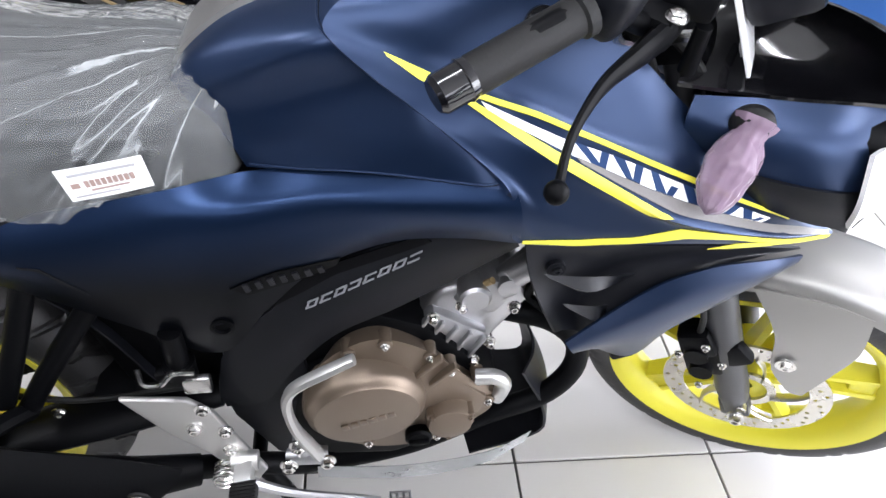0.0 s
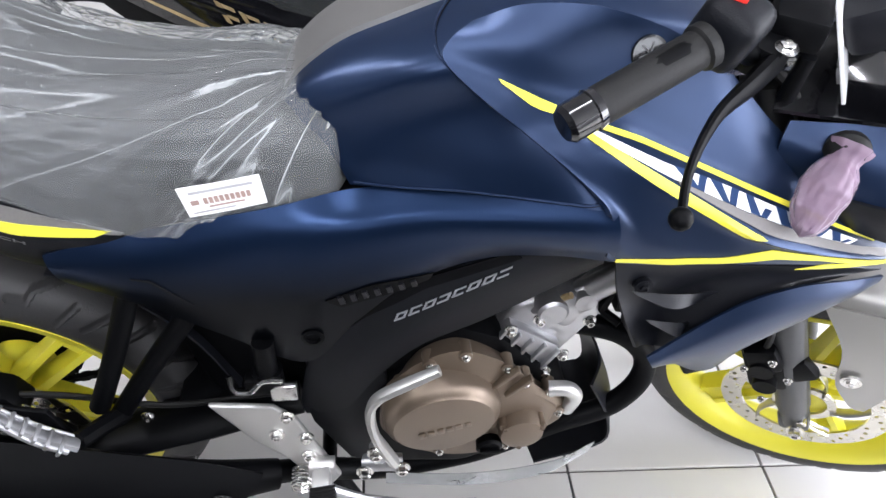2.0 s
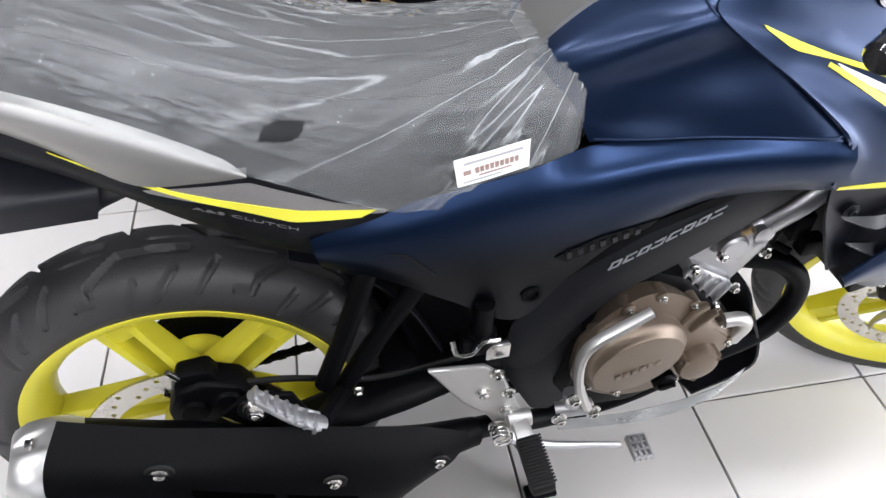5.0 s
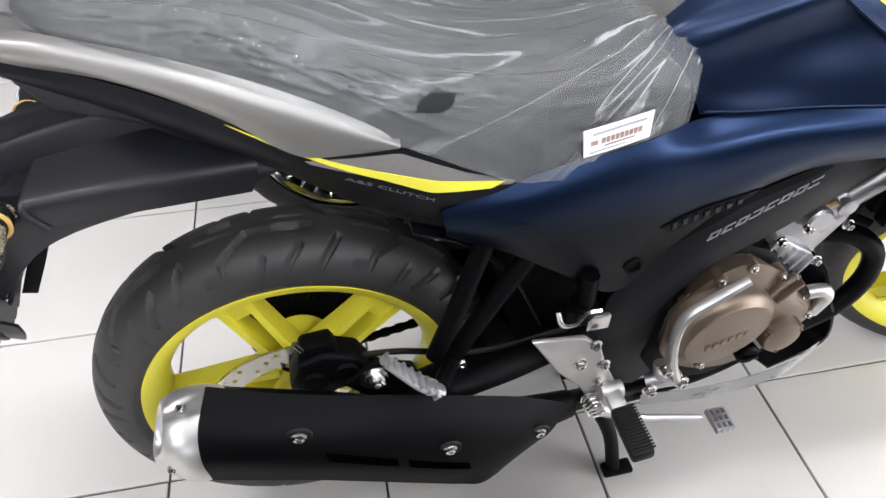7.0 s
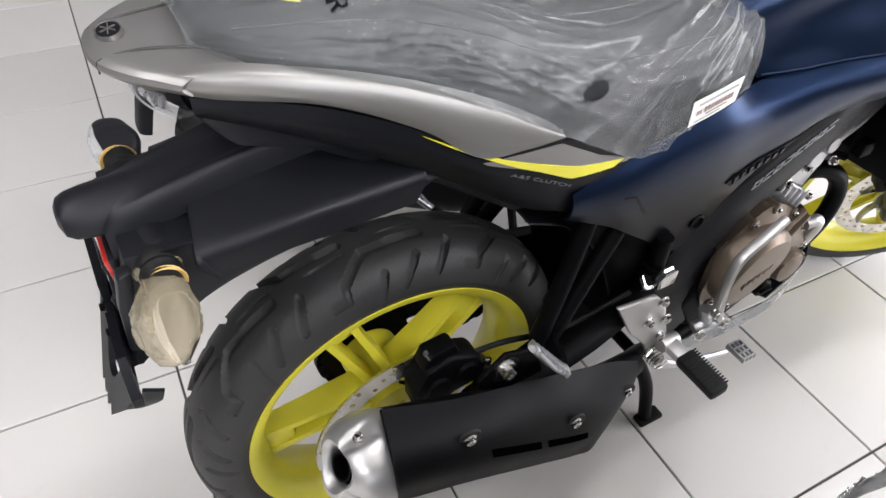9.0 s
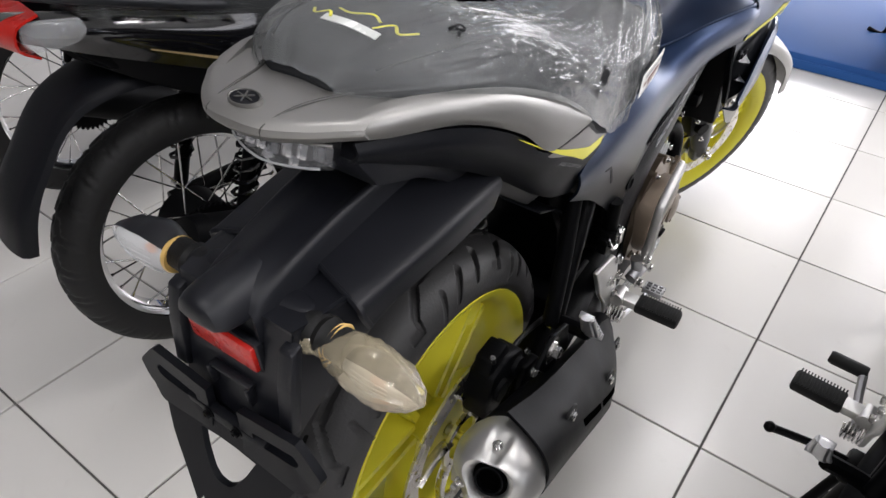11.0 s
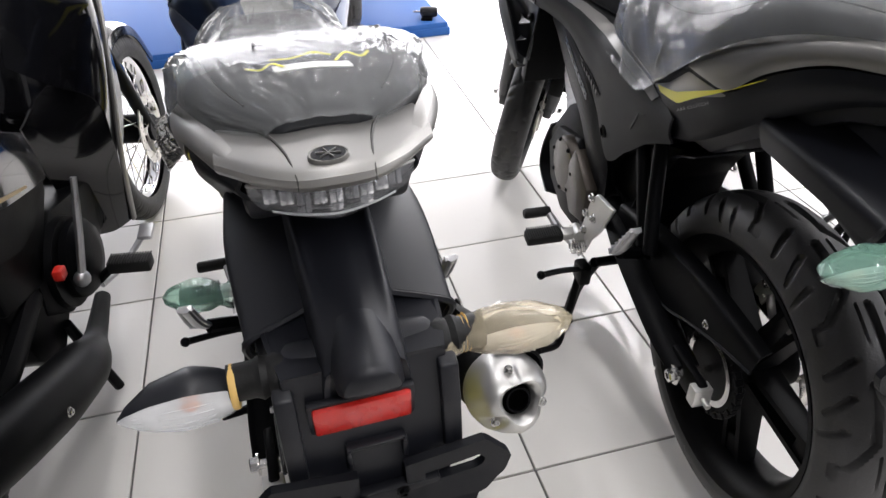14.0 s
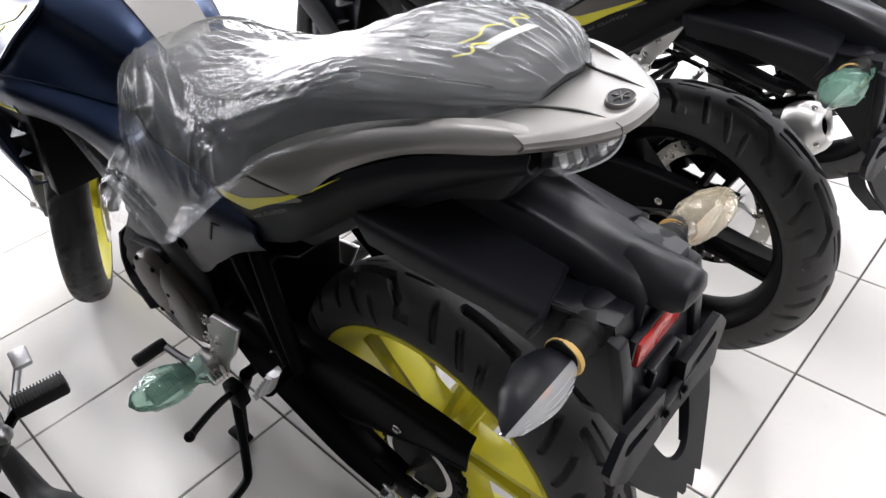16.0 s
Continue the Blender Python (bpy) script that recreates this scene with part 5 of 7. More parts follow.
    # ---- shroud with stripes, scoop and winglet
    sh = sheet([[(0.632, -0.106, 0.992), (0.680, -0.104, 1.007), (0.76, -0.103, 1.003), (0.86, -0.105, 0.965), (0.96, -0.114, 0.885), (1.09, -0.135, 0.785), (1.172, -0.150, 0.739)],
                [(0.612, -0.114, 0.978), (0.672, -0.119, 0.974), (0.755, -0.120, 0.945), (0.87, -0.128, 0.902), (0.985, -0.140, 0.842), (1.10, -0.148, 0.775), (1.172, -0.150, 0.739)],
                [(0.606, -0.120, 0.962), (0.67, -0.126, 0.942), (0.75, -0.132, 0.915), (0.86, -0.144, 0.870), (0.98, -0.160, 0.822), (1.10, -0.160, 0.765), (1.172, -0.151, 0.738)],
                [(0.642, -0.138, 0.932), (0.705, -0.150, 0.905), (0.775, -0.162, 0.882), (0.860, -0.182, 0.842), (0.945, -0.199, 0.804), (1.08, -0.184, 0.764), (1.172, -0.152, 0.737)],
                [(0.694, -0.156, 0.897), (0.745, -0.166, 0.870), (0.800, -0.172, 0.846), (0.870, -0.181, 0.816), (0.955, -0.194, 0.792), (1.08, -0.183, 0.760), (1.171, -0.152, 0.736)],
                [(0.760, -0.175, 0.846), (0.785, -0.177, 0.826), (0.820, -0.176, 0.795), (0.875, -0.179, 0.776), (0.960, -0.191, 0.780), (1.08, -0.182, 0.757), (1.170, -0.152, 0.735)],
                [(0.778, -0.179, 0.822), (0.790, -0.178, 0.795), (0.825, -0.172, 0.762), (0.880, -0.176, 0.760), (0.962, -0.189, 0.768), (1.08, -0.181, 0.753), (1.169, -0.152, 0.732)],
                [(0.788, -0.172, 0.762), (0.800, -0.168, 0.752), (0.830, -0.168, 0.747), (0.880, -0.174, 0.751), (0.962, -0.187, 0.761), (1.08, -0.180, 0.750), (1.168, -0.152, 0.729)]], 52, 42)
    scoop = sheet([[(0.808, -0.155, 0.742), (0.87, -0.160, 0.742), (0.95, -0.172, 0.745), (1.05, -0.170, 0.738), (1.145, -0.150, 0.712)],
                   [(0.818, -0.158, 0.70), (0.87, -0.150, 0.69), (0.92, -0.145, 0.69), (0.97, -0.165, 0.70), (1.03, -0.172, 0.712)],
                   [(0.838, -0.162, 0.652), (0.87, -0.148, 0.64), (0.90, -0.142, 0.635), (0.93, -0.165, 0.645), (0.97, -0.175, 0.665)],
                   [(0.866, -0.162, 0.598), (0.88, -0.152, 0.59), (0.90, -0.150, 0.585), (0.92, -0.168, 0.60), (0.94, -0.176, 0.62)]], 26, 18)
    wing = sheet([[(0.872, -0.182, 0.602), (0.955, -0.184, 0.690), (1.02, -0.182, 0.718), (1.09, -0.172, 0.716), (1.148, -0.155, 0.705)],
                  [(0.880, -0.184, 0.590), (0.965, -0.190, 0.660), (1.03, -0.188, 0.690), (1.10, -0.176, 0.698), (1.145, -0.156, 0.695)],
                  [(0.890, -0.176, 0.574), (0.970, -0.182, 0.608), (1.04, -0.180, 0.648), (1.09, -0.170, 0.672), (1.135, -0.154, 0.684)],
                  [(0.905, -0.150, 0.564), (0.975, -0.160, 0.542), (1.02, -0.158, 0.600), (1.07, -0.152, 0.645), (1.125, -0.145, 0.672)]], 28, 14)
    for s in (-1, 1):
        side = (lambda g: g) if s < 0 else flipped
        so = part("shroud", side(shell(sh, 0.004, (0.9, 0, 0.8))), P_MAIN, top, paint["shroud_label"])
        bq, bn = on(sh, 0.800, 0.965)
        mb = Matrix.Translation(bq + bn * 0.001) @ Vector(bn).to_track_quat("Z", "Y").to_matrix().to_4x4()
        bg = part("round_badge", side(moved(lathe([(0.0001, 0.0012), (0.0150, 0.0012), (0.0156, 0.0022), (0.0174, 0.0022), (0.0180, 0.0), (0.0180, -0.004)], 36, axis="z"), mb)), M_GLOSS, so, "round gloss black badge")
        part("badge_mark", side(moved(join(*[box((0.0068 * math.cos(q), 0.0068 * math.sin(q), 0.0016), (0.0090, 0.0016, 0.0012), 0.0003, (0, 0, math.degrees(q))) for q in (0.3, 1.35, 2.4, 3.45, 4.5, 5.55)]), mb)), M_FAINT, bg, "grey strokes")
        st = paint["stripe"]
        part("stripe", side(decal(sh, [(0.657, 0.946), (0.697, 0.929), (0.742, 0.912), (0.80, 0.893), (0.852, 0.872), (0.971, 0.826), (1.101, 0.767)], [(0.660, 0.942), (0.692, 0.922), (0.740, 0.909), (0.798, 0.8895), (0.849, 0.869), (0.966, 0.8238), (1.101, 0.7655)], 44, 3, 0.0014)), st, so, paint["stripe_label"])
        part("stripe", side(decal(sh, [(0.735, 0.908), (0.781, 0.885), (0.825, 0.863), (0.877, 0.837), (0.940, 0.806)], [(0.731, 0.906), (0.770, 0.884), (0.814, 0.859), (0.867, 0.832), (0.916, 0.808)], 30, 3, 0.0014)), st, so)
        part("stripe", side(decal(sh, [(0.80, 0.757), (0.86, 0.760), (0.91, 0.768), (0.955, 0.787), (1.02, 0.775), (1.168, 0.737)], [(0.80, 0.752), (0.86, 0.750), (0.91, 0.758), (0.965, 0.772), (1.02, 0.767), (1.168, 0.733)], 34, 3)), st, so)
        part("stripe", side(decal(sh, [(1.03, 0.758), (1.09, 0.756), (1.165, 0.735)], [(1.00, 0.750), (1.09, 0.748), (1.165, 0.732)], 18, 3)), st, so)
        tb, lb = [(0.745, 0.906), (0.829, 0.871), (0.90, 0.846), (0.970, 0.819), (1.072, 0.775)], [(0.752, 0.899), (0.835, 0.861), (0.915, 0.829), (0.988, 0.802), (1.055, 0.778)]
        part("white_field", side(decal(sh, tb, lb, 30, 4, 0.0008)), M_WHITE, so, "white sticker field")
        part("hexagon_field", side(decal(sh, [(0.838, 0.860), (0.915, 0.8285), (0.988, 0.8015), (1.060, 0.776), (1.164, 0.741)], [(0.842, 0.856), (0.890, 0.833), (0.945, 0.808), (1.04, 0.778), (1.164, 0.739)], 30, 4, 0.0011)), M_GSTICK, so, "grey hexagon-patterned sticker")
        blk = []
        T_, B_ = line(tb[1:], 61), line(lb[1:], 61)
        for k in range(6):
            o = 2 + 9.6 * k
            ix = lambda v: min(60, int(round(o + v)))
            blk.append(decal(sh, [T_[ix(0.4)], T_[ix(3.0)]], [B_[ix(3.2)], B_[ix(5.8)]], 6, 3, 0.0016))
            if k % 3 != 2:
                blk.append(decal(sh, [T_[ix(6.6)], T_[ix(8.6)]], [B_[ix(5.4)], B_[ix(7.4)]], 6, 3, 0.0016))
            else:
                blk.append(decal(sh, [T_[ix(6.6)] * 0.6 + B_[ix(6.6)] * 0.4, T_[ix(8.8)] * 0.6 + B_[ix(8.8)] * 0.4], [B_[ix(6.0)], B_[ix(8.2)]], 6, 3, 0.0016))
        for g_ in blk:
            part("mark_stroke", side(g_), M_BLUINK, so, "dark blue slanted stroke")
        sp = part("scoop", side(shell(scoop, 0.004, (0.9, 0, 0.65))), M_BLACK, top, "black air scoop with fins")
        for k, zz in enumerate((0.700, 0.650)):
            part("fin", side(shell(sheet([[(0.835 + 0.03 * k, -0.163, zz), (0.885 + 0.02 * k, -0.164, zz - 0.006), (0.945 - 0.01 * k, -0.158, zz - 0.012)], [(0.84 + 0.03 * k, -0.166, zz - 0.004), (0.885 + 0.02 * k, -0.178, zz - 0.016), (0.94 - 0.01 * k, -0.150, zz - 0.028)]], 10, 4), 0.003)), M_BLACK, sp)
        part("bolt", side(join(lathe([(0.011, 0.004), (0.011, -0.002), (0.0001, -0.002)], 18, (0.847, -0.161, 0.706)), bolt((0.847, -0.163, 0.706), 0.006, 0.004))), M_GREY, sp)
        part("winglet", side(shell(wing, 0.004, (1.0, 0, 0.7))), P_MAIN, top, paint["wing_label"])

    # ---- seat and its film
    ss = seat_sections()
    xs = np.linspace(ss[0, 0], ss[-1, 0], 50)
    col = [cat(ss, 50)[:, k] for k in range(4)]
    G = np.empty((50, 23, 3))
    for i in range(50):
        x, wd, ze, zc = [c[i] for c in col]
        for j in range(23):
            t = -1 + 2 * j / 22
            yy = wd * math.copysign(abs(math.sin(t * math.pi / 2)) ** 0.85, t) * (1 - 0.06 * (1 - abs(t)))
            zz = ze - 0.012 + (zc - ze + 0.012) * (1 - abs(t) ** 3.2) ** 0.8
            G[i, j] = (x, yy, zz)
    seat = part("seat", grid(G, caps=True), M_SEAT, top, "black vinyl two-level seat")
    part("seam", join(*[tube([(x, y, 0.0) for x, y in ()] or [(G[i, j][0], G[i, j][1], G[i, j][2] + 0.0005) for i in range(4, 46, 3)], 0.0012, 6) for j in (5, 17)]), M_SOFT, seat)
    nf, mf = (340, 181) if paint["sticker"] else (150, 81)
    X, T = np.linspace(-0.188, 0.522, nf)[:, None], np.linspace(-1, 1, mf)[None, :]
    wd, ze, zc = [np.interp(X, col[0], c) for c in col[1:]]
    low_edge = ze - 0.006
    hang = np.interp(X, [-0.17, 0.08, 0.18, 0.26, 0.34, 0.42, 0.52], [0.004, 0.008, 0.025, 0.046, 0.066, 0.088, 0.108]) * paint["hang"]
    tent = np.interp(X, [0.34, 0.44, 0.52], [0.0, 0.006, 0.020])
    # the left side hangs loose below the seat edge
    dn = hang * np.clip((T - 0.70) / 0.30, 0, 1)
    tt = np.where(T > 0, np.minimum(1.0, T / 0.76), T)
    YY = (wd + 0.007 + paint["puff"] * np.interp(X, [-0.12, 0.0, 0.12, 0.25], [0, 1, 1, 0])) * np.sign(T) * np.abs(np.sin(tt * math.pi / 2)) ** 0.85 + dn * 0.34
    YY = YY + paint["hang"] * np.interp(X, [0.0, 0.1, 0.2, 0.3, 0.42, 0.52], [0.0, 0.022, 0.040, 0.055, 0.055, 0.030]) * np.clip((T - 0.40) / 0.60, 0, 1) ** 1.2
    ZZ = low_edge + (zc + 0.007 + tent - low_edge) * (1 - np.abs(tt) ** 3.4) ** 0.8 - dn
    XX = X + dn * np.interp(X, [0.2, 0.5], [0.0, 0.62])
    # pleats that fan out from the tail of the tank, long folds along the seat, small crinkles in patches
    sd = 37.0 * (T > 0)
    arc = np.abs(T) * 0.17
    ang = np.arctan2(arc, 0.53 - X)
    far = np.hypot(0.53 - X, arc)
    near = np.interp(far, [0.03, 0.10, 0.25, 0.42, 0.55], [0.2, 1.0, 0.8, 0.25, 0.04])
    pleat = 0.0042 * fold(ang * 5.0 + sd, far * 1.4, 3, 5.0, 1.3) + 0.0022 * fold(ang * 12 + sd, far * 2.6, 8, 4.6, 1.3)
    long = 0.0034 * fold(X * 2.4 + T * 1.3, T * 5.0 + X * 1.2, 5, 6.0, 1.4) + 0.0022 * fold(X * 5.5 - T * 2.0, T * 12.0 + X * 5.0, 6, 5.0, 1.4)
    rough_patch = np.clip(ripple(X * 7, T * 3.2, 11) * 3.2 + 0.22, 0.04, 1)
    crinkle = 0.0025 * fold(X * 17 + T * 4, T * 13 - X * 15, 7, 4.6, 1.3) + 0.0013 * fold(X * 40 - T * 9, T * 26 + X * 22, 9, 3.4, 1.3)
    side_loose = np.interp(np.abs(T), [0.2, 0.5, 0.7, 0.92, 1], [0.7, 1.1, 1.7, 1.7, 0.8])
    long = long * np.interp(X, [-0.10, 0.05, 0.2], [0.45, 0.65, 1.0])
    out = pleat * near + (1 - 0.75 * near) * long + np.interp(X, [-0.15, 0.0, 0.2], [0.8, 1.0, 1.0]) * crinkle * rough_patch * side_loose
    F = np.stack([np.broadcast_to(XX, YY.shape), YY + out * np.sin(T * math.pi / 2), ZZ + out * (1 - T**2)], -1)
    # a small torn hole on the right-hand side
    fg = grid(F)
    hv = {k for k, p in enumerate(fg[0]) if p[1] < -0.05 and abs(p[0] - 0.188 - 0.6 * (p[2] - 0.885)) < 0.022 and abs(p[2] - 0.885 + 0.15 * (p[0] - 0.188)) < 0.010}
    fg = fg[0], [f for f in fg[1] if not all(k in hv for k in f)]
    fobj = part("seat_film", fg, M_FILM, top, "crumpled clear plastic film over the seat", sharp=70)
    # price slip under the film, yellow tie
    part("paper_strip", shell(sheet([[(-0.112, 0.030, 1.0035), (-0.115, -0.004, 1.0050), (-0.119, -0.038, 1.0030)], [(-0.123, 0.028, 1.0025), (-0.126, -0.006, 1.0040), (-0.130, -0.040, 1.0020)]], 8, 3), 0.0008), M_PAPER, fobj, "white paper strip under the film")
    for ends in ([(-0.104, 0.052, 1.001), (-0.116, 0.040, 1.003), (-0.108, 0.030, 1.0045), (-0.118, 0.020, 1.0045)], [(-0.116, -0.026, 1.004), (-0.100, -0.038, 1.0045), (-0.110, -0.050, 1.003), (-0.094, -0.060, 1.001)],
                 [(-0.094, 0.030, 1.003), (-0.100, 0.012, 1.0045), (-0.092, -0.008, 1.005), (-0.102, -0.024, 1.0045)]):
        part("tie", tube(ends, 0.0016, 6, n=30, flat=0.4), M_YFILM, fobj, "yellow plastic tie under the film")
    for txt_, cx_, cy_ in (("R", -0.080, -0.078), ("L", -0.062, 0.045)):
        lt = lettering(txt_, 0.026, 0.0003)
        vv = np.array(lt[0])
        FF = F.reshape(-1, 3)
        pts = []
        for v in vv:
            q = np.array([cx_ + v[1], cy_ - v[0]])
            m4 = np.argsort((FF[:, 0] - q[0]) ** 2 + (FF[:, 1] - q[1]) ** 2)[:4]
            pts.append((q[0], q[1], FF[m4, 2].max() + 0.0022 + v[2]))
        part("ink_mark", (np.array(pts), lt[1]), M_DULL, fobj, "hand-written black ink letter", flat=True)
    if paint["sticker"]:
        stk = part("dealer_sticker", shell(sheet([[(0.351, -0.130, 0.827), (0.391, -0.129, 0.834), (0.432, -0.127, 0.842)], [(0.358, -0.127, 0.789), (0.396, -0.126, 0.796), (0.436, -0.123, 0.804)]], 8, 4), 0.0008), M_PAPER, fobj, "white dealer sticker with printed lines")
        Q = sheet([[(0.351, -0.1305, 0.827), (0.391, -0.1295, 0.834), (0.432, -0.1275, 0.842)], [(0.358, -0.1275, 0.789), (0.396, -0.1265, 0.796), (0.436, -0.1235, 0.804)]], 20, 12)
        for v0, v1, u0, u1, mm in ((0.16, 0.24, 0.12, 0.9, M_INK), (0.42, 0.62, 0.26, 0.86, M_REDINK), (0.70, 0.75, 0.3, 0.75, M_REDINK), (0.84, 0.89, 0.08, 0.62, M_INK), (0.45, 0.6, 0.1, 0.2, M_REDINK)):
            n_ = 9 if mm is M_REDINK and v1 - v0 > 0.1 and u1 - u0 > 0.3 else 1
            for k in range(n_):
                a0, a1 = u0 + (u1 - u0) * k / n_, u0 + (u1 - u0) * (k + (0.72 if n_ > 1 else 1)) / n_
                pt = lambda a, b: Q[int(round(a * 19)), int(round(b * 11))] * 0 + (Q[0, 0] * (1 - a) * (1 - b) + Q[-1, 0] * a * (1 - b) + Q[0, -1] * (1 - a) * b + Q[-1, -1] * a * b) + np.array([0, -0.0012, 0])
                part("print_bar", shell(np.array([[pt(a0, v0), pt(a0, v1)], [pt(a1, v0), pt(a1, v1)]]), 0.0004), mm, stk)

    # ---- tail: silver rails, centre piece, dark flanks
    rail = sheet([[(-0.200, -0.073, 0.9705), (-0.172, -0.083, 0.974), (-0.133, -0.100, 0.972), (-0.045, -0.121, 0.952), (0.046, -0.131, 0.915), (0.130, -0.136, 0.866), (0.150, -0.140, 0.846)],
                  [(-0.205, -0.082, 0.9690), (-0.184, -0.093, 0.971), (-0.130, -0.113, 0.966), (-0.040, -0.132, 0.940), (0.046, -0.140, 0.898), (0.125, -0.142, 0.858), (0.150, -0.141, 0.845)],
                  [(-0.205, -0.086, 0.960), (-0.184, -0.098, 0.960), (-0.120, -0.119, 0.950), (-0.028, -0.135, 0.915), (0.048, -0.141, 0.870), (0.110, -0.142, 0.850), (0.150, -0.141, 0.844)],
                  [(-0.200, -0.083, 0.951), (-0.180, -0.093, 0.948), (-0.096, -0.116, 0.933), (-0.012, -0.130, 0.892), (0.050, -0.136, 0.846), (0.105, -0.139, 0.842), (0.150, -0.140, 0.843)]], 36, 12)
    flank = sheet([[(-0.200, -0.074, 0.945), (-0.100, -0.112, 0.930), (-0.012, -0.126, 0.889), (0.052, -0.132, 0.842), (0.150, -0.137, 0.839), (0.230, -0.121, 0.790), (0.300, -0.112, 0.758)],
                   [(-0.200, -0.078, 0.935), (-0.100, -0.113, 0.912), (-0.005, -0.124, 0.862), (0.070, -0.130, 0.815), (0.150, -0.130, 0.795), (0.215, -0.122, 0.760), (0.270, -0.116, 0.742)],
                   [(-0.198, -0.072, 0.925), (-0.105, -0.100, 0.895), (0.000, -0.108, 0.835), (0.085, -0.112, 0.775), (0.150, -0.113, 0.738), (0.195, -0.113, 0.722), (0.225, -0.112, 0.715)],
                   [(-0.195, -0.060, 0.918), (-0.110, -0.085, 0.885), (0.004, -0.094, 0.818), (0.095, -0.098, 0.752), (0.155, -0.100, 0.714), (0.190, -0.102, 0.700), (0.212, -0.104, 0.692)]], 40, 12)
    for s in (-1, 1):
        side = (lambda g: g) if s < 0 else flipped
        part("grab_rail", side(shell(rail, 0.010, (0, 0, 0.9))), P_TAIL, top, paint["rail_label"])
        fo = part("tail_flank", side(shell(flank, 0.004, (0, 0, 0.85))), M_GREY, top, "matt dark grey tail side panel")
        part("tail_decal", side(decal(flank, [(0.055, 0.836), (0.150, 0.835), (0.225, 0.787), (0.285, 0.760)], [(0.06, 0.832), (0.13, 0.803), (0.190, 0.776), (0.28, 0.757)], 24, 4, 0.001)), paint["patch"], fo, "grey graphic field")
        part("tail_stripe", side(decal(flank, [(-0.012, 0.885), (0.03, 0.860), (0.078, 0.835), (0.131, 0.812), (0.192, 0.785), (0.230, 0.774), (0.272, 0.764)], [(-0.008, 0.882), (0.034, 0.855), (0.080, 0.828), (0.130, 0.801), (0.184, 0.769), (0.212, 0.764), (0.255, 0.758)], 36, 3, 0.0016)), paint["stripe2"], fo, "thin yellow stripe")
        txt = lettering("A&S CLUTCH", 0.009, 0.0002)
        vv = np.array(txt[0])
        wl = vv[:, 0].max()
        pts = []
        for v in vv:
            u_ = v[0] / wl
            if s > 0:
                u_ = 1 - u_
            xx = 0.092 + 0.096 * u_ + 0.15 * v[1]
            zz = 0.807 - 0.054 * u_ + v[1] * 0.8
            p, nn = on(flank, xx, zz)
            pts.append(p + nn * (0.0016 + v[2]))
        part("lettering", side((np.array(pts), txt[1])), M_FAINT, fo, "small grey lettering", flat=True)
    # centre piece behind the seat with an oval badge
    across = (-0.089, -0.074, -0.058, -0.030, 0.0, 0.030, 0.058, 0.074, 0.089)
    rear = lambda s, k: -0.262 + k + np.interp(abs(s), [0, 0.030, 0.058, 0.075, 0.103], [0.0, 0.005, 0.024, 0.042, 0.072])
    ctr = sheet([[(-0.150, s * 0.92, 0.968 - 0.06 * abs(s)) for s in across], [(rear(s, 0.055) * 0.6 - 0.150 * 0.4, s * 0.97, 0.974 - 0.06 * abs(s)) for s in across],
                 [(rear(s, 0.012), s, 0.974 - 0.05 * abs(s)) for s in across], [(rear(s, 0.0), s * 1.01, 0.969 - 0.05 * abs(s)) for s in across]], 41, 22)
    lip = sheet([[(rear(s, 0.0005), s * 1.01, 0.9685 - 0.05 * abs(s)) for s in across], [(rear(s, -0.001), s * 1.012, 0.963 - 0.03 * abs(s)) for s in across], [(rear(s, 0.006), s, 0.955 - 0.02 * abs(s)) for s in across]], 41, 6)
    co = part("tail_centre", join(shell(ctr, 0.006, (-0.15, 0, 0.9)), shell(lip, 0.005, (-0.15, 0, 0.95))), P_TAIL, top, "silver tail piece behind the seat", sharp=28)
    for s in (-1, 1):
        sm = tube([(-0.170, s * 0.052, 0.9715), (-0.192, s * 0.042, 0.9726), (-0.225, s * 0.034, 0.9736), (-0.2555, s * 0.030, 0.9680), (-0.2570, s * 0.030, 0.957)], [0.0016, 0.0015, 0.0012, 0.0009, 0.0008], 8, n=24)
        part("seam", sm, M_SEAM, co, "shallow grey joint")
    part("badge", moved(join(lathe([(0.0001, 0.002), (0.0165, 0.002), (0.0172, 0.003), (0.0182, 0.003), (0.0190, 0.0), (0.0190, -0.002)], 40, axis="z")), pose(-0.2395, 0.003, 0.9752, 0, -6, 0) @ Matrix.Diagonal((0.60, 0.86, 1, 1))), M_DSILVER, co, "oval dark silver badge")
    part("badge_field", moved(lathe([(0.0001, 0.0026), (0.0158, 0.0026), (0.0158, 0.0)], 40, axis="z"), pose(-0.2395, 0.003, 0.9752, 0, -6, 0) @ Matrix.Diagonal((0.60, 0.86, 1, 1))), M_GREY, co)
    part("badge_spokes", moved(join(*[box((0.0055 * math.cos(a), 0.0055 * math.sin(a), 0.003), (0.0120, 0.0011, 0.0018), 0.0002, (0, 0, math.degrees(a))) for a in (0.3, 1.35, 2.4, 3.45, 4.5, 5.55)]), pose(-0.2395, 0.003, 0.9752, 0, -6, 0) @ Matrix.Diagonal((0.60, 0.86, 1, 1))), M_DSILVER, co)
    # tail lamp
    span = (-0.066, -0.048, -0.024, 0, 0.024, 0.048, 0.066)
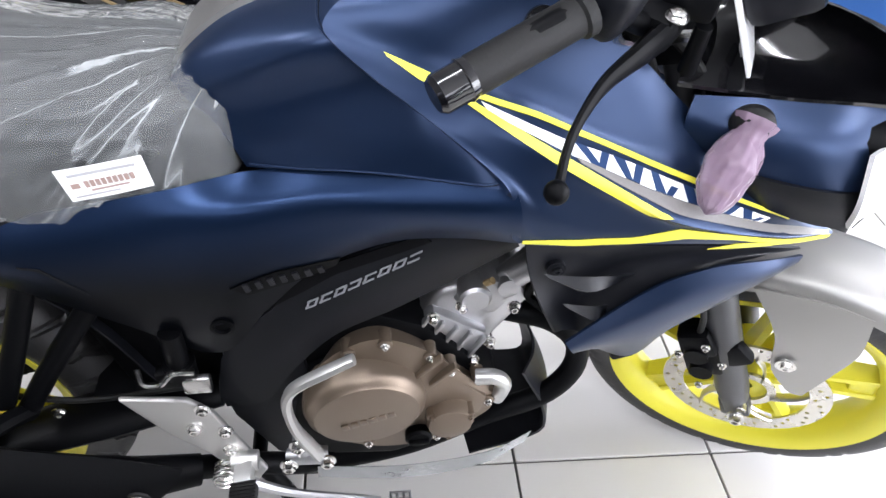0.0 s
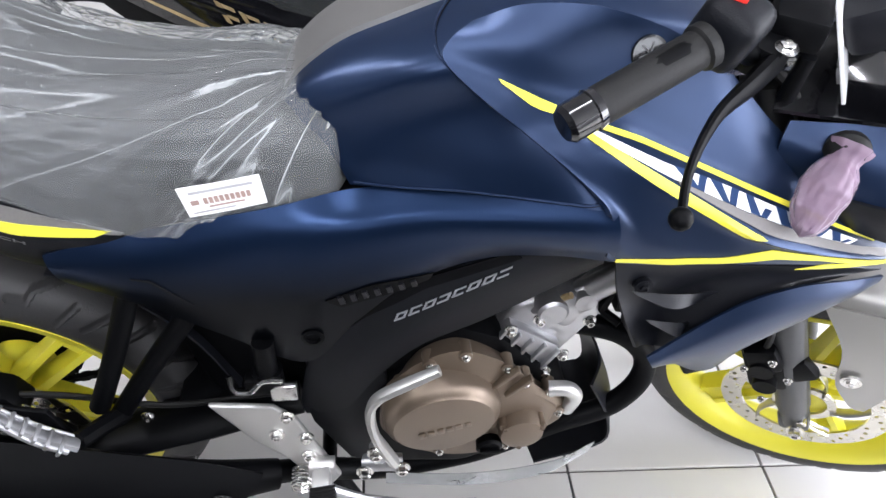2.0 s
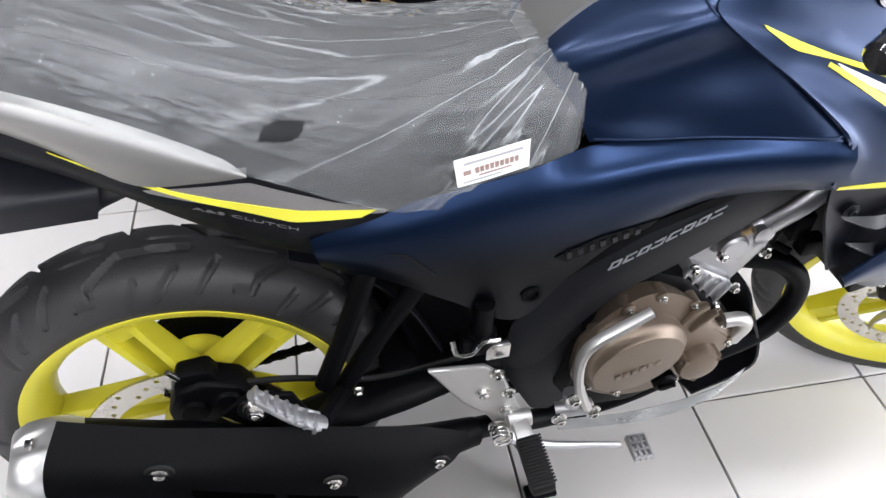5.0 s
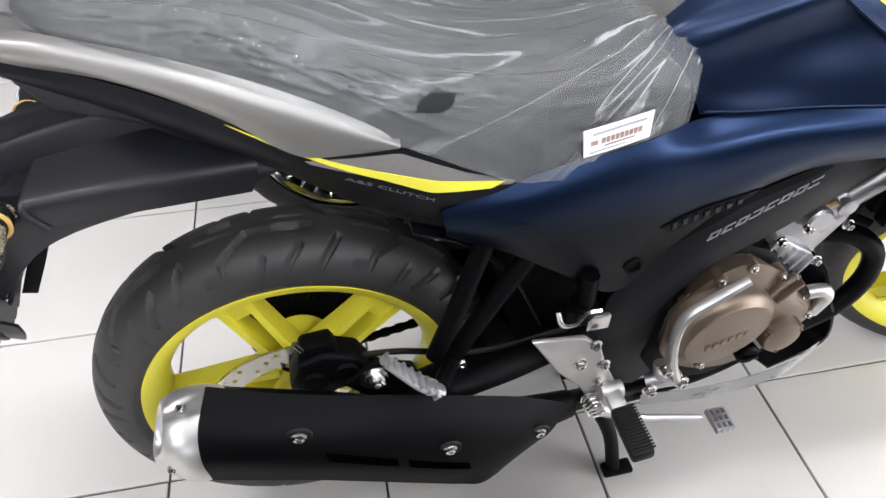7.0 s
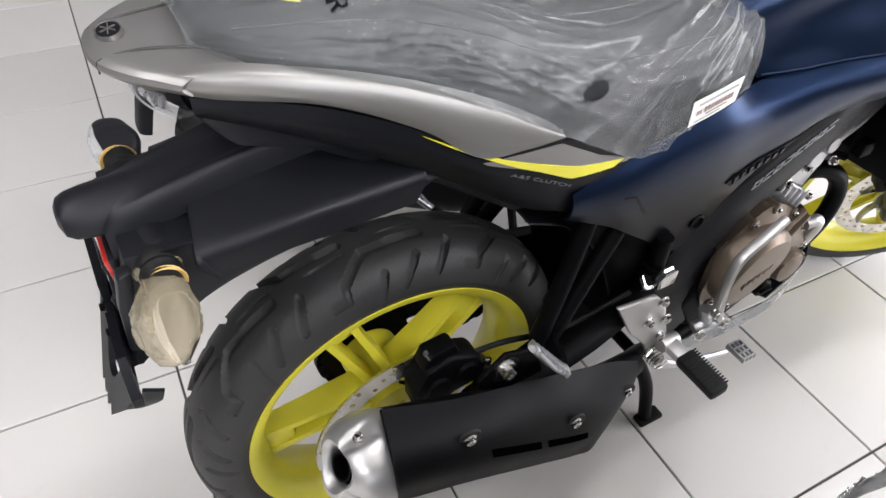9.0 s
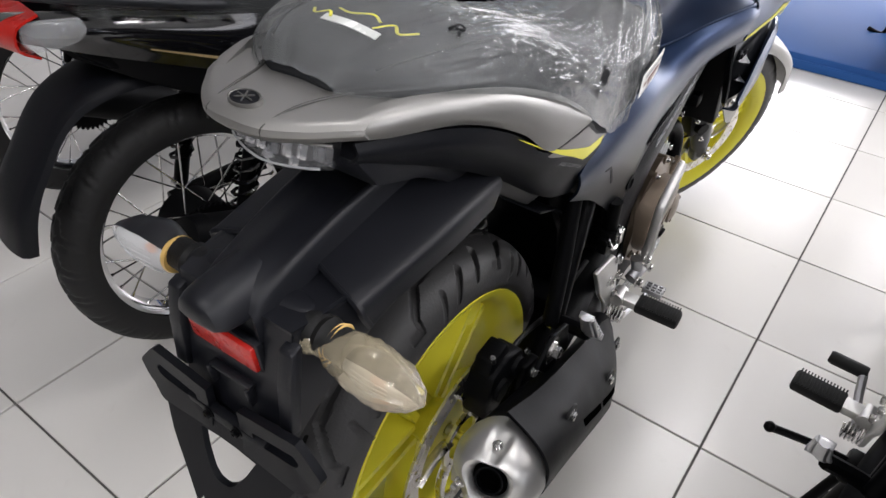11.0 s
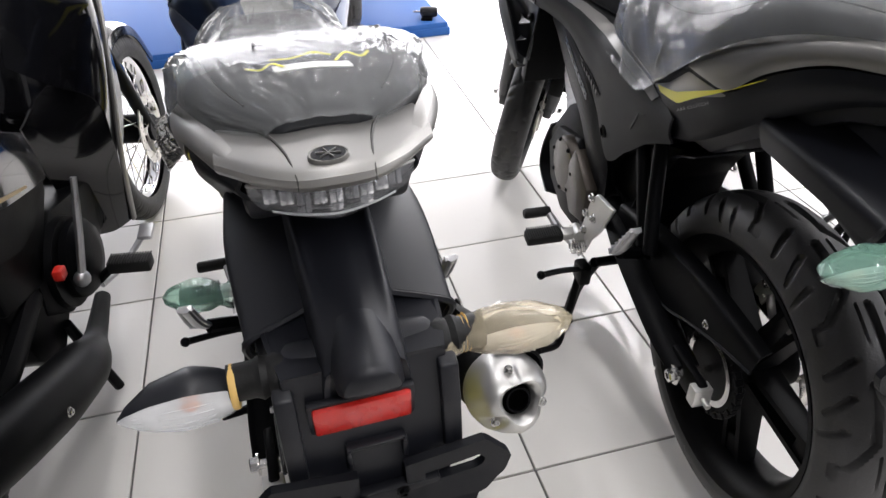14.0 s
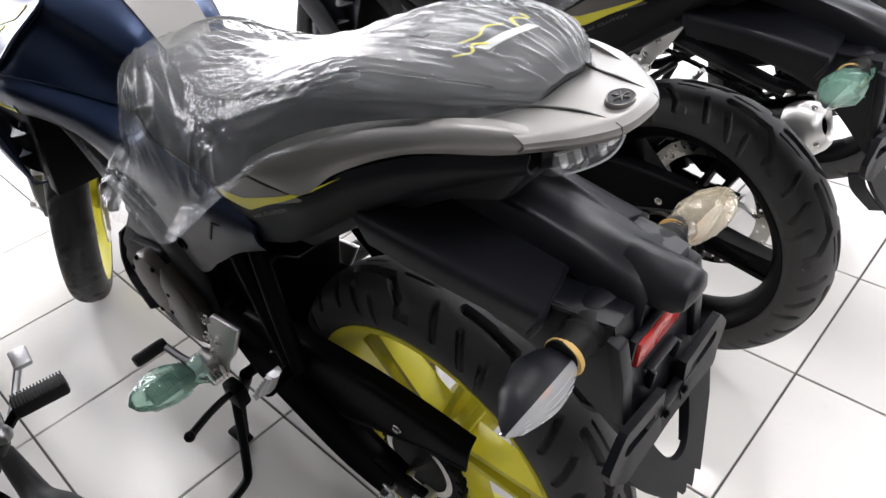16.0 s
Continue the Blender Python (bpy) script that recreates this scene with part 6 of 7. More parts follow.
    tl = sheet([[(-0.242 + 5.0 * s * s, s * 1.04, 0.955 - 0.08 * abs(s)) for s in span], [(-0.240 + 4.8 * s * s, s * 1.02, 0.938 - 0.02 * abs(s)) for s in span],
                [(-0.229 + 4.2 * s * s, s * 0.86, 0.912 + 0.10 * abs(s)) for s in span], [(-0.210 + 4.0 * s * s, s * 0.70, 0.900 + 0.16 * abs(s)) for s in span]], 28, 12)
    tlo = part("tail_lamp", shell(tl, 0.003, (-0.15, 0, 0.93)), M_TLENS, top, "clear faceted tail lamp lens under the silver tail")
    part("lamp_inner", shell(tl * np.array([1, 0.93, 1]) + np.array([0.015, 0, 0.001]), 0.004, (-0.15, 0, 0.93)), M_GREY, tlo, "dark grey lamp inner")
    for k in range(9):
        yy = -0.052 + 0.013 * k
        for lev, hh in ((0.9365, 0.013), (0.9225, 0.009)):
            if lev < 0.93 and (abs(yy) > 0.036 or k % 2):
                continue
            cell = join(box((0, -0.0026, 0), (0.004, 0.0050, hh), 0.0008, (0, 0, 24)), box((0, 0.0026, 0), (0.004, 0.0050, hh), 0.0008, (0, 0, -24)))
            part("lamp_cell", moved(cell, pose(-0.2315 + (0.006 if lev < 0.93 else 0) + 4.8 * yy * yy, yy, lev, 0, 14 + 5 * (k % 2), 0)), M_REFLEC if k % 3 else M_LAMPIN, tlo, "faceted bright lamp cell")
    part("lamp_frame", tube([tl[k, 0] * np.array([1, 1.0, 1]) for k in range(28)], 0.0016, 6, False), M_SILVER, tlo)
    part("lamp_ridge", tube([tl[k, 6] + np.array([-0.0006, 0, 0]) for k in range(2, 26)], 0.0011, 6, False), M_FROST, tlo)

    # ---- rear mudguard, indicators, plate bracket
    prof = [(-1.16, -0.030), (-1.13, -0.021), (-1.09, -0.011), (-1.05, -0.0035), (-1.00, 0.0008), (-0.94, 0.0022), (-0.87, 0.0022), (-0.79, 0.0005), (-0.62, -0.0010), (-0.30, -0.0010), (0, 0.0)]
    prof += [(-u_, v_) for u_, v_ in reversed(prof[:-1])]
    spine = cat([(0.02, 0.863, 0.040, -0.003), (-0.06, 0.863, 0.040, -0.003), (-0.14, 0.857, 0.0385, 0.0), (-0.21, 0.841, 0.0365, 0.005), (-0.260, 0.824, 0.035, 0.014), (-0.286, 0.813, 0.034, 0.020), (-0.297, 0.800, 0.034, 0.022)], 34)
    duct = np.array([[(x, u_ * w_, z + v_ + hump * max(0.0, 1 - (u_ / 0.95) ** 2)) for u_, v_ in prof] for x, z, w_, hump in spine])
    mud = part("rear_mudguard", shell(duct, 0.005, (-0.18, 0, 0.75)), M_BLACK, top, "matt black plastic rear mudguard")
    dome = []
    for x, z, w_, h_ in [(-0.262, 0.8385, 0.030, 0.036), (-0.285, 0.8362, 0.0312, 0.036), (-0.305, 0.834, 0.0308, 0.034), (-0.320, 0.831, 0.0290, 0.030), (-0.328, 0.827, 0.0245, 0.023), (-0.332, 0.820, 0.013, 0.011)]:
        dome.append([(x, w_ * math.cos(a_) * (1.0 if abs(math.cos(a_)) < 0.9 else 0.97), z - h_ + h_ * (1.0 if math.sin(a_) > 0 else 0.22) * math.sin(a_)) for a_ in np.linspace(0, 2 * math.pi, 33)[:-1]])
    part("mudguard_nose", grid(np.array(dome), loop_v=True, caps=True), M_BLACK, mud, "rounded black nose over the reflector")
    ma = sheet([[(0.06, -0.080, 0.812), (-0.08, -0.086, 0.812), (-0.20, -0.082, 0.806), (-0.286, -0.072, 0.800)],
                [(0.03, -0.090, 0.800), (-0.085, -0.096, 0.794), (-0.20, -0.091, 0.782), (-0.296, -0.076, 0.752)],
                [(0.00, -0.092, 0.788), (-0.09, -0.098, 0.782), (-0.205, -0.090, 0.757), (-0.300, -0.074, 0.702)],
                [(-0.01, -0.090, 0.778), (-0.10, -0.094, 0.776), (-0.225, -0.086, 0.736), (-0.305, -0.070, 0.655)]], 26, 12)
    wg = sheet([[(0.00, -0.042, 0.843), (-0.10, -0.042, 0.840), (-0.217, -0.039, 0.817)], [(0.002, -0.068, 0.834), (-0.10, -0.069, 0.831), (-0.222, -0.063, 0.811)],
                [(0.006, -0.096, 0.823), (-0.10, -0.099, 0.820), (-0.227, -0.090, 0.803)], [(0.007, -0.1025, 0.819), (-0.10, -0.1055, 0.816), (-0.228, -0.0965, 0.799)],
                [(0.006, -0.105, 0.811), (-0.10, -0.108, 0.808), (-0.227, -0.0985, 0.792)], [(-0.004, -0.102, 0.784), (-0.10, -0.105, 0.781), (-0.214, -0.0955, 0.768)]], 30, 16)
    rim_ = [wg[-1, k] for k in range(16)]
    for s in (-1, 1):
        side = (lambda g: g) if s < 0 else flipped
        part("mudguard_cheek", side(shell(ma, 0.004, (-0.1, 0, 0.75))), M_BLACK, mud)
        part("mudguard_wing", side(join(shell(wg, 0.004, (-0.1, 0, 0.7)), tube([q - np.array([0, 0, 0.004]) for q in rim_], 0.004, 6, False))), M_BLACK, mud, "flared black side wing")
        part("back_rib", side(prism([(-0.286, 0.790), (-0.300, 0.785), (-0.308, 0.745), (-0.312, 0.690), (-0.300, 0.685)], -0.082, -0.064, 0.003)), M_BLACK, mud)
        part("indicator_socket", side(moved(lathe([(0.028, 0.03), (0.026, 0.0), (0.023, -0.010), (0.018, -0.016)], 24), Matrix.Translation((-0.256, -0.062, 0.778)))), M_BLACK, mud)
    deck = sheet([[(-0.18, s, 0.803) for s in (-0.086, 0, 0.086)], [(-0.24, s, 0.803) for s in (-0.082, 0, 0.082)], [(-0.289, s, 0.800) for s in (-0.072, 0, 0.072)]], 12, 8)
    part("mudguard_deck", shell(deck, 0.004, (-0.2, 0, 0.7)), M_BLACK, mud)
    back = sheet([[(-0.288, s, 0.800) for s in (-0.071, 0, 0.071)], [(-0.297, s, 0.75) for s in (-0.075, 0, 0.075)], [(-0.304, s, 0.70) for s in (-0.074, 0, 0.074)], [(-0.311, s, 0.652) for s in (-0.068, 0, 0.068)]], 12, 10)
    part("mudguard_back", shell(back, 0.006, (-0.1, 0, 0.72)), M_BLACK, mud)
    part("step", join(box((-0.306, 0.0, 0.716), (0.010, 0.056, 0.005), 0.002, (0, -8, 0)), box((-0.308, 0.026, 0.704), (0.010, 0.005, 0.026), 0.002, (0, -8, 0)), box((-0.308, -0.026, 0.704), (0.010, 0.005, 0.026), 0.002, (0, -8, 0))), M_BLACK, mud)
    rf = part("red_reflector", box((-0.301, 0.008, 0.754), (0.010, 0.088, 0.034), 0.003, (0, -6, 0)), M_RED, mud, "rectangular red reflector")
    part("reflector_frame", box((-0.297, 0.008, 0.754), (0.008, 0.096, 0.042), 0.002, (0, -6, 0)), M_BLACK, rf)

    # plate bracket: two slotted ears and a forked lower blade
    def ring_plate(outer, inner, thick):
        o_, i_ = line(outer + outer[:1], 41)[:-1], line(inner + inner[:1], 41)[:-1]
        k0 = np.argmin(np.linalg.norm(i_ - i_.mean(0) - (o_[0] - o_.mean(0)) * 0.5, axis=1))
        i_ = np.roll(i_, -k0, axis=0)
        to3 = lambda q, e: [(-0.316 - 0.36 * max(0.0, 0.645 - z) - e, y, z) for y, z in q]
        G_ = np.array([to3(o_, 0), to3(o_, thick), to3(i_, thick), to3(i_, 0)])
        return grid(G_, loop_u=True, loop_v=True)
    pbk = part("plate_bracket", box((-0.318, 0, 0.652), (0.012, 0.11, 0.034), 0.003, (0, -10, 0)), M_GREY, top, "black plastic number plate bracket with slots")
    for s in (-1, 1):
        ear = [(s * 0.022, 0.694), (s * 0.100, 0.704), (s * 0.127, 0.672), (s * 0.121, 0.650), (s * 0.098, 0.632), (s * 0.022, 0.636)]
        slot = [(s * 0.040, 0.676), (s * 0.094, 0.684), (s * 0.100, 0.677), (s * 0.098, 0.670), (s * 0.092, 0.666), (s * 0.040, 0.662)]
        part("ear", ring_plate(ear, slot, 0.009), M_GREY, pbk, "slotted bracket ear")
    blade = [(-0.098, 0.640), (-0.03, 0.650), (0.03, 0.650), (0.098, 0.640), (0.078, 0.602), (0.046, 0.562), (0.030, 0.540), (0.023, 0.553), (0.012, 0.534), (0.004, 0.549), (-0.006, 0.531), (-0.016, 0.550), (-0.026, 0.538), (-0.046, 0.562), (-0.078, 0.602)]
    hole_ = [(-0.040, 0.630), (-0.012, 0.632), (0.012, 0.632), (0.040, 0.630), (0.030, 0.608), (0.018, 0.590), (0.010, 0.584), (0.008, 0.583), (0.004, 0.582), (0.0, 0.582), (-0.004, 0.582), (-0.008, 0.583), (-0.010, 0.584), (-0.018, 0.590), (-0.030, 0.608)]
    part("blade", ring_plate(blade, hole_, 0.007), M_GREY, pbk, "forked lower blade with jagged tips")
    for s in (-1, 1):
        part("side_fin", shell(sheet([[(-0.316, s * 0.094, 0.640), (-0.324, s * 0.080, 0.606), (-0.346, s * 0.040, 0.556)], [(-0.296, s * 0.098, 0.632), (-0.303, s * 0.082, 0.600), (-0.328, s * 0.042, 0.550)]], 10, 3), 0.004, (-0.3, 0, 0.6)), M_GREY, pbk)
    for yy in (-0.018, 0.022):
        part("bolt", bolt((-0.326, yy, 0.662), 0.005, 0.005, "x", -1), M_DULL, pbk)
    # indicators
    for s in (-1, 1):
        st_ = part("indicator_stalk", join(lathe([(0.019, 0), (0.021, 0.01), (0.018, 0.016), (0.020, 0.022), (0.017, 0.028), (0.017, 0.05)], 20, (-0.262, 0.066, 0.783), "y")) if s > 0 else flipped(lathe([(0.019, 0), (0.021, 0.01), (0.018, 0.016), (0.020, 0.022), (0.017, 0.028), (0.017, 0.05)], 20, (-0.262, 0.066, 0.783), "y")), M_SOFT, top, "black ribbed rubber stalk")
        body = []
        n, m = 14, 20
        H_ = np.empty((n, m, 3))
        L_ = np.empty((n, m, 3))
        reach = 0.080 if paint["bag_right" if s < 0 else "bag_left"] else 0.094
        for i in range(n):
            f = i / (n - 1)
            r = np.interp(f, [0, 0.1, 0.35, 0.7, 0.93, 1], [0.017, 0.021, 0.026, 0.020, 0.008, 0.0015]) * (0.70 if paint["bag_right" if s < 0 else "bag_left"] else 1.0)
            for j in range(m):
                a = math.pi * j / (m - 1)
                tip_ = 0.44
                for tgt, kx in ((H_, 1.40), (L_, -0.74)):
                    u_, v_ = kx * r * math.sin(a), r * math.cos(a)
                    tgt[i, j] = (-0.266 - 0.004 * f + u_ * math.cos(tip_) - v_ * math.sin(tip_), s * (0.115 + reach * f), 0.771 + 0.004 * f + u_ * math.sin(tip_) + v_ * math.cos(tip_))
        part("indicator", grid(H_), M_BLACK, st_, "black pointed indicator housing")
        part("lens", grid(L_), M_FROST, st_, "clear ribbed indicator lens")
        part("lens_back", grid(np.stack([H_[:, 0], (H_[:, 0] + H_[:, -1]) / 2 + np.array([0.006, 0, 0]), H_[:, -1]], 1)), M_REFLEC, st_)
        part("bulb", ball((-0.268, s * 0.150, 0.773), 0.006, 12, (0.8, 1.5, 0.9)), M_ORANGE, st_)
        part("ribs", join(*[tube([(L_[2, j][0] - 0.0008, L_[2, j][1], L_[2, j][2]), (L_[6, j][0] - 0.0008, L_[6, j][1], L_[6, j][2]), (L_[11, j][0] - 0.0008, L_[11, j][1], L_[11, j][2])], 0.0006, 5) for j in range(3, 17, 2)]), M_FROST, st_)
        bagged = paint["bag_right" if s < 0 else "bag_left"]
        if not bagged:
            part("rubber_band", lathe([(0.0195, -0.003), (0.0205, 0.0), (0.0195, 0.003)], 24, (-0.263, s * 0.112, 0.780), "y"), M_BAND, st_, "stretched tan rubber band")
        if (s < 0 and paint["bag_right"]) or (s > 0 and paint["bag_left"]):
            mm = paint["bag_right"] if s < 0 else paint["bag_left"]
            part("bag", crumpled_bag((-0.262, s * 0.074, 0.781), (-0.276, s * 0.203, 0.787), 0.027, 0.019, 3 + s), mm, st_, "small plastic bag tied over the indicator", sharp=80)
            part("bag_band", join(*[lathe([(0.0165 + 0.0006 * k, -0.0012), (0.0178 + 0.0006 * k, 0.0), (0.0165 + 0.0006 * k, 0.0012)], 20, (-0.262 + 0.001 * k, s * (0.093 + 0.004 * k), 0.782), "y") for k in range(3)]), M_BAND, st_)

    # ---- front: everything below turns with the steering
    def turned(g):
        return moved(g, S)

    S_LOW = Matrix.Translation((0.010, 0.022, 0.012)) @ S

    def low(g):
        return moved(g, S_LOW)

    fw = part("front_wheel", low(moved(cast_rim(0.222, 0.040, 5, 0.042, 0.05), Matrix.Translation(FAXLE))), P_RIM, top, paint["rim_label"])
    part("tyre", low(moved(tyre(0.290, 0.222, 0.047, FRONT_GROOVES, 14, 300, 34, 0.005), Matrix.Translation(FAXLE))), M_RUBBER, fw, "black grooved rubber tyre")
    part("brake_disc", low(moved(brake_disc(0.134, -0.058), Matrix.Translation(FAXLE))), M_DISC, fw, "drilled steel disc")
    part("axle", low(lathe([(0.008, -0.10), (0.008, 0.10)], 12, FAXLE)), M_STEEL, fw)
    for k in range(5):
        part("spoke", low(moved(wheel_spoke(k, 0.222, 5, 0.042), Matrix.Translation(FAXLE))), P_RIM, fw)
    U = np.array(STEER_UP)
    for s in (-1, 1):
        b0 = np.array([1.300, s * 0.076, 0.268])
        fl = part("fork_leg", low(join(tube([b0 - U * 0.005, b0 + U * 0.03, b0 + U * 0.05, b0 + U * 0.36, b0 + U * 0.37], [0.022, 0.024, 0.027, 0.027, 0.024], 20, False),
                                          tube([b0 + U * 0.36, b0 + U * 0.74], 0.0195, 18, False), box(b0, (0.05, 0.03, 0.05), 0.008, (0, -25, 0)))), M_FORK, top, "grey painted telescopic fork leg")
        part("axle_bolt", low(bolt((1.303, s * 0.104, 0.272), 0.011, 0.012, way=s)), M_STEEL, fl)
    part("triple_clamp", low(join(box(np.array([1.300, 0, 0.268]) + U * 0.58, (0.07, 0.21, 0.04), 0.012, (0, -25, 0)), box(np.array([1.300, 0, 0.268]) + U * 0.73, (0.07, 0.20, 0.032), 0.012, (0, -25, 0)))), M_DULL, top)
    fc_ = part("front_caliper", low(join(box((1.196, -0.082, 0.412), (0.105, 0.045, 0.062), 0.01, (0, 62, 0)), box((1.178, -0.100, 0.450), (0.055, 0.03, 0.05), 0.008, (0, 55, 0)), box((1.232, -0.090, 0.430), (0.05, 0.024, 0.06), 0.008, (0, 40, 0)),
                                        lathe([(0.018, -0.022), (0.018, 0.02)], 18, (1.204, -0.097, 0.392), "y"), lathe([(0.018, -0.022), (0.018, 0.02)], 18, (1.184, -0.097, 0.430), "y"))), M_DULL, top, "black brake caliper")
    for p in ((1.212, 0.362), (1.158, 0.430), (1.222, 0.438), (1.186, 0.470)):
        part("bolt", low(bolt((p[0], -0.120, p[1]), 0.005, 0.006)), M_STEEL, fc_)
    part("brake_hose", low(tube([(1.175, -0.10, 0.46), (1.16, -0.105, 0.53), (1.10, -0.10, 0.65), (1.03, -0.085, 0.80), (0.96, -0.12, 0.95)], 0.005, 8)), M_SOFT, top)
    # front mudguard
    arcs = []
    for yy, rr in ((-0.064, 0.285), (-0.058, 0.312), (-0.03, 0.322), (0, 0.325), (0.03, 0.322), (0.058, 0.312), (0.064, 0.285)):
        arcs.append([(FAXLE.x + rr * math.cos(radians(t)), yy * (1 - 0.25 * (t < 35)), FAXLE.z + rr * math.sin(radians(t))) for t in (22, 45, 70, 95, 120, 145)])
    fd = part("front_mudguard", low(shell(sheet(arcs, 30, 16), 0.004, tuple(FAXLE))), P_FEND, top, paint["fender_label"])
    for s in (-1, 1):
        lob = sheet([[(1.37, s * 0.064, 0.578), (1.30, s * 0.066, 0.585), (1.21, s * 0.068, 0.572)], [(1.390, s * 0.068, 0.50), (1.330, s * 0.074, 0.50), (1.270, s * 0.080, 0.50)], [(1.385, s * 0.070, 0.43), (1.345, s * 0.076, 0.42), (1.300, s * 0.082, 0.415)], [(1.375, s * 0.072, 0.350), (1.360, s * 0.075, 0.352), (1.345, s * 0.078, 0.362)]], 12, 12)
        part("fender_lobe", low(shell(lob, 0.004, (1.3, 0, 0.45))), P_FEND, fd)
        part("fender_bolt", low(join(bolt((1.312, s * 0.088, 0.440), 0.0075, 0.005, way=s), lathe([(0.0001, 0), (0.015, 0), (0.015, s * 0.004), (0.0001, s * 0.004)], 24, (1.312, s * 0.084, 0.440)))), M_STEEL, fd)
    # bars, grips, levers, switches
    hc = np.array([1.300, 0, 0.268]) + U * 0.765
    for s in (-1, 1):
        g0 = np.array([0.908, s * 0.218, 1.060])
        g1 = np.array([0.842, s * 0.300, 1.036])
        part("handlebar", turned(tube([hc + np.array([0, s * 0.03, 0.0]), hc + np.array([0.0, s * 0.10, 0.015]), g0, g1], 0.0105, 12)), M_DULL, top)
        grp = part("grip", turned(tube([g0, g0 + (g1 - g0) * 0.08, g0 + (g1 - g0) * 0.1, g1 - (g1 - g0) * 0.02], [0.0195, 0.0195, 0.0165, 0.0165], 20, False)), M_SOFT, top, "black ribbed rubber grip")
        part("bar_end", turned(tube([g1 - (g1 - g0) * 0.02, g1 + (g1 - g0) * 0.04, g1 + (g1 - g0) * 0.05, g1 + (g1 - g0) * 0.24, g1 + (g1 - g0) * 0.28], [0.0165, 0.018, 0.0165, 0.0165, 0.013], 20, False)), M_GLOSS, grp, "gloss black bar end")
        sw = part("switch_housing", turned(box(g0 + np.array([0.012, -s * 0.022, 0.004]), (0.052, 0.050, 0.058), 0.014, (0, 15, s * 20), 3)), M_GREY, top, "grey switch housing")
        if s < 0:
            part("kill_switch", turned(box(g0 + np.array([0.004, 0.024, 0.036]), (0.026, 0.024, 0.012), 0.004, (0, 10, 10))), M_REDP, sw, "red kill switch")
        else:
            part("rocker", turned(box(g0 + np.array([-0.012, -0.024, 0.02]), (0.01, 0.022, 0.012), 0.003)), M_DULL, sw)
        lv0 = np.array([0.972, s * 0.151, 1.013])
        lev = part("lever", turned(join(tube([lv0] + [(x_, -s * y_, z_) for x_, y_, z_ in LEVER], [0.010, 0.009, 0.0068, 0.0052, 0.0042, 0.0039, 0.0039], 10, flat=1.5), ball((0.931, s * 0.348, 0.997), 0.0098, 14))), M_DULL, top, "black brake lever with a ball end" if s < 0 else "black clutch lever with a ball end")
        part("lever_perch", turned(box(lv0 + np.array([-0.012, -s * 0.012, 0.0]), (0.045, 0.045, 0.035), 0.009, (0, 0, s * 15))), M_DULL, lev)
        part("pivot_bolt", turned(bolt(lv0 + np.array([0.004, 0, 0.016]), 0.008, 0.006, "z", 1)), M_STEEL, lev)
        if s < 0:
            part("reservoir", turned(join(box(lv0 + np.array([0.01, 0.045, 0.02]), (0.05, 0.06, 0.035), 0.008), lathe([(0.008, 0), (0.009, -0.05)], 12, lv0 + np.array([0.03, 0.03, -0.005]), "z"))), M_DULL, lev, "black brake fluid reservoir")
            part("throttle_cable", turned(tube([g0 + np.array([0.02, 0.03, -0.02]), g0 + np.array([0.03, 0.06, -0.06]), g0 + np.array([0.09, 0.12, -0.08])], 0.006, 8)), M_STEEL, lev)
    part("ignition", lathe([(0.020, -0.01), (0.022, 0.005), (0.014, 0.008), (0.0001, 0.006)], 24, (0.845, -0.03, 1.012), "z"), M_CHROME, top, "bright ignition lock")
    for k in range(3):
        part("cable", turned(tube([(0.93, -0.06 + 0.05 * k, 0.98), (1.02, -0.08 + 0.06 * k, 0.93), (1.05, -0.05 + 0.05 * k, 0.82), (0.98, -0.03 + 0.03 * k, 0.72)], 0.006, 8)), M_SOFT, top)
    # headlamp cowl, screen, price card, front indicators
    cw = sheet([[(1.02, -0.110, 0.925), (1.10, -0.090, 0.932), (1.17, -0.070, 0.935), (1.24, -0.040, 0.925)], [(1.02, -0.125, 0.90), (1.10, -0.120, 0.905), (1.17, -0.106, 0.905), (1.245, -0.062, 0.892)],
                [(1.03, -0.125, 0.868), (1.11, -0.130, 0.862), (1.18, -0.122, 0.855), (1.235, -0.095, 0.845)], [(1.07, -0.108, 0.83), (1.13, -0.118, 0.816), (1.19, -0.116, 0.810), (1.226, -0.106, 0.812)]], 20, 14)
    for s in (-1, 1):
        side = (lambda g: g) if s < 0 else flipped
        part("headlamp_cowl", turned(side(shell(cw, 0.004, (1.1, 0, 0.85)))), P_MAIN, top, paint["cowl_label"])
        part("cowl_fin", turned(side(shell(cw[:, 8:] + np.array([0.0, -0.004, 0.0]), 0.004, (1.1, 0, 0.85)))), M_GREY, top, "matt dark grey fin below the cowl")
        ln = sheet([[(1.250, 0, 0.924), (1.248, -0.04, 0.922), (1.200, -0.104, 0.906)], [(1.300, 0, 0.865), (1.285, -0.055, 0.862), (1.210, -0.128, 0.862)], [(1.272, 0, 0.800), (1.260, -0.05, 0.800), (1.222, -0.114, 0.812)]], 10, 10)
        part("headlamp_wrap", turned(side(shell(ln, 0.006, (1.1, 0, 0.82)))), M_FOIL, top, "white foam sheet taped over the headlamp")
        fi = part("front_indicator", turned(side(lathe([(0.020, 0), (0.022, -0.008), (0.019, -0.014), (0.016, -0.02)], 18, (1.080, -0.112, 0.916)))), M_SOFT, top, "black rubber indicator stalk")
        part("bag", turned(side(crumpled_bag((1.082, -0.118, 0.922), (1.066, -0.196, 0.858), 0.025, 0.023, 11))), paint["bag_front"], fi, "small plastic bag tied over the indicator", sharp=80)
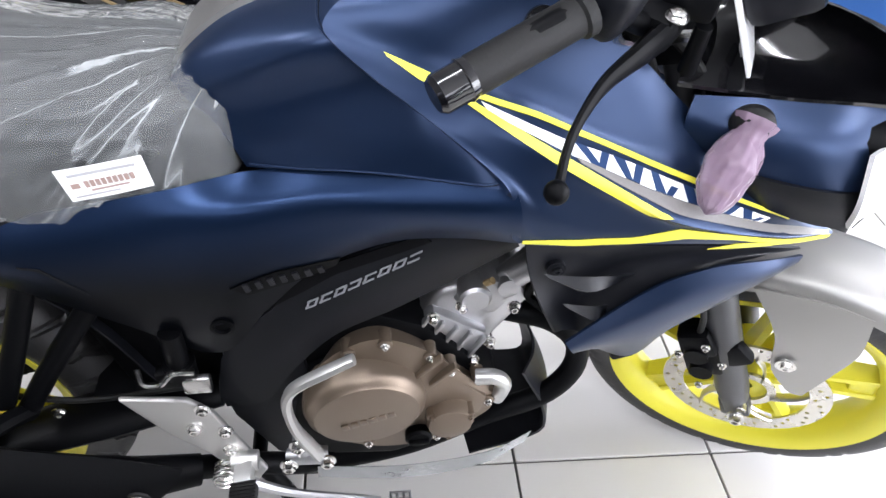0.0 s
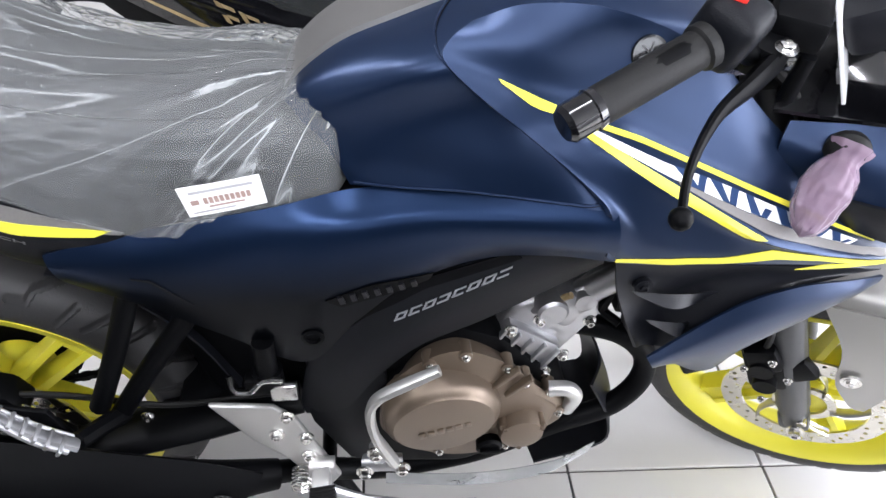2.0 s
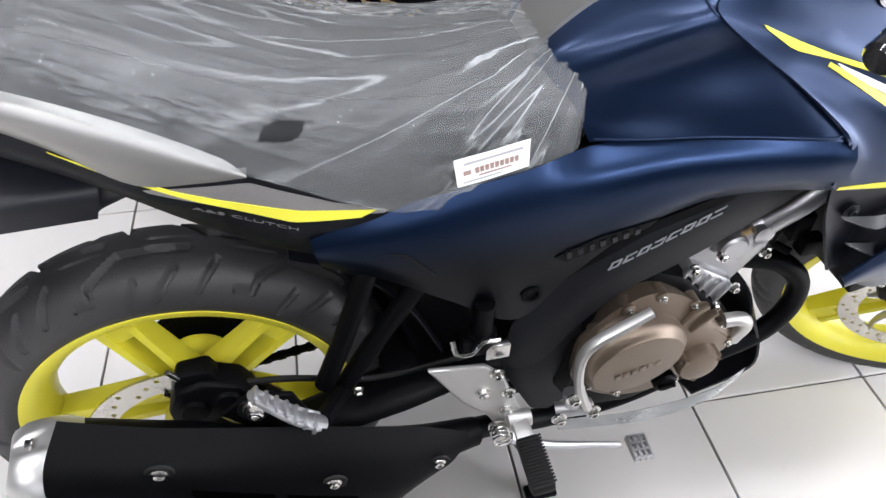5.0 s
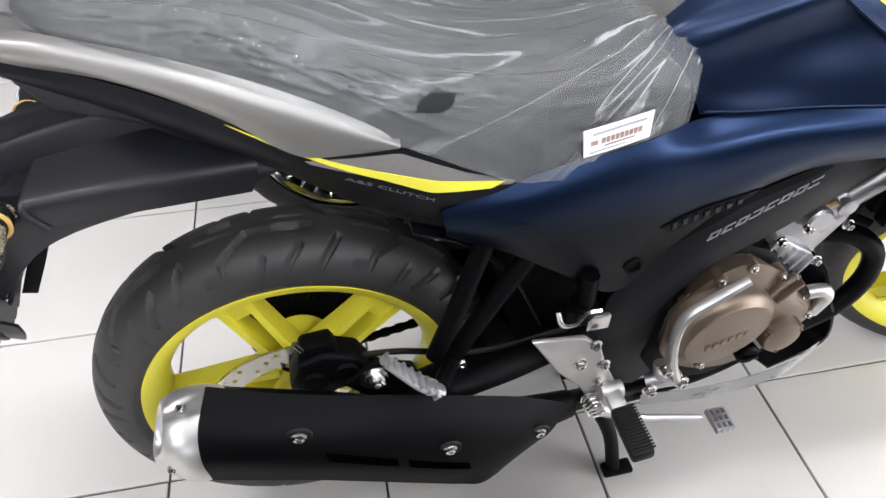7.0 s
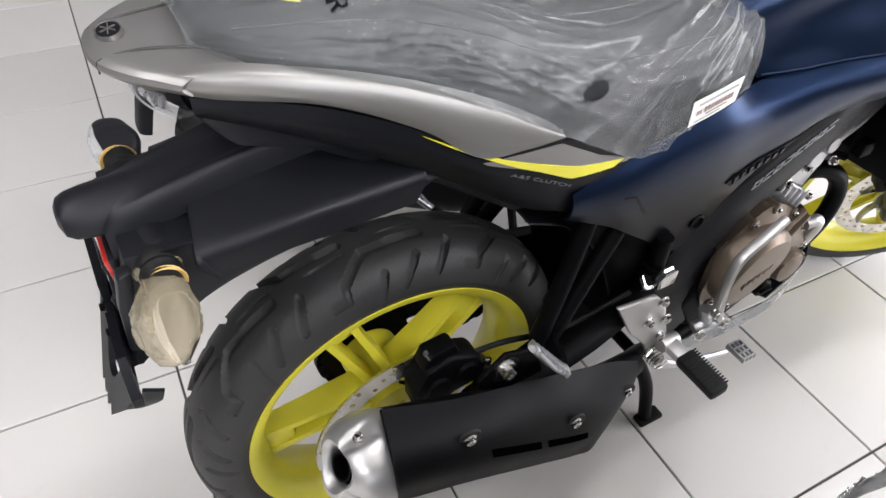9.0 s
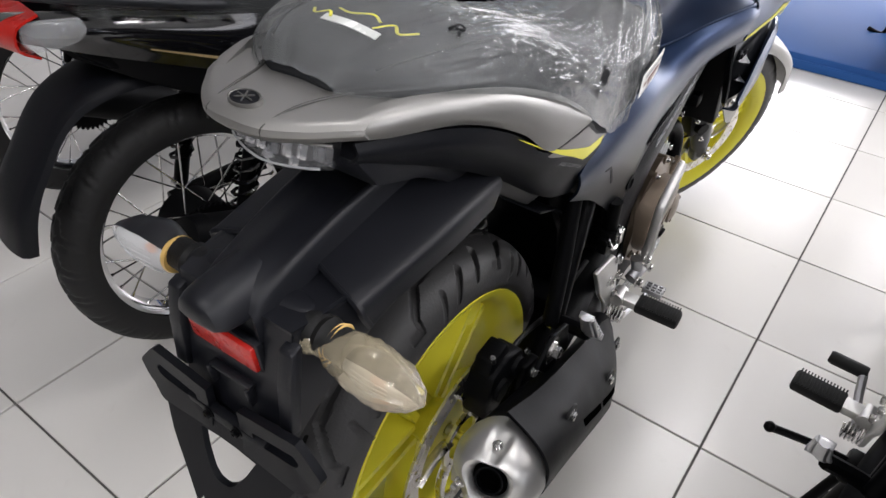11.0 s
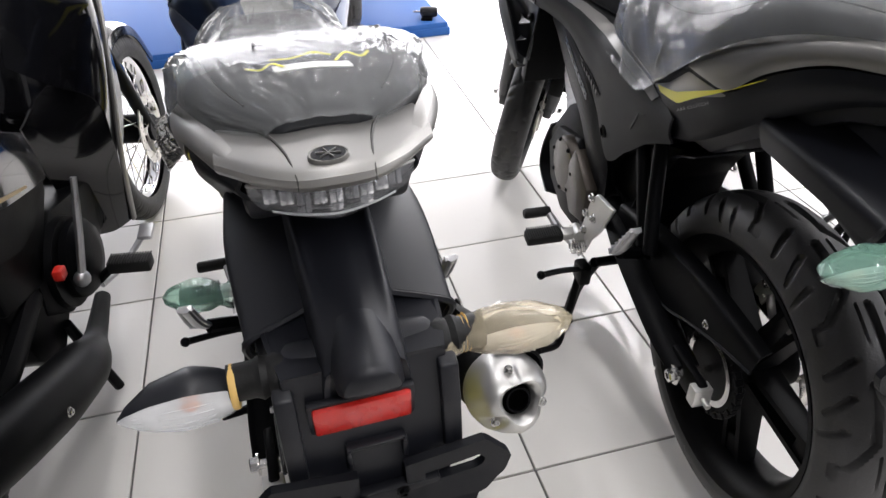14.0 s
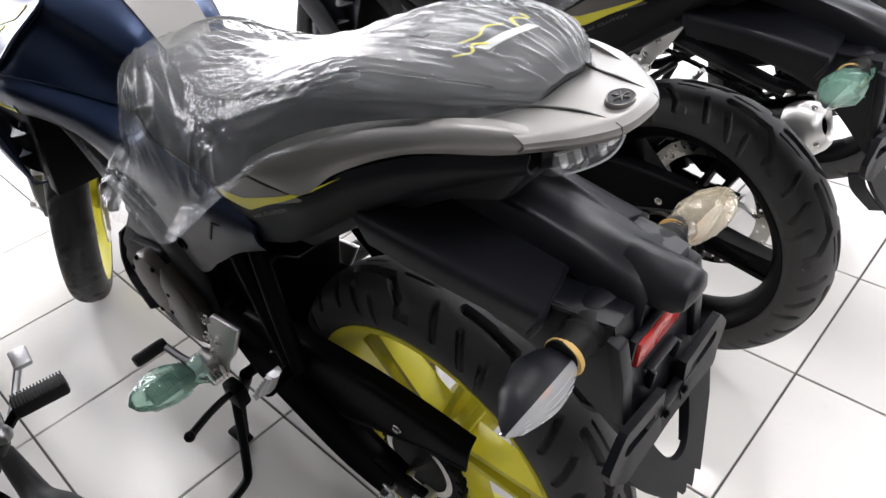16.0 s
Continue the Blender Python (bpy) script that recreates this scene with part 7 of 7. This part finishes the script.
    part("screen", turned(shell(sheet([[(1.06, s * 0.9, 1.10) for s in (-0.09, 0, 0.09)], [(1.12, s, 1.07) for s in (-0.105, 0, 0.105)], [(1.20, s, 1.0) for s in (-0.09, 0, 0.09)], [(1.255, s * 0.8, 0.928) for s in (-0.07, 0, 0.07)]], 12, 14), 0.004, (1.1, 0, 0.85))), M_GLOSS, top, "gloss black fly screen")
    tops = sheet([[(1.00, s, 0.935 + 0.03 * (s == 0)) for s in (-0.112, -0.06, 0, 0.06, 0.112)], [(1.10, s * 0.85, 0.936 + 0.05 * (s == 0)) for s in (-0.108, -0.06, 0, 0.06, 0.108)],
                  [(1.18, s * 0.7, 0.938 + 0.03 * (s == 0)) for s in (-0.10, -0.05, 0, 0.05, 0.10)], [(1.252, s * 0.4, 0.928) for s in (-0.10, -0.05, 0, 0.05, 0.10)]], 20, 16)
    part("cowl_top", turned(shell(tops, 0.004, (1.1, 0, 0.85))), M_GLOSS, top, "gloss black top of the headlamp cowl")
    part("headlamp_body", turned(box((1.13, 0, 0.868), (0.20, 0.19, 0.11), 0.03, (0, 0, 0), 3)), M_DULL, top)
    part("instrument", turned(box((1.06, 0, 1.02), (0.07, 0.15, 0.05), 0.012, (0, -35, 0))), M_BLACK, top, "black instrument panel")
    if paint["sticker"]:
        card = part("price_card", turned(box((1.032, -0.030, 0.998), (0.004, 0.11, 0.13), 0.001, (0, -28, 0))), M_WHITE, top, "white price card with black field")
        part("card_field", turned(box((1.0265, -0.030, 1.009), (0.003, 0.102, 0.085), 0.0005, (0, -28, 0))), M_GLOSS, card)
        part("print_bar", turned(join(*[box((1.0465, -0.072 + 0.016 * k, 0.962), (0.003, 0.011, 0.012), 0.0003, (0, -28, 0)) for k in range(6)])), M_INK, card)
    return top

# ---------------------------------------------------------------- step-through motorcycle
def spoked_wheel(owner, name, at, r, half, drum, label):
    rim = lathe([(r, -half), (r + 0.005, -half), (r + 0.004, -half * 0.8), (r - 0.012, -half * 0.5), (r - 0.013, half * 0.5), (r + 0.004, half * 0.8), (r + 0.005, half), (r, half),
                 (r - 0.018, half * 0.55), (r - 0.018, -half * 0.55)], 90, at, closed=True)
    w = part(name, rim, M_CHROME, owner, label)
    part("tyre", moved(tyre(r + 0.068, r, half * 1.65, FRONT_GROOVES, 26, 420, 40, 0.0036), Matrix.Translation(at)), M_RUBBER2, w, "black road tyre")
    part("hub", lathe([(0.012, -0.07), (0.04, -0.07), (drum, -0.055), (drum, 0.03), (0.045, 0.05), (0.03, 0.075), (0.012, 0.075)], 40, at), M_DULL, w)
    sp = []
    for k in range(32):
        a = 2 * math.pi * k / 32
        tw = 0.55 * (1 if k % 4 < 2 else -1)
        y = 0.03 if k % 2 else -0.045
        p0 = (at[0] + drum * 0.96 * math.cos(a + tw), at[1] + y, at[2] + drum * 0.96 * math.sin(a + tw))
        p1 = (at[0] + (r - 0.015) * math.cos(a), at[1], at[2] + (r - 0.015) * math.sin(a))
        sp.append(tube([p0, p1], 0.0019, 6, False))
        sp.append(tube([np.array(p1) * 0.94 + np.array(p0) * 0.06, p1], 0.0034, 6, False))
    part("spokes", join(*sp), M_STEEL, w, "thin steel wire spokes")
    return w


def moped(name, label, at, group):
    top = thing(name, label, "motorcycle", at, group)
    A, B = (0, 0, 0.330), (1.345, -0.015, 0.286)
    spoked_wheel(top, "rear_wheel", A, 0.220, 0.026, 0.072, "chrome spoked wheel with a drum hub")
    fw = spoked_wheel(top, "front_wheel", B, 0.220, 0.023, 0.045, "chrome spoked wheel with a disc")
    part("brake_disc", moved(brake_disc(0.11, -0.06), Matrix.Translation(B)), M_DISC, fw, "drilled steel disc")
    part("sprocket", moved(chain_ring(0.08, 36, -0.070, -0.064), Matrix.Translation(A)), M_DULL, top)
    for s in (-1, 1):
        part("swing_arm", tube([(0.0, s * 0.105, 0.33), (0.2, s * 0.10, 0.345), (0.42, s * 0.07, 0.36)], 0.019, 10, flat=1.3), M_DULL, top)
        sh_ = part("shock_absorber", tube([(0.035, s * 0.125, 0.345), (0.115, s * 0.125, 0.63)], 0.016, 12, False), M_DULL, top, "black shock absorber with a coil spring")
        part("coil", tube([(0.05 + 0.05 * k / 60 + 0.024 * math.cos(k * 0.8), s * 0.125 + 0.024 * math.sin(k * 0.8), 0.41 + 0.19 * k / 60) for k in range(61)], 0.0042, 6, False), M_GLOSS, sh_)
        part("shock_foot", join(lathe([(0.016, -0.012), (0.016, 0.012)], 14, (0.035, s * 0.128, 0.35), "y"), bolt((0.035, s * 0.14, 0.35), 0.009, 0.01, way=s)), M_STEEL, sh_)
    # silencer with a long black cover on the right
    mu = part("silencer", tube([(-0.085, -0.165, 0.415), (0.02, -0.165, 0.372), (0.20, -0.160, 0.290), (0.36, -0.150, 0.225), (0.46, -0.13, 0.195), (0.62, -0.10, 0.19)], [0.050, 0.058, 0.060, 0.054, 0.024, 0.018], 22), M_DULL, top, "matt black exhaust silencer")
    dv = Vector((-0.93, 0, 0.36))
    mm = Matrix.Translation((-0.085, -0.165, 0.415)) @ dv.to_track_quat("Z", "Y").to_matrix().to_4x4()
    part("outlet", moved(lathe([(0.053, -0.02), (0.048, 0.012), (0.022, 0.016), (0.014, 0.016), (0.013, -0.01), (0.0001, -0.01)], 28, axis="z"), mm), M_DULL, mu)
    part("silencer_bolt", bolt((0.13, -0.222, 0.325), 0.007, 0.006), M_STEEL, mu)
    # body sides, gloss black with a gold line
    bd = sheet([[(-0.245, -0.050, 0.850), (-0.12, -0.092, 0.838), (0.05, -0.122, 0.806), (0.20, -0.132, 0.772), (0.36, -0.118, 0.722), (0.52, -0.090, 0.668), (0.62, -0.070, 0.62)],
                [(-0.240, -0.062, 0.825), (-0.12, -0.108, 0.805), (0.05, -0.138, 0.765), (0.20, -0.143, 0.722), (0.36, -0.128, 0.668), (0.52, -0.100, 0.61), (0.62, -0.080, 0.565)],
                [(-0.225, -0.055, 0.800), (-0.12, -0.098, 0.765), (0.05, -0.130, 0.705), (0.20, -0.135, 0.650), (0.36, -0.122, 0.595), (0.52, -0.098, 0.545), (0.62, -0.080, 0.515)]], 34, 12)
    lo = sheet([[(-0.20, -0.055, 0.805), (-0.06, -0.105, 0.745), (0.10, -0.128, 0.69), (0.28, -0.125, 0.625), (0.42, -0.112, 0.575), (0.60, -0.085, 0.522)],
                [(-0.16, -0.060, 0.76), (-0.04, -0.100, 0.69), (0.10, -0.118, 0.62), (0.26, -0.115, 0.54), (0.38, -0.105, 0.49), (0.50, -0.085, 0.47)]], 26, 6)
    for s in (-1, 1):
        side = (lambda g: g) if s < 0 else flipped
        bo = part("body_side", side(shell(bd, 0.004, (0.2, 0, 0.7))), M_GLOSS, top, "gloss black body side with a gold line")
        part("gold_line", side(decal(bd, [(-0.06, 0.770), (0.10, 0.716), (0.30, 0.638), (0.50, 0.566)], [(-0.06, 0.768), (0.10, 0.709), (0.30, 0.629), (0.50, 0.560)], 26, 2)), M_GOLD, bo, "gold pinstripe")
        bl = []
        for k in range(4):
            xa, za = 0.170 + 0.042 * k, 0.7455 - 0.0165 * k
            bl.append(decal(bd, [(xa, za), (xa + 0.010, za - 0.004)], [(xa + 0.020, za - 0.038), (xa + 0.030, za - 0.042)], 5, 2))
            bl.append(decal(bd, [(xa + 0.012, za - 0.005), (xa + 0.034, za - 0.013)], [(xa + 0.016, za - 0.012), (xa + 0.037, za - 0.020)], 4, 2))
            bl.append(decal(bd, [(xa + 0.022, za - 0.024), (xa + 0.040, za - 0.030)], [(xa + 0.026, za - 0.031), (xa + 0.043, za - 0.037)], 4, 2))
        for g_ in bl:
            part("mark_stroke", side(g_), M_GOLD, bo, "pale gold stroke")
        part("lower_cover", side(shell(lo, 0.004, (0.2, 0, 0.6))), M_DULL, top, "matt black lower cover")
        part("grab_bar", side(tube([(0.12, -0.125, 0.806), (0.02, -0.140, 0.830), (-0.12, -0.120, 0.862), (-0.22, -0.08, 0.880), (-0.25, -0.0, 0.886)], 0.0095, 12)), M_BLACK, top, "gloss black grab bar")
    part("inner_body", prism([(-0.2, 0.82), (0.1, 0.79), (0.45, 0.69), (0.6, 0.6), (0.6, 0.5), (0.45, 0.36), (0.30, 0.40), (0.30, 0.53), (0.0, 0.66), (-0.15, 0.76)], -0.085, 0.085, 0.01), M_DULL, top, "dark frame and battery box")
    tlp = part("tail_lamp", shell(sheet([[(-0.20, s, 0.848) for s in (-0.085, 0, 0.085)], [(-0.262 + 3 * s * s, s, 0.835) for s in (-0.092, 0, 0.092)], [(-0.262 + 3 * s * s, s, 0.80) for s in (-0.085, 0, 0.085)], [(-0.21, s, 0.775) for s in (-0.07, 0, 0.07)]], 12, 10), 0.004, (-0.15, 0, 0.8)), M_RED, top, "red tail lamp with clear indicators")
    for s in (-1, 1):
        part("clear_lens", shell(sheet([[(-0.15, s * 0.104, 0.838), (-0.19, s * 0.094, 0.840), (-0.225, s * 0.080, 0.838)], [(-0.145, s * 0.110, 0.818), (-0.19, s * 0.102, 0.815), (-0.232, s * 0.082, 0.812)], [(-0.16, s * 0.100, 0.800), (-0.19, s * 0.092, 0.794), (-0.22, s * 0.076, 0.790)]], 10, 8), 0.003, (-0.15, 0, 0.8)), M_LENS, tlp)
    # rear mudguard
    fen = []
    for yy, rr in ((-0.075, 0.0), (-0.066, 0.022), (0, 0.032), (0.066, 0.022), (0.075, 0.0)):
        fen.append([(0.05, yy, 0.66 + rr), (-0.08, yy, 0.69 + rr), (-0.19, yy, 0.665 + rr * 0.8), (-0.262 - rr * 0.5, yy, 0.58 + rr * 0.4), (-0.295 - rr, yy, 0.52), (-0.315 - rr, yy, 0.45)])
    part("rear_mudguard", shell(sheet(fen, 26, 12), 0.004, (0, 0, 0.3)), M_GREY, top, "dark grey plastic rear mudguard")
    # seat under film
    Gs = np.empty((34, 17, 3))
    Fs = np.empty((70, 41, 3))
    xs = np.array([-0.165, -0.145, -0.08, 0.05, 0.20, 0.34, 0.46, 0.515])
    wv = np.array([0.06, 0.095, 0.120, 0.135, 0.135, 0.120, 0.092, 0.05])
    zl = np.array([0.850, 0.846, 0.838, 0.808, 0.775, 0.730, 0.690, 0.675])
    zt = np.array([0.858, 0.898, 0.915, 0.905, 0.868, 0.822, 0.780, 0.720])
    for G_, n, m, e in ((Gs, 34, 17, 0.0), (Fs, 70, 41, 0.009)):
        for i in range(n):
            x = -0.165 - e + (0.68 + 2 * e) * i / (n - 1)
            w_, a_, b_ = np.interp(x, xs, wv) + e, np.interp(x, xs, zl) - e, np.interp(x, xs, zt) + e
            for j in range(m):
                t = -1 + 2 * j / (m - 1)
                k = 0.02 * (abs(noise.noise(Vector((x * 30, t * 7, 5)))) + abs(noise.noise(Vector((x * 14, t * 4 + x * 12, 2)))) - 0.35) if e else 0
                G_[i, j] = (x, w_ * math.copysign(abs(math.sin(t * math.pi / 2)) ** 0.8, t) + k * t, a_ + (b_ - a_) * (1 - abs(t) ** 3.5) ** 0.75 + k * (1 - abs(t)))
    st = part("seat", grid(Gs, caps=True), M_SEAT, top, "black vinyl seat")
    fm = part("seat_film", grid(Fs), M_FILM_DARK, top, "crumpled clear plastic film over the seat", sharp=70)
    part("label", shell(sheet([[(0.43, -0.098, 0.795), (0.445, -0.112, 0.745), (0.45, -0.115, 0.705)], [(0.458, -0.095, 0.788), (0.470, -0.104, 0.742), (0.472, -0.108, 0.700)]], 6, 3), 0.001), M_PAPER, fm, "white paper label")
    # engine, pedals, kick lever
    en = part("engine", join(lathe([(0.10, -0.10), (0.105, -0.07), (0.105, 0.09), (0.09, 0.10)], 36, (0.56, 0, 0.34)), prism([(0.44, 0.40), (0.58, 0.46), (0.86, 0.40), (0.88, 0.32), (0.70, 0.25), (0.52, 0.23), (0.42, 0.30)], -0.085, 0.085, 0.012)), M_DULL, top, "dark engine block with fins")
    part("crankcase", prism([(0.29, 0.44), (0.46, 0.42), (0.52, 0.24), (0.42, 0.17), (0.34, 0.25)], -0.078, 0.078, 0.012), M_DULL, en)
    for k in range(6):
        part("cooling_fin", box((0.78 + 0.016 * k, 0, 0.36), (0.006, 0.17, 0.15), 0.001, (0, 12, 0)), M_DULL, en)
    part("clutch_cover", lathe([(0.088, 0.0), (0.088, -0.02), (0.075, -0.035), (0.04, -0.042), (0.0001, -0.042)], 36, (0.58, -0.095, 0.335)), M_DULL, en)
    part("kick_lever", join(tube([(0.50, -0.135, 0.335), (0.52, -0.150, 0.42), (0.545, -0.160, 0.50)], 0.0085, 8), tube([(0.545, -0.160, 0.50), (0.560, -0.165, 0.545)], 0.007, 8), ball((0.50, -0.135, 0.335), 0.018, 12)), M_ALU, en, "cast aluminium kick-start lever")
    part("red_cap", box((0.455, -0.12, 0.385), (0.028, 0.022, 0.026), 0.006), M_REDP, en, "red plastic cap")
    for s in (-1, 1):
        pg = part("foot_peg", box((0.585, s * 0.205, 0.305), (0.040, 0.095, 0.030), 0.007), M_SOFT, top, "black rubber foot peg")
        part("ribs", join(*[box((0.585, s * (0.163 + 0.0058 * k), 0.3205), (0.040, 0.0028, 0.004), 0.0008) for k in range(16)]), M_SOFT, pg)
        part("peg_bar", tube([(0.585, 0, 0.235), (0.585, s * 0.10, 0.25), (0.585, s * 0.165, 0.30)], 0.010, 8), M_DULL, pg)
    part("brake_pedal", join(tube([(0.60, -0.12, 0.24), (0.68, -0.15, 0.24), (0.735, -0.185, 0.275)], 0.0075, 8), box((0.748, -0.195, 0.283), (0.05, 0.035, 0.014), 0.005, (0, -12, 0))), M_ALU, top, "aluminium brake pedal")
    # leg shields and front
    ls = sheet([[(0.720, -0.036, 0.720), (0.780, -0.048, 0.880), (0.850, -0.064, 1.000)], [(0.760, -0.096, 0.660), (0.840, -0.120, 0.840), (0.900, -0.120, 0.980)], [(0.840, -0.148, 0.580), (0.920, -0.164, 0.780), (0.970, -0.152, 0.940)],
                [(0.880, -0.120, 0.340), (0.980, -0.152, 0.560), (1.030, -0.128, 0.860)]], 18, 16)
    ls2 = sheet([[(0.680, -0.040, 0.600), (0.760, -0.088, 0.660), (0.840, -0.148, 0.600)], [(0.720, -0.040, 0.440), (0.780, -0.088, 0.460), (0.865, -0.140, 0.440)], [(0.780, -0.048, 0.260), (0.830, -0.088, 0.240), (0.885, -0.120, 0.240)]], 14, 12)
    for s in (-1, 1):
        side = (lambda g: g) if s < 0 else flipped
        lg = part("leg_shield", side(shell(ls, 0.005, (1.0, 0, 0.7))), M_GLOSS, top, "gloss black leg shield")
        part("lower_shield", side(shell(ls2, 0.005, (1.0, 0, 0.5))), M_GLOSS, top, "gloss black lower leg shield")
        part("edge_trim", side(tube([(0.885, -0.122, 0.240), (0.885, -0.138, 0.400), (0.925, -0.160, 0.620), (0.980, -0.164, 0.800), (1.020, -0.144, 0.930)], 0.006, 8, flat=2.0)), M_SILVER, lg, "silver edge of the leg shield")
        part("fork_leg", tube([(1.345, s * 0.07, 0.286), (1.20, s * 0.065, 0.56), (1.08, s * 0.06, 0.78)], 0.018, 12), M_DULL, top)
        part("handlebar", tube([(0.93, 0, 0.99), (0.90, s * 0.15, 1.02), (0.86, s * 0.31, 1.0)], 0.012, 10), M_DULL, top)
        part("grip", tube([(0.885, s * 0.23, 1.012), (0.857, s * 0.335, 0.998)], 0.017, 14, False), M_SOFT, top)
    part("steering_cover", prism([(0.72, 0.60), (0.84, 0.98), (0.98, 1.02), (1.06, 0.95), (1.02, 0.60), (0.80, 0.50)], -0.06, 0.06, 0.03), M_GLOSS, top, "gloss black steering cover")
    fa = []
    for yy, rr in ((-0.052, 0.28), (-0.045, 0.312), (0, 0.322), (0.045, 0.312), (0.052, 0.28)):
        fa.append([(1.345 + rr * math.cos(radians(t)), yy, 0.286 + rr * math.sin(radians(t))) for t in (25, 60, 95, 130, 160)])
    part("front_mudguard", shell(sheet(fa, 24, 12), 0.004, (1.345, 0, 0.286)), M_GLOSS, top, "gloss black front mudguard")
    for s in (-1, 1):
        part("centre_stand_leg", tube([(0.47, s * 0.08, 0.24), (0.50, s * 0.12, 0.01)], 0.012, 8), M_DULL, top, "black centre stand leg on the tiles")
    return top

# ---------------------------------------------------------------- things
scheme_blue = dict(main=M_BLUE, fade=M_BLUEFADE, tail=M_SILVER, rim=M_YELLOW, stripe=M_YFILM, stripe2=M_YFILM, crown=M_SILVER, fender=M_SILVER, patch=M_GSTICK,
                   rim_label="yellow painted five-spoke cast wheel", side_label="satin blue side cover, darker towards the bottom", tank_label="satin dark blue tank panel",
                   shroud_label="satin blue shroud with yellow stripes", stripe_label="yellow stripe", wing_label="satin blue winglet", rail_label="silver painted grab rail",
                   fender_label="silver painted front mudguard", cowl_label="satin blue headlamp cowl", sticker=True, bag_right=M_CREAM, bag_left=None, bag_front=M_PINK, peg_bag=M_GREEN, hang=1.0, puff=0.0, edge=False, stand=True)
scheme_black = dict(scheme_blue, main=M_MATT, fade=M_MATT, tail=M_DSILVER, rim=M_DULL, stripe=M_DSILVER, crown=M_DSILVER, fender=M_BLACK, patch=M_DSILVER,
                    rim_label="black painted five-spoke cast wheel", side_label="matt dark grey side cover", tank_label="matt dark grey tank panel", shroud_label="matt dark grey shroud",
                    stripe_label="silver stripe", wing_label="matt dark grey winglet", rail_label="dark silver grab rail", fender_label="black front mudguard", cowl_label="matt dark grey headlamp cowl",
                    sticker=False, bag_right=M_CREAM, bag_left=M_GREEN, bag_front=M_GREEN, peg_bag=None, hang=0.25, puff=0.006, edge=True)

bike("motorcycle", "satin blue naked motorcycle with yellow wheels, seat wrapped in film", pose(0, 0, 0), scheme_blue, "sport motorcycles")
bike("motorcycle", "matt black naked motorcycle with black wheels, seat wrapped in film", pose(-0.042, -0.697, 0, 0, 0, -5.6), scheme_black, "sport motorcycles")
bike("motorcycle", "matt black naked motorcycle at the far end of the row", pose(-0.03, -1.51, 0, 0, 0, -5), dict(scheme_black, bag_left=M_CREAM, bag_right=None), "sport motorcycles")
bike("motorcycle", "black naked motorcycle standing on the blue display platform", pose(2.89, -0.487, 0.02, 0, -2.2, -4), dict(scheme_black, bag_left=None, bag_right=None, stand=False), "sport motorcycles")
clamp = thing("floor_clamp", "small black clamp lying on the edge of the blue platform", "clamp", pose(2.88, -0.93, 0.07, 0, 0, -20))
part("body", join(box((0, 0, 0.028), (0.05, 0.085, 0.036), 0.010, (0, 0, 8)), lathe([(0.020, -0.045), (0.024, -0.03), (0.024, 0.03), (0.020, 0.045)], 18, (0.0, 0.0, 0.036), "y")), M_BLACK, clamp)
part("foot", box((-0.01, 0.01, 0.006), (0.08, 0.06, 0.012), 0.003), M_DULL, clamp)
part("screw", tube([(0.01, 0.03, 0.03), (0.03, 0.085, 0.024)], 0.006, 8, False), M_STEEL, clamp)

v1 = moped("step_through_motorcycle", "gloss black step-through motorcycle with chrome spoked wheels, seat in film", pose(0.14, 0.69, 0, 0, 0, -10.4), "step-through motorcycles")
copy_thing(v1, pose(0.34, 1.42, 0, 0, 0, -9.0))

# floor tiles last: one mesh, many tiles
TILE, YAW = 0.41, radians(1.8)
tm = build_mesh("tile", box((0, 0, 0), (TILE - 0.005, TILE - 0.005, 0.012), 0.0012, seg=1), M_TILE, sharp=20)
for i in range(-15, 17):
    for j in range(-13, 14):
        cx = 0.932 + TILE * ((i + 0.5) * math.cos(YAW) + (j + 0.5) * math.sin(YAW))
        cy = 0.010 + TILE * (-(i + 0.5) * math.sin(YAW) + (j + 0.5) * math.cos(YAW))
        if not (x0 + 0.1 < cx < x1 and y0 + 0.1 < cy < y1 - 0.1):
            continue
        t_ob = new("tile", tm)
        t_ob.parent = floor
        t_ob.matrix_world = pose(cx, cy, -0.006, 0, 0, -math.degrees(YAW))
